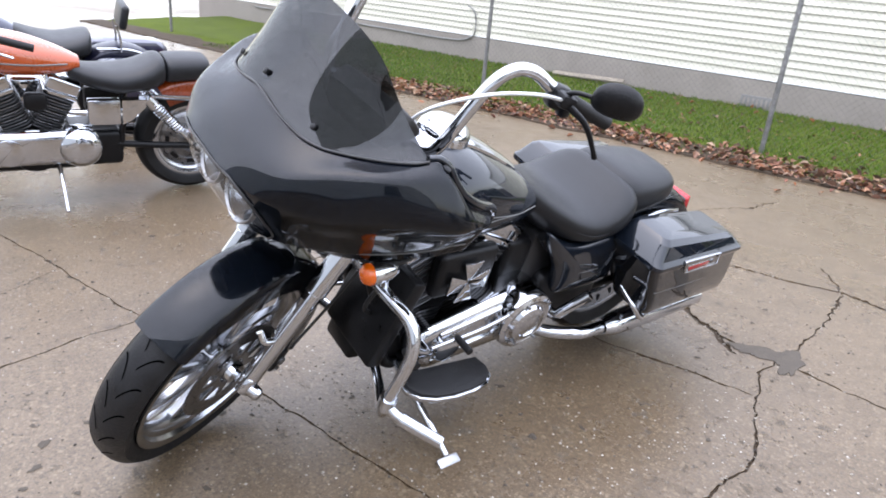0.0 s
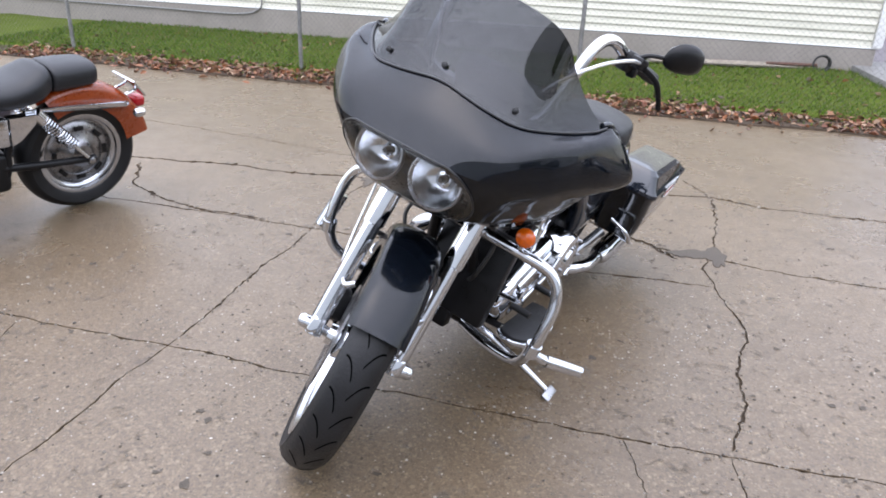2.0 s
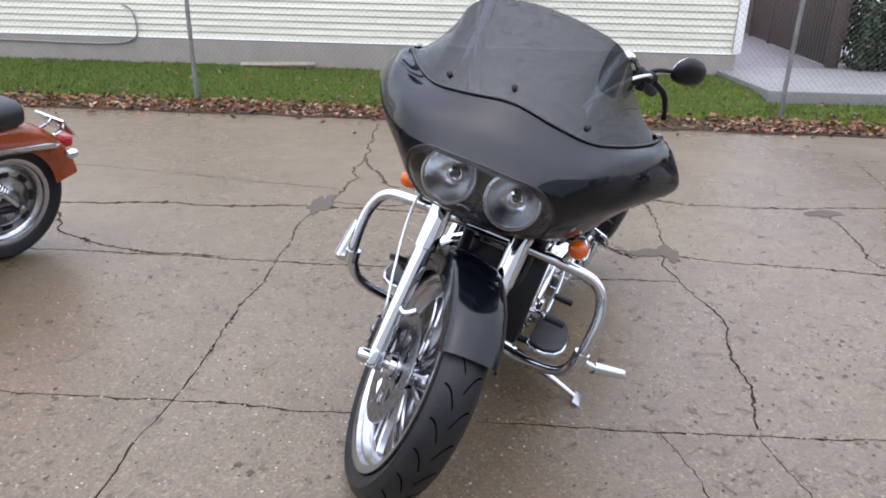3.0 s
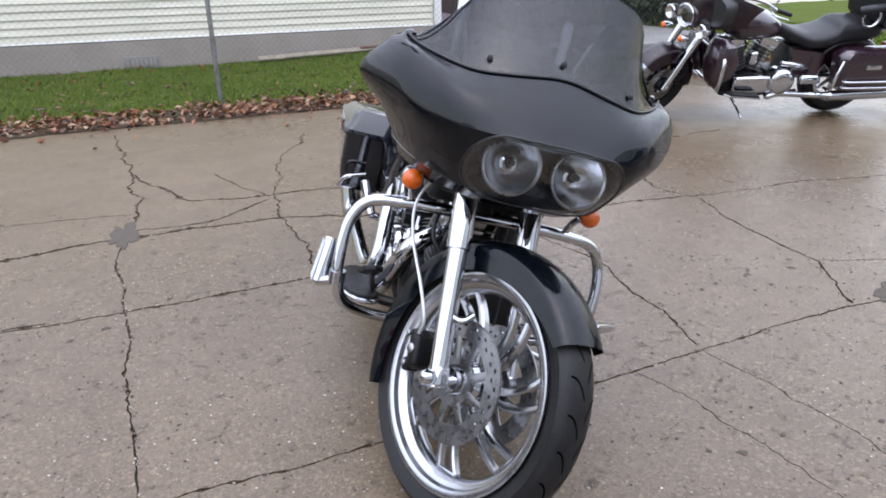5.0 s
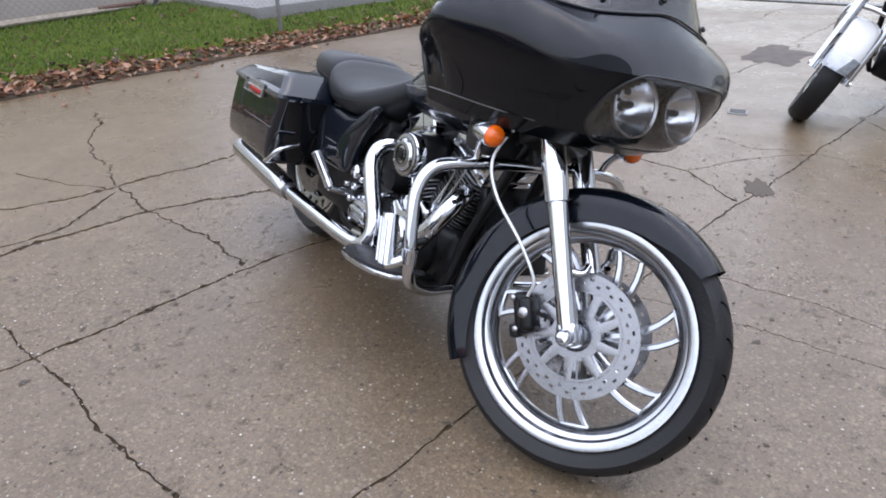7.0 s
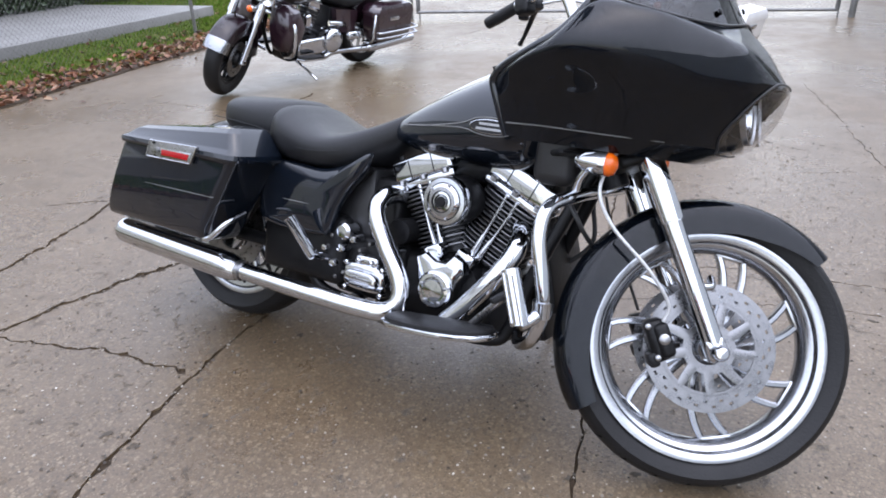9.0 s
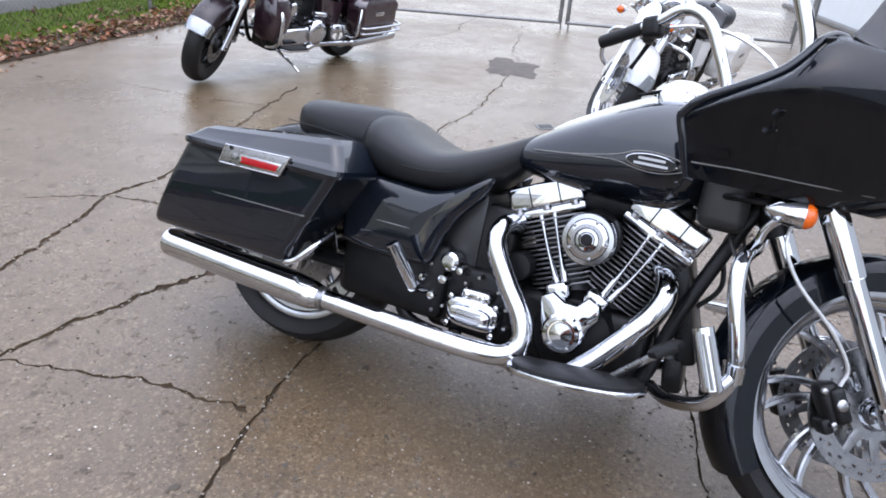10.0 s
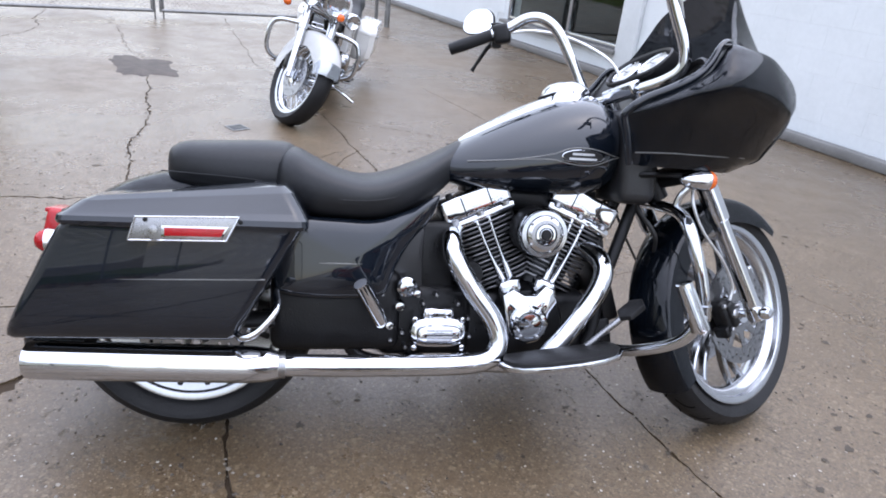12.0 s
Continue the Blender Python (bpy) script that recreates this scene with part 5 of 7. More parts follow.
    tray = [[(p[0] - 0.008 - d, MIDDLE + (p[1] - MIDDLE) * sc, 0.874 + (p[2] - 0.874) * sc) for p in rows[-1]] for d, sc in ((0.0, 0.99), (0.045, 0.97), (0.085, 0.90), (0.086, 0.4), (0.0865, 0.02))]
    part("lamp_tray", sheet(tray, close_v=True), TRAY, fair, "dark grey lamp tray")
    for y in (-0.087, 0.073):
        m = at(1.532, y, 0.884, 0, 80, 3 if y > 0 else -3)
        bowl = part("headlamp", moved(lathe([(0.066, 0.012), (0.063, 0.014), (0.058, 0.004), (0.046, -0.020), (0.028, -0.034), (0.012, -0.040), (0.001, -0.040)], 40, cap=False), m), BOWL, fair, "round chrome headlamp bowl")
        part("bulb", moved(lathe([(0.012, -0.040), (0.012, -0.030), (0.0085, -0.026), (0.0085, -0.006), (0.006, 0.000), (0.001, 0.001)], 18, (-0.004, 0.004, 0)), m), BLACK_TRIM, bowl, "dark-tipped bulb")
        part("bulb_collar", moved(ring_of([(0.012, -0.036), (0.019, -0.036), (0.019, -0.030), (0.012, -0.028)], 24), m), CHROME, bowl)
        part("lamp_ring", moved(ring_of([(0.061, 0.006), (0.068, 0.006), (0.068, 0.018), (0.065, 0.019), (0.061, 0.014)], 40), m), STEEL, bowl)
    # dark seam along the windshield's foot
    top = G[:, -1]
    wi = [i for i in range(nu) if abs(top[i][1] - MIDDLE) < 0.336 and top[i][0] > 1.25]
    foot = np.array([top[i] for i in wi])
    part("windshield_gasket", tube([tuple(p + np.array((0.003, 0, 0.002))) for p in foot[::4]], 0.0026, 8, 100), BLACK_TRIM, fair)
    # windshield: from the foot up to a rounded top edge
    base = curve_through(foot[::3], 41)
    edge = [(1.285, 0.322, 1.082), (1.300, 0.262, 1.125), (1.325, 0.218, 1.185), (1.348, 0.190, 1.235), (1.372, 0.130, 1.272), (1.385, 0.0, 1.290)]
    rim = curve_through([(1.270, -0.342, 1.070)] + [(x, -y + 2 * MIDDLE, z) for x, y, z in edge[1:]] + edge[-2:0:-1] + [(1.270, 0.322, 1.070)], 41)
    if base[0][1] > 0:
        base = base[::-1]
    rows = []
    for p, q in zip(base, rim):
        bow = -0.006 * (1 - (abs(p[1]) / 0.34) ** 3)
        rows.append([tuple(p + (q - p) * k + np.array((bow * math.sin(math.pi * k ** 0.8), 0, 0.001))) for k in np.linspace(0, 1, 15)])
    part("windshield", thick(sheet(rows), 0.004), SMOKE, fair, "dark smoked windshield")
    for w in (-0.175, -0.01, 0.155):
        i = int(np.argmin(abs(base[:, 1] - w)))
        q = rows[i][2]
        part("windshield_bolt", moved(lathe([(0.007, 0), (0.007, 0.004), (0.003, 0.006)], 12), at(q[0] + 0.004, q[1], q[2], 0, 62, 0)), BLACK_METAL, fair)
    # inner fairing: closes the back of the shell, with the dash
    inner = []
    for i in range(0, nu, 4):
        a, c = G[i, -1], G[i, 0]
        row = [a + np.array((-0.004, 0, -0.006)), np.array((a[0] * 0.6 + 1.17 * 0.4, a[1] * 0.86, a[2] - 0.045)), np.array((1.215, a[1] * 0.66, a[2] * 0.35 + 0.60)), np.array((1.190, c[1] * 0.62, 0.82)), c + np.array((-0.012, -c[1] * 0.03, 0.003))]
        inner.append(curve_through(row, 12))
    part("inner_fairing", sheet(np.array(inner)), BLACK_TRIM, fair, "matt black inner fairing")
    pm = at(1.216, 0.010, 1.036, -12, -42, 24)
    for side, edge_i in ((-1, 0), (1, nu - 1)):
        run = [G[edge_i, j] + np.array((-0.007, -side * 0.008, 0)) for j in range(0, nv, 6)]
        run += [G[edge_i + (k if side < 0 else -k), -1] + np.array((-0.012, -side * 0.012, 0.002)) for k in range(3, 36, 4)]
        part("fairing_lip", tube([tuple(p) for p in run], [0.008, 0.011, 0.011, 0.011, 0.010, 0.007], 12, 60), BLACK, fair)
    egg = [(math.copysign(abs(math.cos(a)) ** 0.8, math.cos(a)), math.copysign(abs(math.sin(a)) ** 0.8, math.sin(a))) for a in np.arange(44) * 2 * math.pi / 44]
    pod = part("gauge_pod", moved(loft([[(hx * x + 0.02 * (h < 0), hy * y, h) for x, y in egg] for hx, hy, h in ((0.030, 0.070, -0.070), (0.052, 0.100, -0.050), (0.066, 0.118, -0.015), (0.070, 0.124, 0.020), (0.069, 0.123, 0.030), (0.065, 0.119, 0.034), (0.060, 0.114, 0.030), (0.057, 0.111, 0.016))]), pm), BLACK_TRIM, fair, "long oval black gauge pod")
    for y, r in ((-0.055, 0.050), (0.055, 0.050)):
        m = pm @ at(0, y, 0.018)
        g = part("gauge", moved(lathe([(r, -0.01), (r, 0.006), (r - 0.003, 0.009), (r - 0.006, 0.006), (r - 0.006, 0.002)], 30), m), CHROME, pod, "chrome-ringed gauge")
        part("dial", moved(lathe([(r - 0.0055, 0.001), (r - 0.0055, 0.0035), (0.001, 0.0036)], 30), m), DIAL, g, "pale dial face")
        part("dial_centre", moved(lathe([(0.013, 0.003), (0.012, 0.0048), (0.001, 0.0050)], 20), m), STEEL, g)
        for k in range(11):
            a = radians(-40 + k * 26)
            part("tick", moved(box(0.006, 0.0016, 0.0006, at(0.037 * math.cos(a), 0.037 * math.sin(a), 0.0040, 0, 0, math.degrees(a)), 0), m), BLACK_TRIM, g)
        part("needle", moved(box(0.002, r * 0.7, 0.0012, at(0.010, r * 0.25, 0.0052, 0, 0, -30), 0), m), BLACK_TRIM, g)
    for sgn in (-1, 1):
        q = G[nu // 2 + sgn * 51, -3]
        part("rim_bolt", moved(lathe([(0.009, -0.002), (0.009, 0.003), (0.004, 0.004)], 14), at(q[0] - 0.004, q[1] - sgn * 0.004, q[2] + 0.001, -sgn * 20, -12, 0)), BLACK_METAL, fair)
    for y in (-0.24, 0.24):
        m = at(1.235, y, 1.00, 0, -70, 0)
        sp = part("speaker", moved(ring_of([(0.048, -0.004), (0.060, -0.004), (0.060, 0.008), (0.054, 0.012), (0.048, 0.006)], 32), m), BLACK_TRIM, fair)
        part("grille", moved(join(*[ring_of([(r, 0.0), (r + 0.003, 0.0), (r + 0.003, 0.003), (r, 0.003)], 28) for r in (0.008, 0.016, 0.024, 0.032, 0.040)]), m), BLACK_METAL, sp)
    for sgn in (-1, 1):
        part("pinstripe", tube([tuple(G[nu // 2 + sgn * k, nv // 7] + np.array((0.001, sgn * 0.0015, 0.0))) for k in (78, 66, 54, 42, 30)], [0.0016, 0.0016, 0.0014, 0.0012, 0.0006], 6, 30), STRIPE, fair)
        part("fairing_stay", tube([(1.12, sgn * 0.16, 0.745), (1.20, sgn * 0.24, 0.752), (1.30, sgn * 0.20, 0.75)], 0.008, 8), BLACK_METAL, root)
    # --- handlebar: tall bends, turned with the fork
    S = bars
    left = [(1.118, -0.077, 0.966), (1.104, -0.030, 0.956), (1.092, 0.050, 0.948), (1.082, 0.098, 0.960), (1.066, 0.118, 1.005), (1.028, 0.126, 1.085), (0.985, 0.136, 1.160), (0.940, 0.148, 1.194), (0.895, 0.166, 1.194), (0.850, 0.186, 1.168), (0.795, 0.208, 1.143)]
    mid, across = Vector((1.118, -0.077, 0.966)), Vector((0.397, -0.891, 0.220)).normalized()
    flip = lambda mesh: ([tuple(Vector(p) + across * (2 * (mid - Vector(p)).dot(across))) for p in mesh[0]], [q[::-1] for q in mesh[1]])
    lbar = tube(left, 0.0165, 14, 60)
    bar = part("handlebar", join(lbar, flip(lbar)), CHROME, root, "tall chrome handlebar")
    riser = part("riser", box(0.045, 0.12, 0.040, at(1.112, -0.077, 0.972, -13, -20, 24), 0.010, 3), CHROME, root)
    part("riser_post", join(*[tube([(1.125 - 0.020 * k, -0.080 + 0.045 * k, 0.960 - 0.012 * k), (1.150 - 0.020 * k, -0.080 + 0.045 * k, 0.900 - 0.012 * k)], 0.017, 14, 3) for k in (-1, 1)]), CHROME, riser)
    grip = tube([(0.800, 0.206, 1.145), (0.742, 0.232, 1.122), (0.680, 0.260, 1.099)], [0.0185, 0.0185, 0.0195, 0.0185], 16, 14)
    housing = join(moved(box(0.055, 0.05, 0.06, None, 0.014, 3), at(0.828, 0.200, 1.148, 0, -12, -20)), moved(box(0.045, 0.065, 0.035, None, 0.010, 2), at(0.838, 0.227, 1.156, 0, -12, -20)), moved(box(0.03, 0.03, 0.03, None, 0.008, 2), at(0.818, 0.222, 1.122)))
    lever = tube([(0.840, 0.255, 1.148), (0.812, 0.295, 1.122), (0.785, 0.318, 1.075), (0.768, 0.326, 1.045)], [0.012, 0.0105, 0.009, 0.0075, 0.0095], 10, 20, flat=0.75)
    stem = tube([(0.840, 0.225, 1.163), (0.838, 0.255, 1.185), (0.820, 0.295, 1.192), (0.803, 0.325, 1.196)], [0.009, 0.006, 0.006, 0.007], 10, 16)
    mm = Matrix.Translation((0.790, 0.340, 1.203)) @ pose(0, 0, 0, 0, 101, 42)
    shape = [(0.043 * math.copysign(abs(math.cos(a)) ** 0.8, math.cos(a)), 0.060 * math.copysign(abs(math.sin(a)) ** 0.85, math.sin(a)) * (1.0 + 0.16 * math.cos(a))) for a in np.arange(32) * 2 * math.pi / 32]
    shell = moved(loft([[(x * k, y * k, h) for x, y in shape] for k, h in ((0.1, 0.024), (0.55, 0.022), (0.88, 0.012), (1.0, 0.0), (1.0, -0.006), (0.96, -0.008))]), mm)
    face = moved(plate([(x * 0.94, y * 0.94) for x, y in shape], 0.002, at(0, 0, -0.0095)), mm)
    MIRROR = material("mirror_glass", (0.9, 0.9, 0.9), 0.01, 1.0)
    for k, put in enumerate((lambda q: q, flip)):
        g = part("grip", put(grip), RUBBER, bar, "black rubber grip")
        part("switch_housing", put(housing), BLACK_METAL, bar)
        part("lever", put(lever), BLACK_METAL, bar)
        mi = part("mirror", put(join(shell, stem)), BLACK_METAL, bar, "black teardrop mirror")
        part("mirror_glass", put(face), MIRROR, mi)
    part("clutch_cable", tube([(0.845, 0.245, 1.158), (0.94, 0.232, 1.172), (1.05, 0.185, 1.150), (1.16, 0.12, 1.08), (1.20, 0.08, 0.98)], 0.0048, 8, 30), CABLE, root, "pale braided clutch cable")
    part("throttle_cable", flip(tube([(0.845, 0.215, 1.148), (0.95, 0.170, 1.150), (1.06, 0.13, 1.05), (1.12, 0.09, 0.95)], 0.004, 8, 24)), CABLE, root)

    # --- tank, console, badge
    tank = part("fuel_tank", body_along_x([(.600, .085, .772, .708, .4), (.640, .118, .798, .692, .4), (.720, .150, .843, .680, .4), (.820, .176, .893, .672, .42), (.920, .190, .935, .668, .44), (1.010, .192, .952, .672, .46), (1.070, .170, .940, .690, .48), (1.105, .120, .910, .730, .5), (1.118, .05, .87, .79, .5)], 40, 36, 2.35), BLACK, root, "teardrop black fuel tank with fine silver lining")
    top_z = lambda x: float(np.interp(x, [.60, .64, .72, .82, .92, 1.01, 1.07, 1.1], [.775, .800, .845, .895, .935, .952, .940, .910]))
    rings = []
    for x, hw, hh in curve_through([(.665, .018, .004), (.70, .038, .010), (.80, .046, .014), (.90, .052, .018), (.98, .056, .022), (1.05, .050, .016), (1.075, .034, .002)], 26):
        z = top_z(x) - 0.006
        rings.append([(x, hw * math.cos(a), z + (hh + 0.006) * math.sin(a) ** 0.6 if math.sin(a) > 0 else z - 0.02) for a in np.linspace(0, 2 * math.pi, 22, endpoint=False)])
    console = part("console", loft(rings), CHROME, tank, "chrome tank console")
    part("filler_door", moved(lathe([(0.074, -0.03), (0.073, 0.006), (0.066, 0.022), (0.050, 0.036), (0.028, 0.044), (0.001, 0.046)], 36), at(0.975, 0, 0.952, 0, -4, 0)), CHROME, console)
    part("console_script", moved(box(0.06, 0.004, 0.008, None, 0.001), at(0.905, -0.050, 0.951, 30, -20, 0)), BLACK_METAL, console)
    side_y = lambda x: float(np.interp(x, [.600, .640, .720, .820, .920, 1.01, 1.07], [.085, .118, .150, .176, .190, .192, .170]))
    for sgn in (-1, 1):
        o = [(0.060 * math.cos(a), 0.019 * math.sin(a)) for a in np.arange(30) * 2 * math.pi / 30]
        m = at(0.965, sgn * 0.1915, 0.787, 90 if sgn < 0 else -90, 0, 0)
        badge = part("badge", plate(o, 0.008, m, 0.002), CHROME, tank, "oval chrome badge with a black field")
        part("badge_field", plate([(x * 0.95, y * 0.89) for x, y in o], 0.0105, m), RUBBER, badge)
        # two rows of plain bars stand for the raised lettering
        for row, (zz, ww) in enumerate(((0.0062, 0.062), (-0.0062, 0.078))):
            part("badge_bar", plate([(-ww / 2, zz - 0.0030), (ww / 2, zz - 0.0030), (ww / 2, zz + 0.0030), (-ww / 2, zz + 0.0030)], 0.0130, m), STEEL, badge)
        for dz, x1 in ((0.020, 1.055), (-0.020, 1.055)):
            pts = [(0.665, sgn * (side_y(.665) + .006), 0.760), (0.76, sgn * (side_y(.76) + .005), 0.768), (0.875, sgn * (side_y(.875) + .0028), 0.782 + dz * 0.3), (0.925, sgn * 0.1925, 0.787 + dz * 0.95), (0.965, sgn * 0.1945, 0.787 + dz * 1.15), (1.005, sgn * 0.194, 0.787 + dz * 0.95), (1.05, sgn * 0.181, 0.789 + dz * .3), (1.085, sgn * .155, .79)]
            part("pinstripe", tube(pts, 0.0014, 6, 40), STRIPE, tank)
    # --- seat
    seat = part("seat", body_along_x([(.160, .110, .735, .600, .5), (.185, .165, .768, .596, .5), (.225, .190, .772, .592, .52), (.275, .203, .748, .588, .55), (.335, .207, .722, .586, .58), (.40, .203, .709, .586, .58), (.47, .185, .720, .592, .6), (.55, .148, .752, .622, .6), (.62, .110, .788, .678, .55), (.665, .085, .812, .730, .5), (.682, .045, .812, .765, .5)], 56, 36, 2.8), LEATHER, root, "black two-up vinyl seat with a dished rider pad")
    part("pillion_pad", body_along_x([(-.100, .030, .735, .690, .5), (-.088, .095, .760, .668, .5), (-.05, .130, .775, .655, .5), (.02, .150, .780, .645, .5), (.12, .158, .786, .632, .5), (.185, .150, .786, .622, .5), (.215, .120, .775, .625, .5), (.228, .06, .755, .64, .5)], 44, 36, 2.9), LEATHER, seat, "rounded black pillion pad")
    # the backrest slot isn't cut: a black crescent tube paints the shadow in it
    part("backrest_slot_shadow", tube([(0.285 - 0.030 * math.cos(a), -0.014 + 0.052 * math.sin(a), 0.745 - 0.004 * math.cos(a)) for a in np.linspace(-1.2, 1.2, 15)], [0.003, 0.007, 0.009, 0.007, 0.003], 8, 30), BLACK_TRIM, seat, "black crescent drawn as the shadow in the seat's backrest slot")
    part("seat_welt", join(tube([(-.10, -.135, .70), (.1, -.160, .69), (.2, -.168, .675), (.28, -.196, .655), (.4, -.206, .65), (.5, -.170, .668), (.6, -.118, .72), (.66, -.084, .77)], 0.0014, 8, 50), tube([(-.10, .135, .70), (.1, .160, .69), (.2, .168, .675), (.28, .196, .655), (.4, .206, .65), (.5, .170, .668), (.6, .118, .72), (.66, .084, .77)], 0.0014, 8, 50)), LEATHER, root)
    # --- rear fender, tail, side panels
    part("rear_fender", fender(-0.035, 0.322, 0.375, 40, 196, 0.120, 0.10, 34, 17, 0.004, None, [-.02, 0, 0.005, .012, .03, .05]), BLACK, root, "gloss black rear fender")
    tl = part("tail_lamp", join(box(0.06, 0.11, 0.075, at(-0.335, 0, 0.552), 0.018, 3), box(0.05, 0.07, 0.04, at(-0.325, 0, 0.515), 0.010, 2)), BLACK_METAL, root)
    part("tail_lens", join(box(0.055, 0.116, 0.078, at(-0.368, 0, 0.550, 0, 10, 0), 0.014, 3, 0.9), box(0.02, 0.09, 0.012, at(-0.385, 0, 0.584), 0.005, 2)), RED, tl, "red tail lens")
    for sgn in (-1, 1):
        b = part("rear_signal", lathe([(0.003, 0.045), (0.014, 0.040), (0.023, 0.024), (0.0275, 0.0), (0.0285, -0.012), (0.003, -0.014)], 22, (-0.342, sgn * 0.15, 0.522), "X"), CHROME, root)
        part("lens", lathe([(0.0265, -0.010), (0.0262, -0.022), (0.018, -0.034), (0.008, -0.038), (0.001, -0.039)], 22, (-0.342, sgn * 0.15, 0.522), "X"), RED, b, "red rear lens")
        part("signal_arm", tube([(-0.325, sgn * 0.06, 0.525), (-0.330, sgn * 0.15, 0.522)], 0.010, 10, 3), CHROME, b)
        out = [(0.165, 0.600), (0.23, 0.603), (0.33, 0.601), (0.43, 0.600), (0.52, 0.630), (0.585, 0.668), (0.588, 0.648), (0.565, 0.60), (0.52, 0.545), (0.485, 0.48), (0.465, 0.42), (0.44, 0.397), (0.37, 0.391), (0.28, 0.391), (0.195, 0.402), (0.172, 0.43), (0.166, 0.52)]
        edge_ = curve_through(out[-1:] + out + out[:2], 19 * 4 + 1)[4:72]
        rings = []
        for inset, y in ((0.08, 0.14), (0.01, 0.160), (0.0, 0.166), (0.012, 0.174), (0.05, 0.181), (0.14, 0.187), (0.30, 0.192), (0.55, 0.1955), (0.9, 0.197)):
            cx, cz = 0.37, 0.50
            rings.append([(cx + (x - cx) * (1 - inset), sgn * y, cz + (z - cz) * (1 - inset)) for x, z in edge_])
        sp = part("side_panel", loft(rings), BLACK, root, "gloss black side cover")
        part("pinstripe", tube([(0.19, sgn * 0.184, 0.487), (0.26, sgn * 0.1925, 0.4875), (0.36, sgn * 0.1965, 0.488), (0.455, sgn * 0.190, 0.489)], 0.0016, 6, 10), STRIPE, sp)
        saddlebag(root, sgn, BLACK)
        part("fender_rail", tube([(0.165, sgn * 0.135, 0.600), (0.05, sgn * 0.138, 0.622), (-0.06, sgn * 0.134, 0.628), (-0.185, sgn * 0.118, 0.606)], [0.006, 0.009, 0.009, 0.008], 10, 24), CHROME, root)
    # --- frame
    for sgn in (-1, 1):
        part("frame_tube", tube([(1.255, sgn * 0.03, 0.86), (1.20, sgn * 0.055, 0.70), (1.10, sgn * 0.085, 0.42), (1.06, sgn * 0.10, 0.26), (0.98, sgn * 0.11, 0.205), (0.6, sgn * 0.115, 0.20), (0.38, sgn * 0.12, 0.24), (0.40, sgn * 0.13, 0.45), (0.55, sgn * 0.12, 0.62)], 0.0175, 12, 70), BLACK_METAL, root)
        part("swingarm", tube([(0.42, sgn * 0.12, 0.33), (0.2, sgn * 0.125, 0.325), (-0.06, sgn * 0.125, 0.322)], 0.024, 12, 12, flat=0.7), BLACK_METAL, root)
        part("shock", tube([(0.02, sgn * 0.145, 0.33), (0.16, sgn * 0.145, 0.50)], 0.026, 14, 4), BLACK_METAL, root)
    cooler = part("oil_cooler", box(0.05, 0.25, 0.30, at(1.105, 0.060, 0.452, 0, -18, 0), 0.012, 2), BLACK_METAL, root, "black finned oil cooler")
    for k in range(11):
        part("fin", box(0.006, 0.21, 0.010, at(1.137 - k * 0.0058, 0.060, 0.357 + k * 0.018, 0, -18, 0), 0.002), BLACK_METAL, cooler)
    part("regulator", box(0.05, 0.14, 0.09, at(1.125, 0.0, 0.275, 0, -10, 0), 0.012, 2), BLACK_METAL, root)
    part("battery_box", box(0.20, 0.22, 0.24, at(0.47, 0, 0.50), 0.02, 2), BLACK_TRIM, root)
    part("inner_cover", join(box(0.34, 0.30, 0.22, at(0.335, 0, 0.352), 0.03, 3)), BLACK_METAL, root)
    part("neck_cover", box(0.11, 0.36, 0.26, at(1.140, -0.005, 0.795), 0.03, 3), BLACK_TRIM, root, "black neck panel between tank and fairing")
    part("under_tank", box(0.40, 0.10, 0.10, at(0.88, 0, 0.675), 0.02, 2), BLACK_METAL, root)
    # --- engine, right side first
    v_twin(root, 0.868, fins=15, front=24.0, wide=1.26)
    ac = part("air_cleaner", lathe([(0.03, 0.10), (0.060, 0.11), (0.066, 0.13), (0.066, 0.195), (0.06, 0.205), (0.03, 0.205)], 40, (0.868, 0.024, 0.580), "-Y"), BLACK_METAL, root, "black air cleaner with a chrome cover")
    part("intake", box(0.10, 0.06, 0.09, at(0.863, -0.075, 0.57), 0.02, 2), BLACK_METAL, ac)
    cov = part("air_cleaner_cover", lathe([(0.060, 0.195), (0.066, 0.205), (0.066, 0.225), (0.064, 0.233), (0.060, 0.237), (0.058, 0.233), (0.050, 0.234), (0.048, 0.241), (0.038, 0.247), (0.030, 0.248), (0.001, 0.252)], 48, (0.868, 0.024, 0.580), "-Y"), CHROME, ac, "round chrome cover")
    part("cover_ring", moved(mirrored(ring_of([(0.051, 0.2355), (0.062, 0.2345), (0.062, 0.2375), (0.051, 0.2390)], 48, axis="Y")), at(0.868, 0.024, 0.580)), POLISHED, cov, "brushed ring")
    part("cover_emblem", lathe([(0.015, 0.250), (0.013, 0.2545), (0.001, 0.255)], 20, (0.868, 0.024, 0.580), "-Y"), BLACK_METAL, cov, "small dark emblem")
    for rad, deep in ((0.0628, 0.2345), (0.0495, 0.2385), (0.0285, 0.2495), (0.0185, 0.2510)):
        part("cover_groove", moved(mirrored(ring_of([(rad - 0.0010, deep), (rad + 0.0010, deep), (rad + 0.0010, deep + 0.0022), (rad - 0.0010, deep + 0.0022)], 40, axis="Y")), at(0.868, 0.024, 0.580)), BLACK_METAL, cov, "dark groove")
    part("cover_band", moved(mirrored(ring_of([(0.0300, 0.2475), (0.0385, 0.2468), (0.0385, 0.2490), (0.0300, 0.2500)], 40, axis="Y")), at(0.868, 0.024, 0.580)), STEEL, cov, "brushed ring")
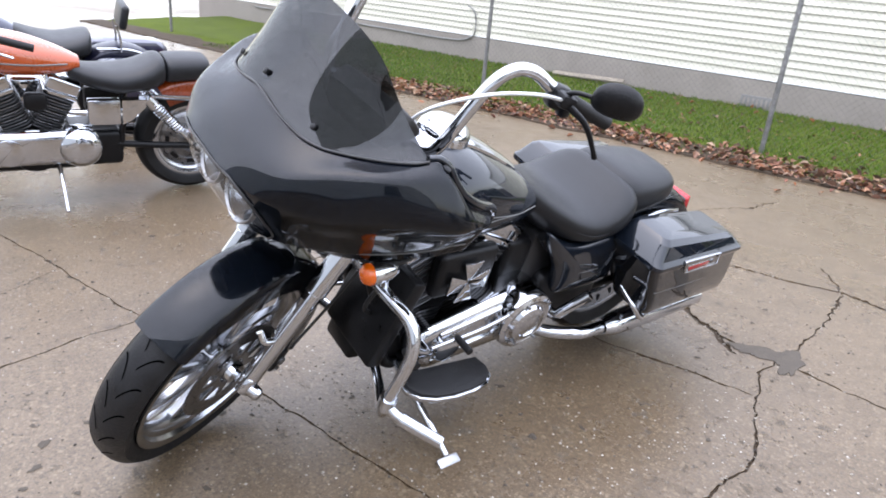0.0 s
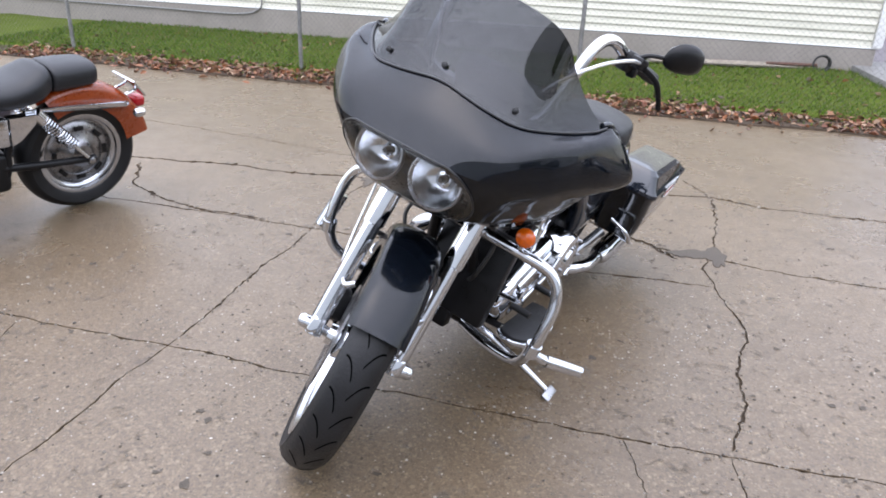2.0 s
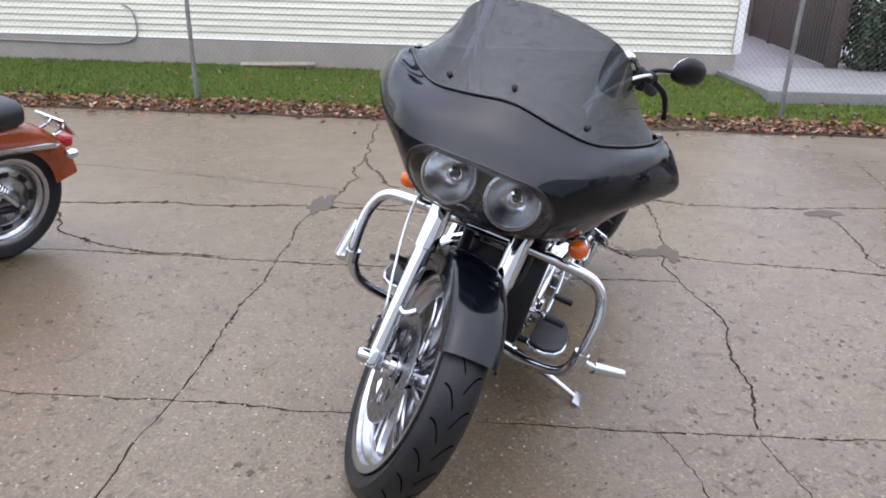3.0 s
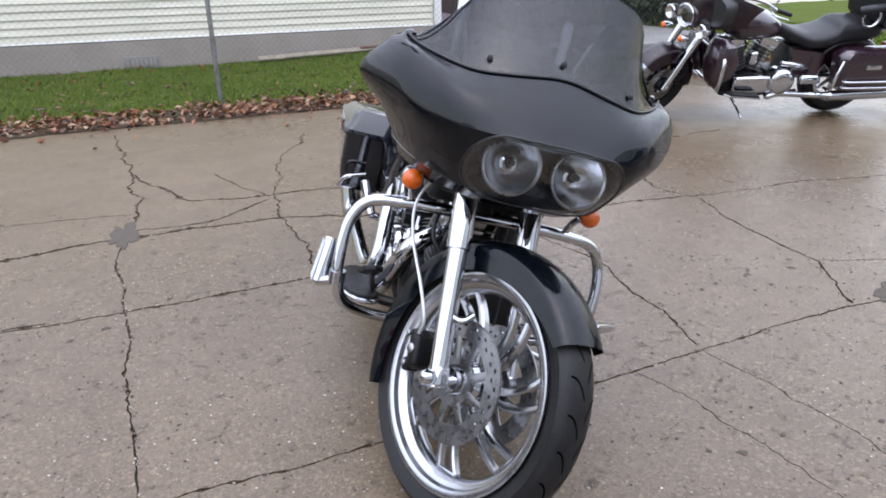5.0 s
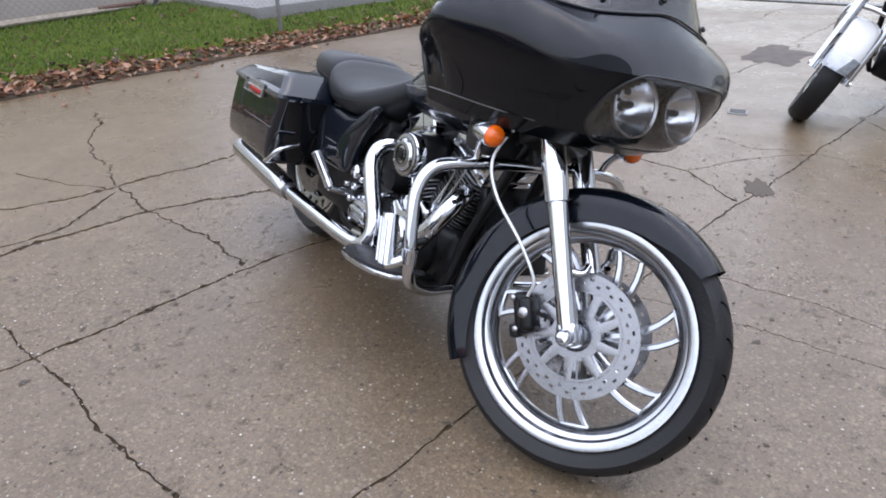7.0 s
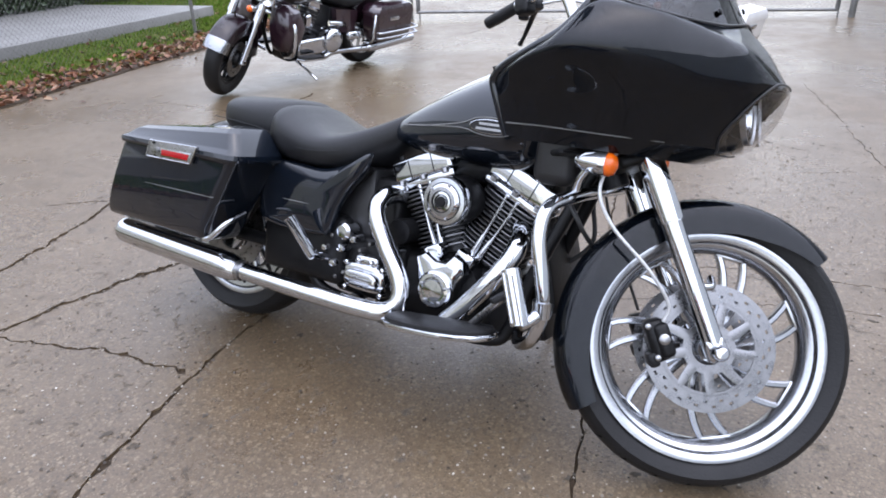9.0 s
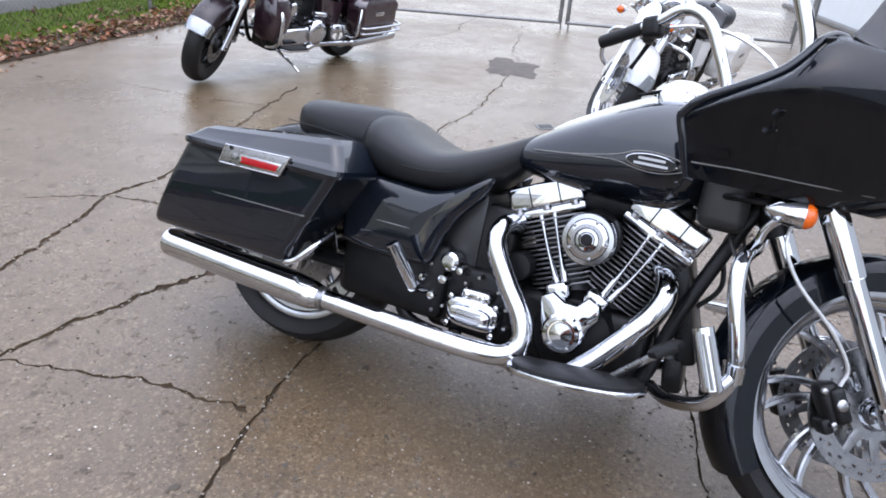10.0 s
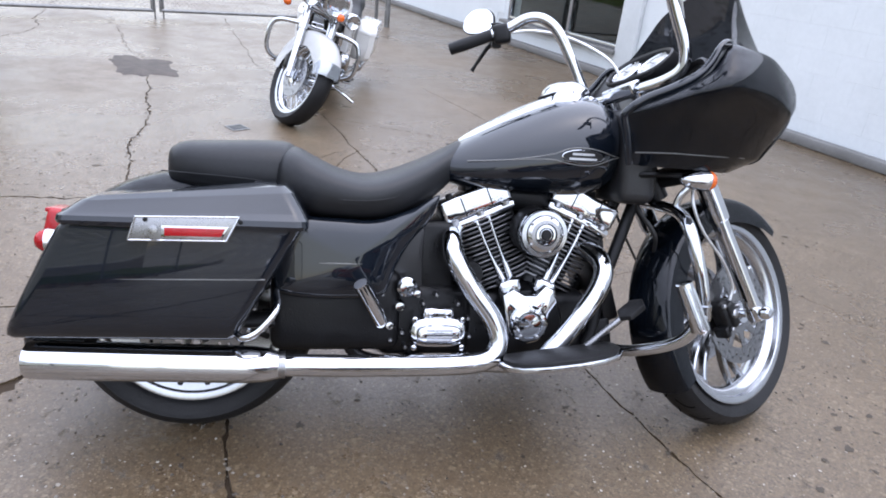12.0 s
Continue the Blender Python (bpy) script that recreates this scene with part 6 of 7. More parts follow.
    for a in np.arange(5) * 2 * math.pi / 5:
        part("cover_screw", lathe([(0.004, 0.24), (0.004, 0.247), (0.002, 0.248)], 8, (0.868 + 0.0475 * math.cos(a), 0.024, 0.580 + 0.0475 * math.sin(a)), "-Y"), STEEL, cov)
    o = [(-.066, .010), (-.075, .060), (-.045, .078), (-.012, .060), (.020, .060), (.045, .088), (.075, .075), (.082, .040), (.062, .010), (.052, -.035), (.025, -.062), (-.030, -.064), (-.058, -.040)]
    cam = part("cam_cover", plate(o, 0.045, at(0.852, -0.150, 0.346, 90, 0, 0), 0.010), CHROME, root, "chrome cam cover")
    part("timer_cover", lathe([(0.053, 0.17), (0.053, 0.182), (0.047, 0.188), (0.037, 0.189), (0.035, 0.185), (0.031, 0.185), (0.029, 0.190), (0.001, 0.192)], 36, (0.853, 0, 0.328), "-Y"), CHROME, cam)
    for a in np.arange(5) * 2 * math.pi / 5 + 0.3:
        part("screw", lathe([(0.005, 0.172), (0.005, 0.192), (0.002, 0.193)], 8, (0.853 + 0.0395 * math.cos(a), 0, 0.328 + 0.0395 * math.sin(a)), "-Y"), STEEL, cam)
    for sgn in (-1, 1):
        part("lifter_block", box(0.062, 0.05, 0.045, at(0.858 + sgn * 0.050, -0.115, 0.420, 0, sgn * 22, 0), 0.012, 3), CHROME, root)
    ov = [(math.copysign(abs(math.cos(a)) ** 0.55, math.cos(a)), math.copysign(abs(math.sin(a)) ** 0.7, math.sin(a))) for a in np.arange(36) * 2 * math.pi / 36]
    gc = part("gearbox_cover", join(plate([(0.076 * x, 0.042 * y) for x, y in ov], 0.06, at(0.605, -0.145, 0.302, 90, 0, 0), 0.012), plate([(0.060 * x, 0.026 * y) for x, y in ov], 0.03, at(0.605, -0.178, 0.300, 90, 0, 0), 0.008), box(0.085, 0.045, 0.034, at(0.605, -0.145, 0.350), 0.010, 3)), CHROME, root, "chrome gearbox end cover")
    for k in range(4):
        part("rib", box(0.070, 0.006, 0.004, at(0.605, -0.1935, 0.286 + k * 0.009), 0.0015), STEEL, gc)
    for x, z in ((0.540, 0.338), (0.670, 0.338), (0.540, 0.262), (0.670, 0.262), (0.582, 0.352), (0.628, 0.352)):
        part("bolt", lathe([(0.008, 0.15), (0.008, 0.178), (0.004, 0.181)], 10, (x, 0, z), "-Y"), CHROME, gc)
    part("oil_filler", lathe([(0.022, 0.12), (0.022, 0.150), (0.026, 0.156), (0.026, 0.172), (0.018, 0.18), (0.001, 0.181)], 24, (0.515, 0, 0.425), "-Y"), CHROME, root)
    for x, z, r in ((0.50, 0.37, 0.016), (0.545, 0.405, 0.013), (0.475, 0.318, 0.014), (0.70, 0.40, 0.010), (0.44, 0.36, 0.012)):
        part("chrome_plug", lathe([(r, 0.12), (r, 0.158), (r * 0.7, 0.165), (0.001, 0.166)], 16, (x, 0, z), "-Y"), CHROME, root)
    for x, z in ((0.66, 0.375), (0.51, 0.295), (0.52, 0.255), (0.695, 0.285), (0.69, 0.335), (0.565, 0.375), (0.48, 0.275), (0.455, 0.40), (0.60, 0.40)):
        part("case_bolt", lathe([(0.0065, 0.12), (0.0065, 0.150), (0.004, 0.153)], 8, (x, 0, z), "-Y"), STEEL, root)
    part("starter", lathe([(0.036, -0.11), (0.038, -0.10), (0.038, 0.05), (0.03, 0.06)], 26, (0.69, -0.03, 0.455), "Y"), BLACK_METAL, root)
    part("battery_box", box(0.19, 0.20, 0.24, at(0.565, 0, 0.475), 0.02, 3), BLACK_METAL, root)
    # passenger peg, right and left
    for sgn in (-1, 1):
        pg = part("passenger_peg", tube([(0.445, sgn * 0.222, 0.345), (0.415, sgn * 0.246, 0.400), (0.385, sgn * 0.268, 0.452)], 0.0185, 14, 6), CHROME, root, "folded chrome passenger peg")
        for k in (-1, 0, 1):
            part("rubber_strip", tube([(0.437 + k * 0.008, sgn * 0.242, 0.364 + k * 0.006), (0.393 + k * 0.008, sgn * 0.283, 0.446 + k * 0.006)], 0.0026, 6, 2), RUBBER, pg)
        part("peg_mount", tube([(0.450, sgn * 0.14, 0.325), (0.443, sgn * 0.224, 0.343)], 0.014, 12, 3), CHROME, root)
    # --- exhaust
    ex = part("exhaust", tube([(0.655, -0.085, 0.560), (0.634, -0.150, 0.548), (0.640, -0.185, 0.500), (0.690, -0.195, 0.420), (0.745, -0.200, 0.345), (0.762, -0.208, 0.285), (0.732, -0.222, 0.244), (0.64, -0.236, 0.234), (0.40, -0.252, 0.238), (0.185, -0.264, 0.246)], 0.0275, 22, 90), CHROME, root, "chrome exhaust with rear pipe and slip-on muffler")
    part("muffler", tube([(0.205, -0.263, 0.246), (0.185, -0.264, 0.246), (0.16, -0.265, 0.247), (0.10, -0.267, 0.250), (-0.1, -0.270, 0.257), (-0.325, -0.272, 0.266), (-0.352, -0.272, 0.267)], [0.030, 0.036, 0.042, 0.0455, 0.0455, 0.0455, 0.044], 26, 40), CHROME, ex)
    part("muffler_bore", tube([(-0.350, -0.272, 0.267), (-0.355, -0.272, 0.267)], 0.037, 22, 2), BLACK_METAL, ex)
    part("muffler", tube([(0.205, 0.263, 0.246), (0.16, 0.265, 0.247), (0.10, 0.267, 0.250), (-0.1, 0.270, 0.257), (-0.352, 0.272, 0.267)], [0.030, 0.042, 0.0455, 0.0455, 0.044], 26, 40), CHROME, ex)
    part("link_pipe", tube([(0.21, 0.263, 0.246), (0.32, 0.25, 0.24), (0.42, 0.16, 0.21), (0.50, 0.02, 0.20), (0.56, -0.15, 0.215)], 0.024, 16, 30), CHROME, ex)
    part("front_pipe", tube([(0.985, -0.02, 0.545), (1.045, -0.09, 0.525), (1.068, -0.150, 0.488), (1.048, -0.178, 0.430), (0.992, -0.190, 0.350), (0.930, -0.195, 0.275), (0.880, -0.20, 0.232), (0.80, -0.185, 0.222), (0.66, -0.17, 0.222)], 0.0275, 20, 60), CHROME, ex)
    part("clamp", tube([(0.210, -0.263, 0.246), (0.188, -0.264, 0.246)], 0.0335, 20, 2), STEEL, ex)
    # --- left side: primary drive, shifter, cross, stand
    def capsule(r0, r1, x0, z0, x1, z1, n=22):
        d = math.atan2(z1 - z0, x1 - x0)
        a = [(x0 + r0 * math.cos(t), z0 + r0 * math.sin(t)) for t in np.linspace(d + math.pi / 2, d + 3 * math.pi / 2, n)]
        b = [(x1 + r1 * math.cos(t), z1 + r1 * math.sin(t)) for t in np.linspace(d - math.pi / 2, d + math.pi / 2, n)]
        return a + b
    pr = [[(x, y, z) for x, z in capsule(0.108 * k, 0.090 * k, 0.60, 0.365, 0.925, 0.315)] for k, y in ((1.0, 0.10), (1.0, 0.160), (0.97, 0.176), (0.86, 0.186), (0.60, 0.190))]
    prim = part("primary_cover", loft(pr), CHROME, root, "long chrome primary cover")
    part("derby_cover", lathe([(0.108, 0.15), (0.110, 0.225), (0.105, 0.240), (0.090, 0.248), (0.082, 0.243), (0.072, 0.244), (0.064, 0.255), (0.046, 0.260), (0.043, 0.255), (0.001, 0.261)], 40, (0.615, -0.008, 0.370), "Y"), CHROME, prim, "round chrome derby cover")
    part("primary_rib", join(tube([(0.69, 0.188, 0.42), (0.80, 0.190, 0.400), (0.93, 0.187, 0.37)], 0.012, 10), tube([(0.70, 0.188, 0.31), (0.80, 0.190, 0.300), (0.94, 0.187, 0.27)], 0.010, 10)), CHROME, prim)
    part("inspection_cover", lathe([(0.045, 0.19), (0.046, 0.210), (0.038, 0.216), (0.001, 0.218)], 30, (0.90, 0, 0.32), "Y"), CHROME, prim)
    for a in np.arange(6) * 2 * math.pi / 6:
        part("bolt", lathe([(0.006, 0.19), (0.006, 0.250), (0.002, 0.252)], 8, (0.60 + 0.087 * math.cos(a), 0, 0.372 + 0.087 * math.sin(a)), "Y"), STEEL, prim)
    part("shift_rod", tube([(0.62, 0.215, 0.43), (0.80, 0.235, 0.405), (1.00, 0.235, 0.385)], 0.007, 10), CHROME, root)
    part("shift_lever", tube([(1.00, 0.14, 0.36), (1.00, 0.225, 0.365), (1.06, 0.235, 0.395), (1.10, 0.245, 0.41)], 0.009, 10), CHROME, root)
    for x, z in ((1.10, 0.412), (0.91, 0.40)):
        part("shift_peg", tube([(x, 0.235, z), (x, 0.300, z)], 0.011, 12, 3), RUBBER, root)
    part("coil_cover", box(0.22, 0.05, 0.16, at(0.865, 0.125, 0.562, 0, 0, 0), 0.02, 3), BLACK_METAL, root)
    part("cross_emblem", plate(maltese(0.080), 0.008, at(0.868, 0.165, 0.545, -90, 0, 0), 0.0015), CHROME, root, "chrome flared cross cover")
    st = part("side_stand", tube([(1.005, 0.115, 0.215), (1.003, 0.22, 0.192), (1.000, 0.36, 0.150), (0.998, 0.425, 0.128)], [0.015, 0.013, 0.011, 0.010], 12, 14), CHROME, root, "chrome side stand, folded out")
    part("stand_foot", moved(box(0.075, 0.030, 0.010, None, 0.004), at(0.998, 0.440, 0.121, -16, 0, 0)), STEEL, st)
    # --- floorboards, guard, pegs, pedal
    for sgn in (-1, 1):
        o = [(-0.160, 0.055), (-0.172, 0.01), (-0.160, -0.030), (-0.125, -0.055), (-0.06, -0.070), (0.02, -0.074), (0.09, -0.066), (0.140, -0.045), (0.165, -0.010), (0.165, 0.030), (0.145, 0.055)]
        o = [(x, y * -sgn) for x, y in o]
        fb = part("floorboard", plate(o, 0.016, at(0.925, sgn * 0.268, 0.258, 0, -7, 0), 0.004), CHROME, root, "chrome-edged floorboard")
        part("rubber_pad", plate([(x * 0.94, y * 0.90) for x, y in o], 0.012, at(0.925, sgn * 0.268, 0.270, 0, -7, 0), 0.004), RUBBER, fb, "black ribbed rubber pad")
        part("floorboard_bracket", tube([(0.99, sgn * 0.10, 0.235), (0.98, sgn * 0.25, 0.243)], 0.012, 10, 3), BLACK_METAL, root)
        guard = tube([(1.235, sgn * 0.0, 0.662), (1.235, sgn * 0.10, 0.662), (1.225, sgn * 0.235, 0.655), (1.205, sgn * 0.330, 0.632), (1.210, sgn * 0.372, 0.570), (1.235, sgn * 0.380, 0.48), (1.245, sgn * 0.372, 0.405), (1.215, sgn * 0.335, 0.325), (1.140, sgn * 0.22, 0.265), (1.085, sgn * 0.10, 0.245)], 0.0165, 16, 80)
        g = part("engine_guard", guard, CHROME, root, "chrome tube engine guard")
        part("guard_clamp", tube([(1.243, sgn * 0.376, 0.432), (1.245, sgn * 0.374, 0.395)], 0.023, 16, 2), CHROME, g)
        part("signal_bracket", tube([(1.225, sgn * 0.225, 0.662), (1.235, sgn * 0.235, 0.70), (1.262, sgn * 0.250, 0.735)], 0.010, 12), CHROME, g)
        spin_signal(root, sgn, 1.275, 0.250, 0.742)
    hp = part("highway_peg", tube([(1.168, -0.403, 0.492), (1.216, -0.420, 0.378)], 0.0215, 18, 3), CHROME, root, "chrome highway peg, folded up")
    part("peg_arm", tube([(1.216, -0.420, 0.378), (1.232, -0.400, 0.390), (1.245, -0.376, 0.410)], 0.014, 12, 8), CHROME, hp)
    for k in range(3):
        part("rubber_strip", tube([(1.160 + k * 0.012, -0.4240 + k * 0.001, 0.484), (1.204 + k * 0.012, -0.440 + k * 0.001, 0.384)], 0.004, 6, 2), POLISHED, hp)
    hp = part("highway_peg", tube([(1.225, 0.420, 0.390), (1.156, 0.512, 0.371)], [0.019, 0.018, 0.016], 18, 3), CHROME, root, "chrome highway peg, folded out")
    part("peg_arm", tube([(1.225, 0.420, 0.390), (1.238, 0.398, 0.398), (1.245, 0.376, 0.410)], 0.015, 12, 8), CHROME, hp)
    part("brake_pedal", tube([(0.985, -0.135, 0.245), (0.99, -0.215, 0.262), (1.045, -0.245, 0.325), (1.098, -0.262, 0.380)], [0.011, 0.011, 0.009, 0.010], 10, 20), STEEL, root)
    part("pedal_pad", moved(plate([(-.042, 0), (-.025, .030), (.025, .030), (.042, 0), (.025, -.030), (-.025, -.030)], 0.016, None, 0.004), at(1.105, -0.268, 0.392, 0, -35, 12)), RUBBER, root)
    # hoses and wiring about the steering head
    part("wiring", join(tube([(1.21, -0.06, 0.74), (1.17, -0.12, 0.66), (1.22, -0.14, 0.58), (1.25, -0.09, 0.52)], 0.006, 8, 24), tube([(1.22, 0.05, 0.72), (1.16, 0.13, 0.62), (1.18, 0.12, 0.50), (1.12, 0.08, 0.42)], 0.007, 8, 24)), HOSE, root)
    return root


black_bagger()


# ---- the other motorcycles ----
MAROON = material("dark_maroon_paint", (0.017, 0.006, 0.011), 0.3, 0.0, 1.0, vary=0.25, scale=14, rough_vary=0.05)
ORANGE = material("burnt_orange_paint", (0.34, 0.055, 0.008), 0.28, 0.0, 1.0, vary=0.12, scale=9, rough_vary=0.05)
WHITE = material("white_paint", (0.78, 0.78, 0.76), 0.25, 0.0, 1.0, vary=0.04, scale=8)


def v_rest(root, S, C0, rake, bar, grips=True):
    """Bars of a parked machine, turned with the fork; bar: the left half, straight ahead."""
    half = tube(bar, 0.014, 12, 40)
    h = part("handlebar", moved(join(half, mirrored(half)), S), CHROME, root)
    g = tube([bar[-2], bar[-1]], 0.018, 14, 4)
    for k, mesh in enumerate((g, mirrored(g))):
        part("grip", moved(mesh, S), RUBBER, h)
    x, y, z = bar[-2]
    lever = tube([(x + 0.05, y - 0.02, z), (x + 0.06, y + 0.06, z - 0.01), (x + 0.0, y + 0.13, z - 0.02)], 0.006, 8, 10)
    stem = tube([(x + 0.02, y - 0.02, z), (x + 0.05, y + 0.02, z + 0.10), (x + 0.06, y + 0.04, z + 0.15)], 0.006, 8, 10)
    o = [(0.034 * math.cos(a), 0.052 * math.sin(a)) for a in np.arange(24) * 2 * math.pi / 24]
    head = moved(loft([[(p * k, q * k, hh) for p, q in o] for k, hh in ((0.2, 0.02), (0.8, 0.014), (1, 0.0), (0.97, -0.006))]), at(x + 0.06, y + 0.05, z + 0.175, 0, 80, 0))
    for f in (lambda q: q, mirrored):
        part("lever", moved(f(lever), S), CHROME, h)
        part("mirror", moved(f(join(stem, head)), S), CHROME, h)


def lower_half(root, S, C0, rake, wheel, R, width, r, paint, slim=False):
    """Front wheel, fork legs and fender of a parked machine."""
    m = S @ Matrix.Translation(C0)
    if wheel == "wire":
        w = wire_wheel(root, m, "front_wheel", R, width, r)
    else:
        w = cast_wheel(root, m, "front_wheel", R, width, r, 10, BLACK_METAL if wheel == "dark" else POLISHED)
    for side in (-1, 1):
        part("brake_disc", moved(brake_disc(0.075, 0.145, side * 0.062, seg=48), m), STEEL, w)
    s = Vector((-math.sin(radians(rake)), 0, math.cos(radians(rake))))
    up = lambda d, y, dx=0.0: tuple(S @ (C0 + s * d + Vector((dx, y, 0))))
    for y in (-0.112, 0.112):
        leg = part("fork_leg", tube([up(-0.02, y), up(0.34, y)], 0.026, 16, 3), CHROME, root)
        part("fork_cover", tube([up(0.335, y), up(0.62, y)], 0.033, 16, 3), CHROME, leg)
        part("axle_cap", tube([up(0, y * 0.9), up(0, y * 1.28)], 0.018, 12, 2), CHROME, leg)
        part("caliper", moved(box(0.10, 0.05, 0.06, None, 0.014, 2), Matrix.Translation(up(0.06, y * 0.8, -0.11)) @ S.to_3x3().to_4x4() @ pose(0, 0, 0, 0, 60, 0)), BLACK_METAL, root)
    part("fork_clamp", moved(box(0.09, 0.27, 0.04, None, 0.012, 2), Matrix.Translation(up(0.50, 0, -0.03)) @ S.to_3x3().to_4x4() @ pose(0, 0, 0, 0, -rake, 0)), CHROME, root)
    ang = (52, 168) if slim else (30, 190)
    f = part("front_fender", moved(fender(0, 0, R + 0.022, ang[0], ang[1], 0.075 if slim else 0.088, 0.03 if slim else 0.085, 30, 15, 0.004, [0.5, 1, 1, 1, 1, 0.8]), m), paint, root)
    return up, f, m


def road_tourer(M, label, paint, wheel, full, turn_=24.0, solo=False):
    """A dresser with hard bags; full: with fork fairing, top box and lower fairings; solo: a single seat."""
    root = base_of("motorcycle", M, label, "motorcycle", "motorcycles in the lot")
    rake = 27.0
    S = steering(1.55, 0.32, rake, turn_)
    C0 = Vector((1.615, 0, 0.325))
    up, ff, fm = lower_half(root, S, C0, rake, wheel, 0.318 if full else 0.335, 0.13, 0.212 if full else 0.258, paint)
    part("fender_trim", moved(fender(0, 0, 0.346 if full else 0.363, 27, 44, 0.093, 0.05, 8, 13, 0.006), fm), CHROME, ff, "chrome fender tip")
    rear = cast_wheel(root, at(0, 0, 0.322), "rear_wheel", 0.318, 0.15, 0.212, 9, POLISHED)
    part("rear_fender", fender(0, 0.322, 0.37, 35, 190, 0.11, 0.12, 24, 15, 0.004), paint, root)
    v_twin(root, 0.87, 0.42)
    for sg in (-1, 1):
        part("cam_cover" if sg < 0 else "primary_cover", join(box(0.20 if sg < 0 else 0.40, 0.06, 0.15, at(0.86 if sg < 0 else 0.80, sg * 0.165, 0.325), 0.03, 3), lathe([(0.075, 0.16), (0.076, 0.215), (0.06, 0.228), (0.001, 0.23)], 30, (0.87 if sg < 0 else 0.63, 0, 0.34), "-Y" if sg < 0 else "Y")), CHROME, root)
        part("frame_tube", tube([(1.28, sg * 0.03, 0.85), (1.20, sg * 0.07, 0.60), (1.10, sg * 0.09, 0.28), (0.95, sg * 0.11, 0.22), (0.40, sg * 0.12, 0.24)], 0.017, 10, 30), BLACK_METAL, root)
        if sg > 0 and full:
            part("derby_cover", lathe([(0.108, 0.10), (0.110, 0.205), (0.102, 0.222), (0.080, 0.236), (0.050, 0.244), (0.001, 0.247)], 34, (0.60, 0, 0.355), "Y"), CHROME, root, "domed round chrome cover")
            part("passenger_board", box(0.17, 0.06, 0.075, at(0.40, 0.265, 0.395, 20, 0, 0), 0.022, 3), CHROME, root, "folded chrome passenger board")
            part("horn_bracket", tube([(0.62, 0.16, 0.50), (0.52, 0.18, 0.49), (0.44, 0.17, 0.47)], 0.024, 12, 8), CHROME, root)
        g = part("engine_guard", tube([(1.22, 0, 0.63), (1.22, sg * 0.15, 0.635), (1.20, sg * 0.31, 0.60), (1.21, sg * 0.345, 0.48), (1.20, sg * 0.31, 0.35), (1.10, sg * 0.12, 0.26)], 0.0165, 14, 50), CHROME, root)
        spin_signal(root, sg, 1.52 if full else 1.50, 0.19, 0.735 if full else 0.80)
        part("muffler", tube([(0.38, sg * 0.22, 0.245), (0.20, sg * 0.255, 0.245), (0.12, sg * 0.26, 0.245), (-0.42, sg * 0.265, 0.26), (-0.46, sg * 0.265, 0.262)], [0.026, 0.03, 0.044, 0.044, 0.042], 20, 24), CHROME, root)
        part("header_pipe", tube([(0.70 if sg < 0 else 0.62, sg * 0.10, 0.50 if sg < 0 else 0.25), (0.68, sg * 0.18, 0.40 if sg < 0 else 0.22), (0.60, sg * 0.20, 0.25), (0.38, sg * 0.22, 0.245)], 0.025, 16, 20), CHROME, root)
        o = [(-0.16, -0.05), (0.12, -0.05), (0.16, 0.0), (0.12, 0.05), (-0.14, 0.05)]
        fb = part("floorboard", plate(o, 0.016, at(0.95, sg * 0.27, 0.27, 0, -5, 0), 0.004), CHROME, root)
        part("rubber_pad", plate([(x * 0.93, y * 0.88) for x, y in o], 0.012, at(0.95, sg * 0.27, 0.284, 0, -5, 0), 0.003), RUBBER, fb)
        # hard bag with lid, latch and rails
        rings = []
        for z, x0, x1, yo in ((0.30, -0.34, 0.14, 0.315), (0.34, -0.37, 0.18, 0.345), (0.44, -0.38, 0.20, 0.355), (0.545, -0.38, 0.215, 0.352)):
            rings.append([(x, sg * y, z) for x, y in ((x0 + 0.03, 0.17), (x1 - 0.03, 0.17), (x1, 0.20), (x1, yo - 0.04), (x1 - 0.05, yo), (x0 + 0.05, yo), (x0, yo - 0.04), (x0, 0.20))])
        bag = part("saddlebag", loft(rings), paint, root, "hard saddlebag")
        lid = [[(x * k + (1 - k) * -0.08, sg * (0.26 + (y - 0.26) * k), z) for x, y in ((-0.35, 0.165), (0.19, 0.165), (0.222, 0.20), (0.222, 0.315), (0.17, 0.358), (-0.335, 0.358), (-0.387, 0.315), (-0.387, 0.20))] for k, z in ((1, 0.548), (1.01, 0.565), (0.97, 0.60), (0.82, 0.635), (0.5, 0.648))]
        part("lid", loft(lid), paint, bag)
        part("latch", box(0.13, 0.012, 0.034, at(-0.06, sg * 0.358, 0.515), 0.004), CHROME, bag)
        if full:
            for z in (0.40, 0.35):
                part("bag_rail", tube([(0.16, sg * 0.34, z), (0.10, sg * 0.375, z), (-0.35, sg * 0.378, z), (-0.43, sg * 0.34, z), (-0.44, sg * 0.18, z)], 0.010, 10, 30), CHROME, root)
            part("bag_guard", tube([(0.22, sg * 0.22, 0.30), (0.255, sg * 0.36, 0.34), (0.245, sg * 0.37, 0.47), (0.20, sg * 0.34, 0.565)], 0.012, 10, 20), CHROME, root)
            rings = []
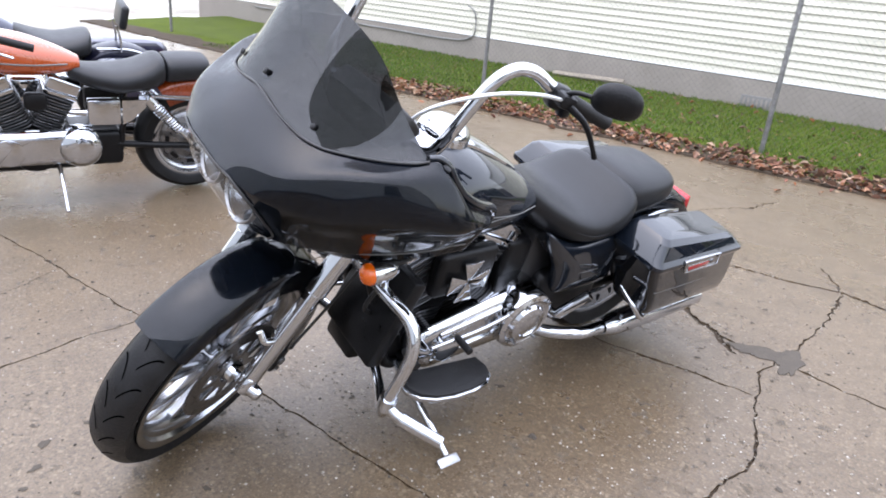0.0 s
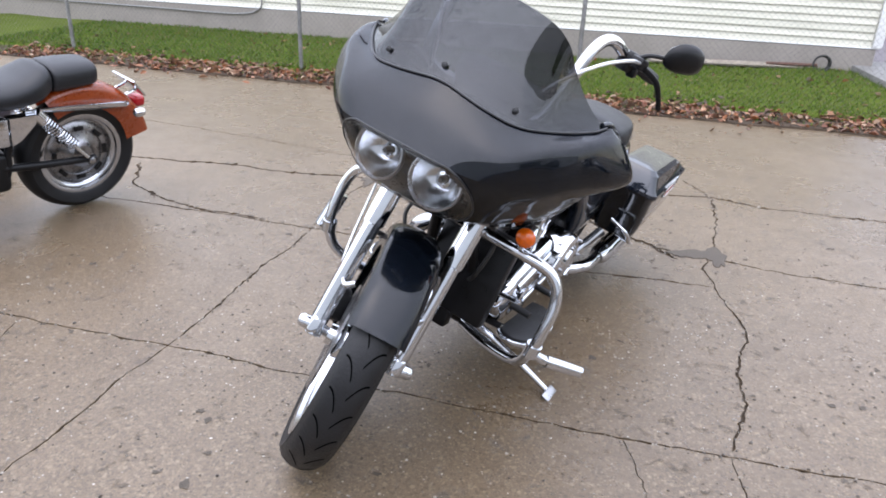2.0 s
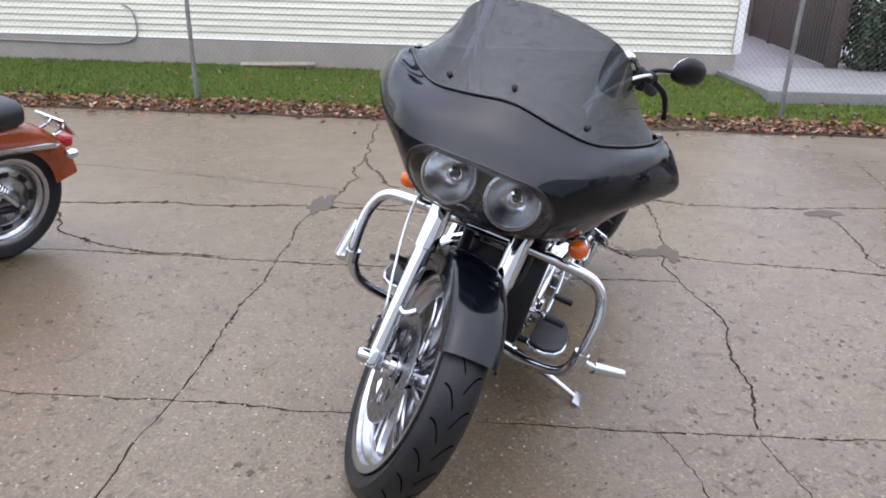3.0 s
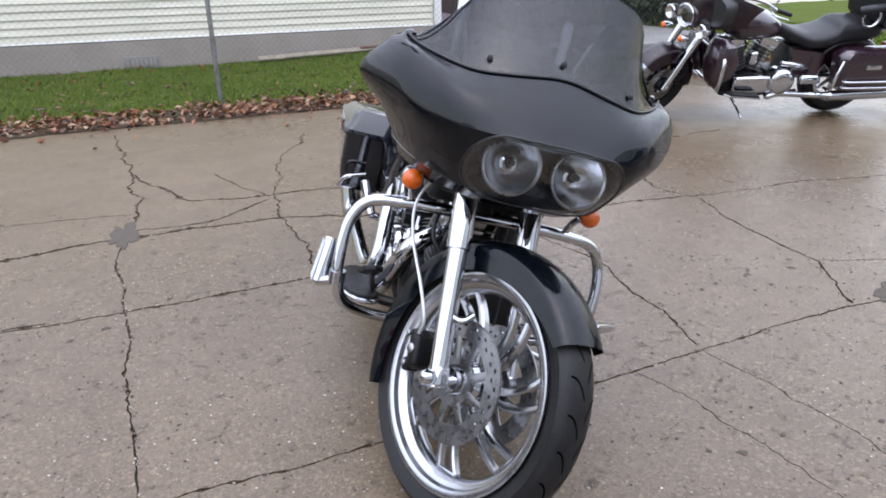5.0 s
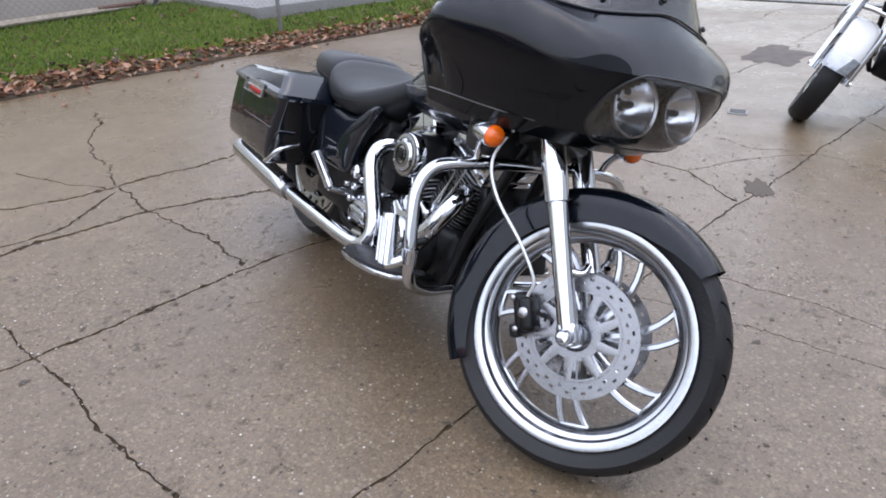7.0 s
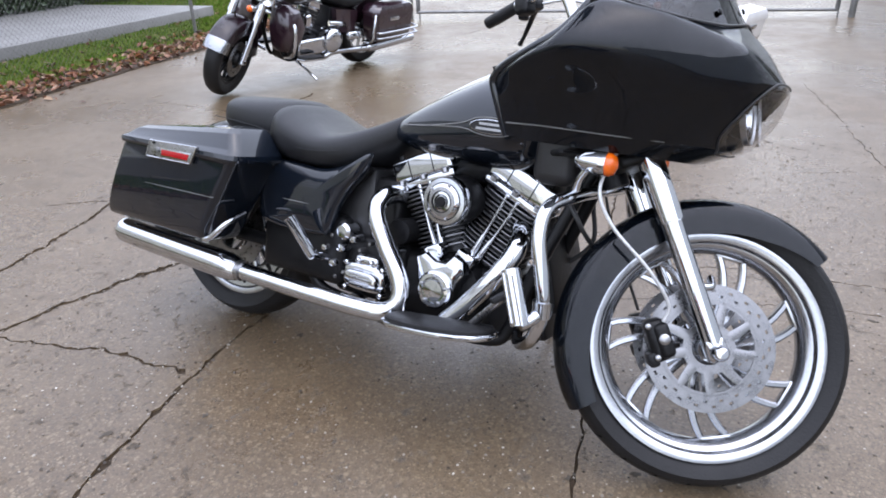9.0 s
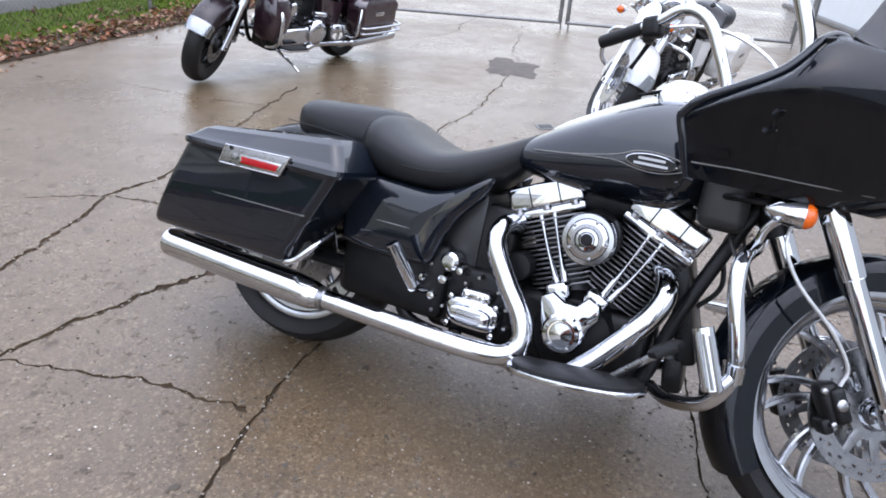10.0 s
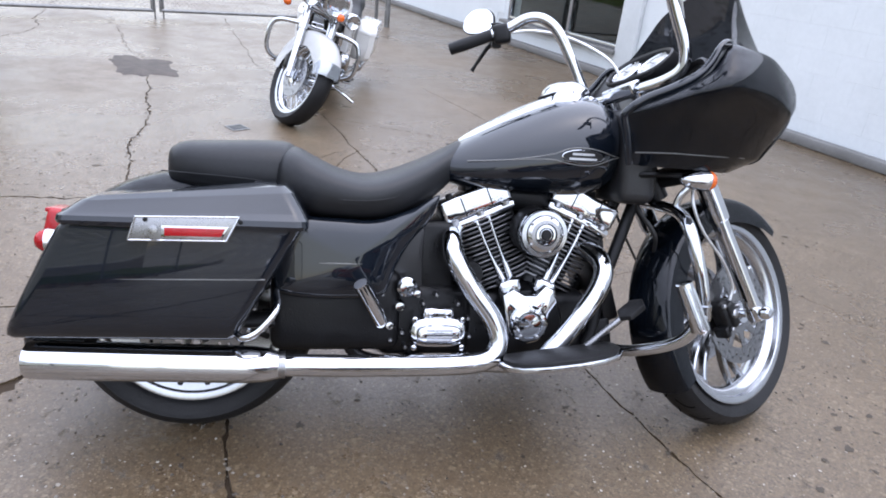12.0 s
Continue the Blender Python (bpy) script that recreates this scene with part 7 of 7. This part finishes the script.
            for z, x0, x1, yo in ((0.36, 1.16, 1.24, 0.28), (0.44, 1.10, 1.27, 0.335), (0.56, 1.07, 1.28, 0.345), (0.68, 1.10, 1.26, 0.31), (0.73, 1.14, 1.23, 0.24)):
                rings.append([(x, sg * y, z) for x, y in ((x0, 0.12), (x1, 0.12), (x1 + 0.015, (yo + 0.1) / 2), (x1 - 0.02, yo - 0.02), ((x0 + x1) / 2, yo), (x0, yo - 0.03))])
            part("lower_fairing", loft(rings), paint, root)
        part("side_panel", loft([[(x, sg * y, z) for x, z in ((0.27, 0.58), (0.56, 0.62), (0.52, 0.40), (0.29, 0.40))] for y in (0.12, 0.165, 0.175)]), paint, root)
    part("air_cleaner", lathe([(0.06, 0.1), (0.072, 0.12), (0.072, 0.19), (0.06, 0.20), (0.001, 0.205)], 30, (0.87, 0, 0.57), "-Y"), CHROME, root)
    part("horn_cover", box(0.075, 0.06, 0.115, at(0.865, 0.135, 0.545, 0, 0, 0), 0.028, 4), CHROME, root, "rounded chrome horn cover")
    tank = part("fuel_tank", body_along_x([(.62, .06, .78, .70, .4), (.72, .13, .85, .68, .4), (.88, .18, .925, .67, .44), (1.02, .185, .945, .67, .46), (1.10, .14, .92, .72, .5), (1.13, .06, .87, .79, .5)], 26, 28, 2.4), paint, root)
    part("console", body_along_x([(.68, .02, .835, .80, .5), (.80, .045, .905, .86, .5), (1.0, .055, .965, .92, .5), (1.07, .03, .945, .92, .5)], 14, 16), CHROME, tank)
    tail_end = [(.185, .06, .755, .690, .5), (.20, .15, .775, .64, .5), (.25, .195, .765, .61, .5)] if solo else [(-.20, .05, .80, .72, .5), (-.17, .15, .83, .67, .5), (.0, .18, .835, .65, .5), (.16, .18, .83, .63, .5), (.24, .20, .77, .61, .5)]
    part("seat", body_along_x(tail_end + [(.40, .205, .735, .60, .55), (.52, .16, .755, .63, .6), (.64, .09, .80, .70, .5), (.68, .04, .80, .75, .5)], 40, 28, 2.8), LEATHER, root, "black solo seat" if solo else "black two-up touring seat")
    if solo:
        part("backrest", box(0.055, 0.25, 0.17, at(-0.03, 0, 0.900, 0, -10, 0), 0.026, 3), LEATHER, root, "small padded black backrest")
        for sg in (-1, 1):
            part("backrest_stay", tube([(0.02, sg * 0.09, 0.84), (0.0, sg * 0.105, 0.74), (0.0, sg * 0.112, 0.655)], 0.008, 8, 8), CHROME, root)
        part("fender_rail", tube([(0.16, 0.10, 0.672), (-0.05, 0.106, 0.672), (-0.22, 0.09, 0.615)], 0.008, 8, 16), CHROME, root)
    tl = part("tail_lamp", box(0.05, 0.12, 0.08, at(-0.385, 0, 0.56), 0.02, 3), RED, root, "red tail lamp")
    part("side_stand", tube([(0.98, 0.11, 0.22), (0.97, 0.25, 0.17), (0.965, 0.37, 0.115)], [0.014, 0.011, 0.010], 10, 10), CHROME, root)
    part("battery_box", box(0.2, 0.2, 0.24, at(0.46, 0, 0.5), 0.02, 2), BLACK_TRIM, root)
    # lamps
    lm = S @ at(1.47, 0, 0.90)
    nac = part("headlamp_nacelle", moved(body_along_x([(-.22, .10, .07, -.05, .5), (-.12, .125, .12, -.10, .5), (-.02, .115, .105, -.105, .5), (.03, .10, .092, -.092, .5)], 16, 26, 2.2), lm), CHROME if not full else paint, root)
    lens = part("headlamp", moved(lathe([(0.092, 0.025), (0.094, 0.045), (0.086, 0.052), (0.078, 0.046), (0.05, 0.020), (0.001, 0.005)], 32, axis="X", cap=False), lm), CHROME, nac)
    glass = part("headlamp_lens", moved(lathe([(0.080, 0.046), (0.060, 0.058), (0.001, 0.064)], 28, axis="X"), lm), LENS, nac)
    glass.visible_shadow = False
    for sg in (-1, 1):
        pm = S @ at(1.475, sg * 0.185, 0.845)
        pl = part("passing_lamp", moved(lathe([(0.01, -0.075), (0.04, -0.06), (0.055, -0.02), (0.058, 0.02), (0.05, 0.028), (0.03, 0.012), (0.001, 0.004)], 26, axis="X", cap=False), pm), CHROME, root)
    part("lamp_bar", moved(tube([(1.455, -0.25, 0.80), (1.46, -0.12, 0.80), (1.46, 0.12, 0.80), (1.455, 0.25, 0.80)], 0.010, 10, 12), S), CHROME, root)
    v_rest(root, S, C0, rake, [(1.25, 0.0, 0.99), (1.24, 0.10, 1.00), (1.20, 0.22, 1.09), (1.12, 0.33, 1.10), (1.00, 0.40, 1.04), (0.87, 0.44, 1.00)])
    if full:
        # fork-mounted batwing fairing with a low clear screen
        rows = []
        for u in np.linspace(-1, 1, 31):
            e = abs(u)
            xf, y = 1.53 - 0.30 * e ** 2.2, u * 0.40 - 0.03 * math.sin(u * math.pi)
            zb, zt = 0.84 + 0.06 * e ** 2 - 0.02 * math.sin(e * math.pi), 1.17 - 0.10 * e ** 2
            rows.append([(xf - 0.10 * k * k - 0.03 * (1 - k) ** 2, y * (1 - 0.12 * (1 - k)), zb + (zt - zb) * k) for k in np.linspace(0, 1, 12)])
        fl = part("batwing_fairing", moved(thick(sheet(rows), 0.006), S), paint, root, "dark maroon fork-mounted fairing")
        part("inner_fairing", moved(body_along_x([(1.18, .24, 1.08, .92, .5), (1.30, .30, 1.12, .88, .5), (1.42, .30, 1.12, .88, .5)], 8, 20, 3.5), S), BLACK_TRIM, fl)
        rows = [[(1.43 - 0.17 * (abs(u) ** 2) - 0.10 * k, u * 0.30 * (1 - 0.2 * k), 1.165 - 0.04 * u * u + 0.20 * k * (1 - 0.5 * abs(u) ** 3)) for k in np.linspace(0, 1, 8)] for u in np.linspace(-1, 1, 21)]
        part("windscreen", moved(thick(sheet(rows), 0.004), S), PANE, fl)
        box_m = at(-0.30, 0, 0.86)
        tp = part("top_box", moved(join(box(0.42, 0.54, 0.20, at(0, 0, 0.02), 0.05, 4)), box_m), BLACK, root, "gloss black top box")
        part("top_box_lid", moved(box(0.43, 0.55, 0.10, at(0, 0, 0.165), 0.045, 4), box_m), BLACK, tp)
        part("backrest", moved(box(0.07, 0.46, 0.26, at(0.23, 0, 0.09, 0, 12, 0), 0.03, 3), box_m), LEATHER, tp, "padded black backrest")
        for sg in (-1, 1):
            part("armrest", moved(tube([(0.22, sg * 0.22, 0.10), (0.36, sg * 0.25, 0.09), (0.42, sg * 0.22, 0.07)], 0.035, 12, 10), box_m), LEATHER, tp)
            part("top_box_lamp", moved(box(0.06, 0.10, 0.05, at(-0.19, sg * 0.21, 0.05), 0.015, 3), box_m), RED, tp)
        part("luggage_rail", moved(tube([(0.10, -0.22, 0.24), (-0.12, -0.22, 0.24), (-0.16, 0.0, 0.24), (-0.12, 0.22, 0.24), (0.10, 0.22, 0.24)], 0.008, 8, 24), box_m), CHROME, tp)
        part("grab_ring", tube([(0.02 + 0.07 * math.cos(a), 0.235, 0.88 + 0.07 * math.sin(a)) for a in np.arange(20) * 2 * math.pi / 20], 0.010, 8, close=True), CHROME, root)
        part("box_rack", box(0.36, 0.30, 0.02, at(-0.27, 0, 0.755), 0.005), CHROME, root)
    return root


road_tourer(bike_frame(3.86, 4.15, 161.4, 12.0, 1.07), "dark maroon full-dress touring motorcycle with top box and chrome rails", MAROON, "dark", True)
road_tourer(bike_frame(3.75, 0.77, 154.4, 11.5, 1.03), "white touring motorcycle with wire front wheel and chrome guards", WHITE, "wire", False, 38.0)


def sportster():
    M = bike_frame(-3.68, 2.34, 251, 11, 1.02)
    root = base_of("motorcycle", M, "burnt orange and black roadster motorcycle on its side stand", "motorcycle", "motorcycles in the lot")
    rake = 30.0
    S = steering(1.46, 0.34, rake, 22)
    C0 = Vector((1.52, 0, 0.335))
    up, ff, fm = lower_half(root, S, C0, rake, "plain", 0.33, 0.10, 0.245, ORANGE, True)
    # rear wheel: a disc with slots
    wm = at(0, 0, 0.312)
    rear = part("rear_wheel", moved(rim_mesh(0.212, 0.105), wm), POLISHED, root, "rear wheel with a slotted grey disc")
    part("tyre", moved(tyre_mesh(0.308, 0.138, 0.212), wm), RUBBER, rear)
    part("wheel_disc", moved(lathe([(0.19, -0.012), (0.186, 0.018), (0.172, 0.022), (0.168, 0.014), (0.15, 0.026), (0.125, 0.030), (0.121, 0.022), (0.08, 0.032), (0.06, 0.046), (0.05, 0.060), (0.02, 0.064), (0.001, 0.064), ], 40, axis="Y"), wm), DISC, rear)
    for k in range(8):
        a = k * math.pi / 4
        part("slot", moved(box(0.05, 0.008, 0.024, at(0.135 * math.cos(a), 0.0335, 0.135 * math.sin(a), 0, 90 - math.degrees(a), 0), 0.003), wm), BLACK_METAL, rear)
    part("sprocket", moved(ring_of([(0.085, -0.07), (0.115, -0.07), (0.115, -0.062), (0.085, -0.062)], 40, axis="Y"), wm), STEEL, rear)
    rf = part("rear_fender", fender(0, 0.312, 0.392, 60, 166, 0.095, 0.075, 26, 15, 0.004, [1, 1, 1, 1.2, 1.4]), ORANGE, root, "burnt orange rear fender")
    for sg in (-1, 1):
        part("fender_strut", tube([(0.30, sg * 0.112, 0.605), (0.10, sg * 0.114, 0.600), (-0.22, sg * 0.113, 0.575)], [0.026, 0.027, 0.030], 14, 8, flat=0.45), CHROME, root)
        sh = part("shock", tube([(0.255, sg * 0.14, 0.600), (0.02, sg * 0.14, 0.335)], 0.011, 12, 2), CHROME, root, "chrome coil-over shock")
        part("spring", tube([(0.235 - 0.150 * t + 0.022 * math.cos(t * 88), sg * 0.14 + 0.027 * math.sin(t * 88), 0.578 - 0.165 * t - 0.018 * math.cos(t * 88)) for t in np.linspace(0, 1, 180)], 0.0040, 6, 280), CHROME, sh)
        part("shock_cover", tube([(0.265, sg * 0.14, 0.610), (0.225, sg * 0.14, 0.565)], 0.031, 14, 2), CHROME, sh)
        part("swingarm", tube([(0.46, sg * 0.10, 0.345), (0.2, sg * 0.115, 0.325), (-0.03, sg * 0.12, 0.312)], 0.019, 10, 8), BLACK_METAL, root)
        part("axle_nut", lathe([(0.018, 0.11), (0.018, 0.150), (0.008, 0.156)], 14, (0, 0, 0.312), "Y" if sg > 0 else "-Y"), STEEL, root)
        part("rear_signal", lathe([(0.003, -0.04), (0.02, -0.03), (0.027, 0.0), (0.02, 0.02), (0.003, 0.03)], 18, (-0.25, sg * 0.17, 0.545), "X"), CHROME, root)
        part("frame_tube", tube([(1.22, sg * 0.03, 0.82), (1.16, sg * 0.06, 0.62), (1.06, sg * 0.08, 0.30), (0.95, sg * 0.09, 0.23), (0.45, sg * 0.10, 0.26), (0.38, sg * 0.11, 0.45), (0.32, sg * 0.11, 0.56)], 0.016, 10, 40), BLACK_METAL, root)
    part("seat", body_along_x([(.148, .06, .770, .690, .5), (.156, .110, .800, .668, .5), (.190, .135, .806, .646, .5), (.235, .150, .785, .632, .5), (.30, .155, .757, .624, .5), (.40, .150, .740, .618, .5), (.52, .110, .745, .640, .5), (.62, .06, .765, .69, .5)], 44, 28, 2.7), LEATHER, root, "black rider seat with a raised back")
    part("pillion_pad", body_along_x([(-.088, .05, .775, .705, .5), (-.078, .098, .800, .690, .5), (-.03, .112, .808, .680, .5), (.07, .118, .808, .672, .5), (.138, .115, .803, .668, .5), (.150, .08, .785, .680, .5)], 30, 28, 2.9), LEATHER, root, "short black pillion pad")
    tank = part("fuel_tank", body_along_x([(.56, .05, .79, .73, .4), (.66, .10, .84, .71, .4), (.80, .135, .89, .700, .45), (.95, .14, .912, .71, .5), (1.06, .10, .90, .75, .5), (1.10, .04, .86, .80, .5)], 24, 28, 2.3), ORANGE, root, "burnt orange tank with a dark lower panel")
    part("tank_stripe", join(*[tube([(.62, sg * .090, .775), (.80, sg * .140, .785), (1.0, sg * .137, .80)], 0.004, 6, 14) for sg in (-1, 1)]), STRIPE, tank)
    v_twin(root, 0.80, 0.42)
    part("oil_tank", box(0.155, 0.05, 0.135, at(0.475, 0.145, 0.545), 0.008, 2), CHROME, root, "chrome side cover")
    part("battery_cover", loft([[(x, y, z) for x, z in ((0.39, 0.612), (0.27, 0.612), (0.275, 0.57), (0.345, 0.50), (0.39, 0.478))] for y in (0.12, 0.165, 0.17)]), CHROME, root, "chrome side cover")
    part("oil_tank", box(0.22, 0.05, 0.14, at(0.42, -0.14, 0.51), 0.02, 2), BLACK_METAL, root)
    part("primary_cover", join(box(0.46, 0.09, 0.185, at(0.80, 0.16, 0.365), 0.045, 4), lathe([(0.104, 0.12), (0.106, 0.186), (0.101, 0.204), (0.088, 0.220), (0.066, 0.233), (0.040, 0.240), (0.001, 0.243)], 34, (0.60, 0, 0.365), "Y"), lathe([(0.07, 0.18), (0.07, 0.212), (0.05, 0.218), (0.001, 0.22)], 30, (0.92, 0, 0.36), "Y"), box(0.14, 0.06, 0.10, at(0.60, 0.14, 0.42), 0.02, 2)), CHROME, root, "polished chrome primary cover")
    part("air_cleaner", box(0.17, 0.08, 0.13, at(0.80, -0.16, 0.57), 0.035, 3), CHROME, root)
    part("coil_cover", box(0.10, 0.06, 0.09, at(0.78, 0.13, 0.60), 0.02, 2), BLACK_METAL, root)
    for z in (0.28, 0.355):
        part("exhaust_pipe", tube([(0.70, -0.12, 0.5), (0.66, -0.18, 0.40), (0.5, -0.19, z), (-0.1, -0.20, z), (-0.35, -0.20, z + 0.01)], [0.022, 0.022, 0.022, 0.035, 0.035], 14, 30), CHROME, root)
    part("side_stand", tube([(0.70, 0.12, 0.25), (0.70, 0.22, 0.17), (0.70, 0.33, 0.075)], [0.013, 0.010, 0.010], 10, 10), CHROME, root)
    part("tail_lamp", box(0.07, 0.09, 0.06, at(-0.345, 0, 0.545), 0.018, 3), RED, root, "red tail lamp")
    pl = part("plate_bracket", moved(box(0.012, 0.19, 0.11, None, 0.004), at(-0.312, 0, 0.640, 0, 38, 0)), CHROME, root)
    for y in (-0.05, 0.05):
        part("plate_arm", tube([(-0.255, y, 0.602), (-0.285, y, 0.612), (-0.315, y, 0.625)], 0.008, 8, 6), CHROME, root)
    lm = S @ at(1.36, 0, 0.86)
    hl = part("headlamp", moved(lathe([(0.01, -0.09), (0.05, -0.08), (0.082, -0.03), (0.086, 0.01), (0.08, 0.018), (0.05, 0.0), (0.001, -0.01)], 28, axis="X", cap=False), lm), CHROME, root)
    gl = part("headlamp_lens", moved(lathe([(0.08, 0.014), (0.05, 0.022), (0.001, 0.026)], 24, axis="X"), lm), LENS, hl)
    gl.visible_shadow = False
    v_rest(root, S, C0, rake, [(1.20, 0.0, 0.93), (1.19, 0.08, 0.95), (1.16, 0.20, 1.04), (1.10, 0.30, 1.06), (1.02, 0.36, 1.03), (0.90, 0.41, 1.00)])
    return root


sportster()

SLATE = material("dark_blue_paint", (0.012, 0.013, 0.036), 0.3, 0.3, 1.0, vary=0.15, scale=10)
road_tourer(bike_frame(-5.16, 2.74, 250, 11), "dark blue touring motorcycle with hard bags and a solo seat", SLATE, "dark", False, solo=True)
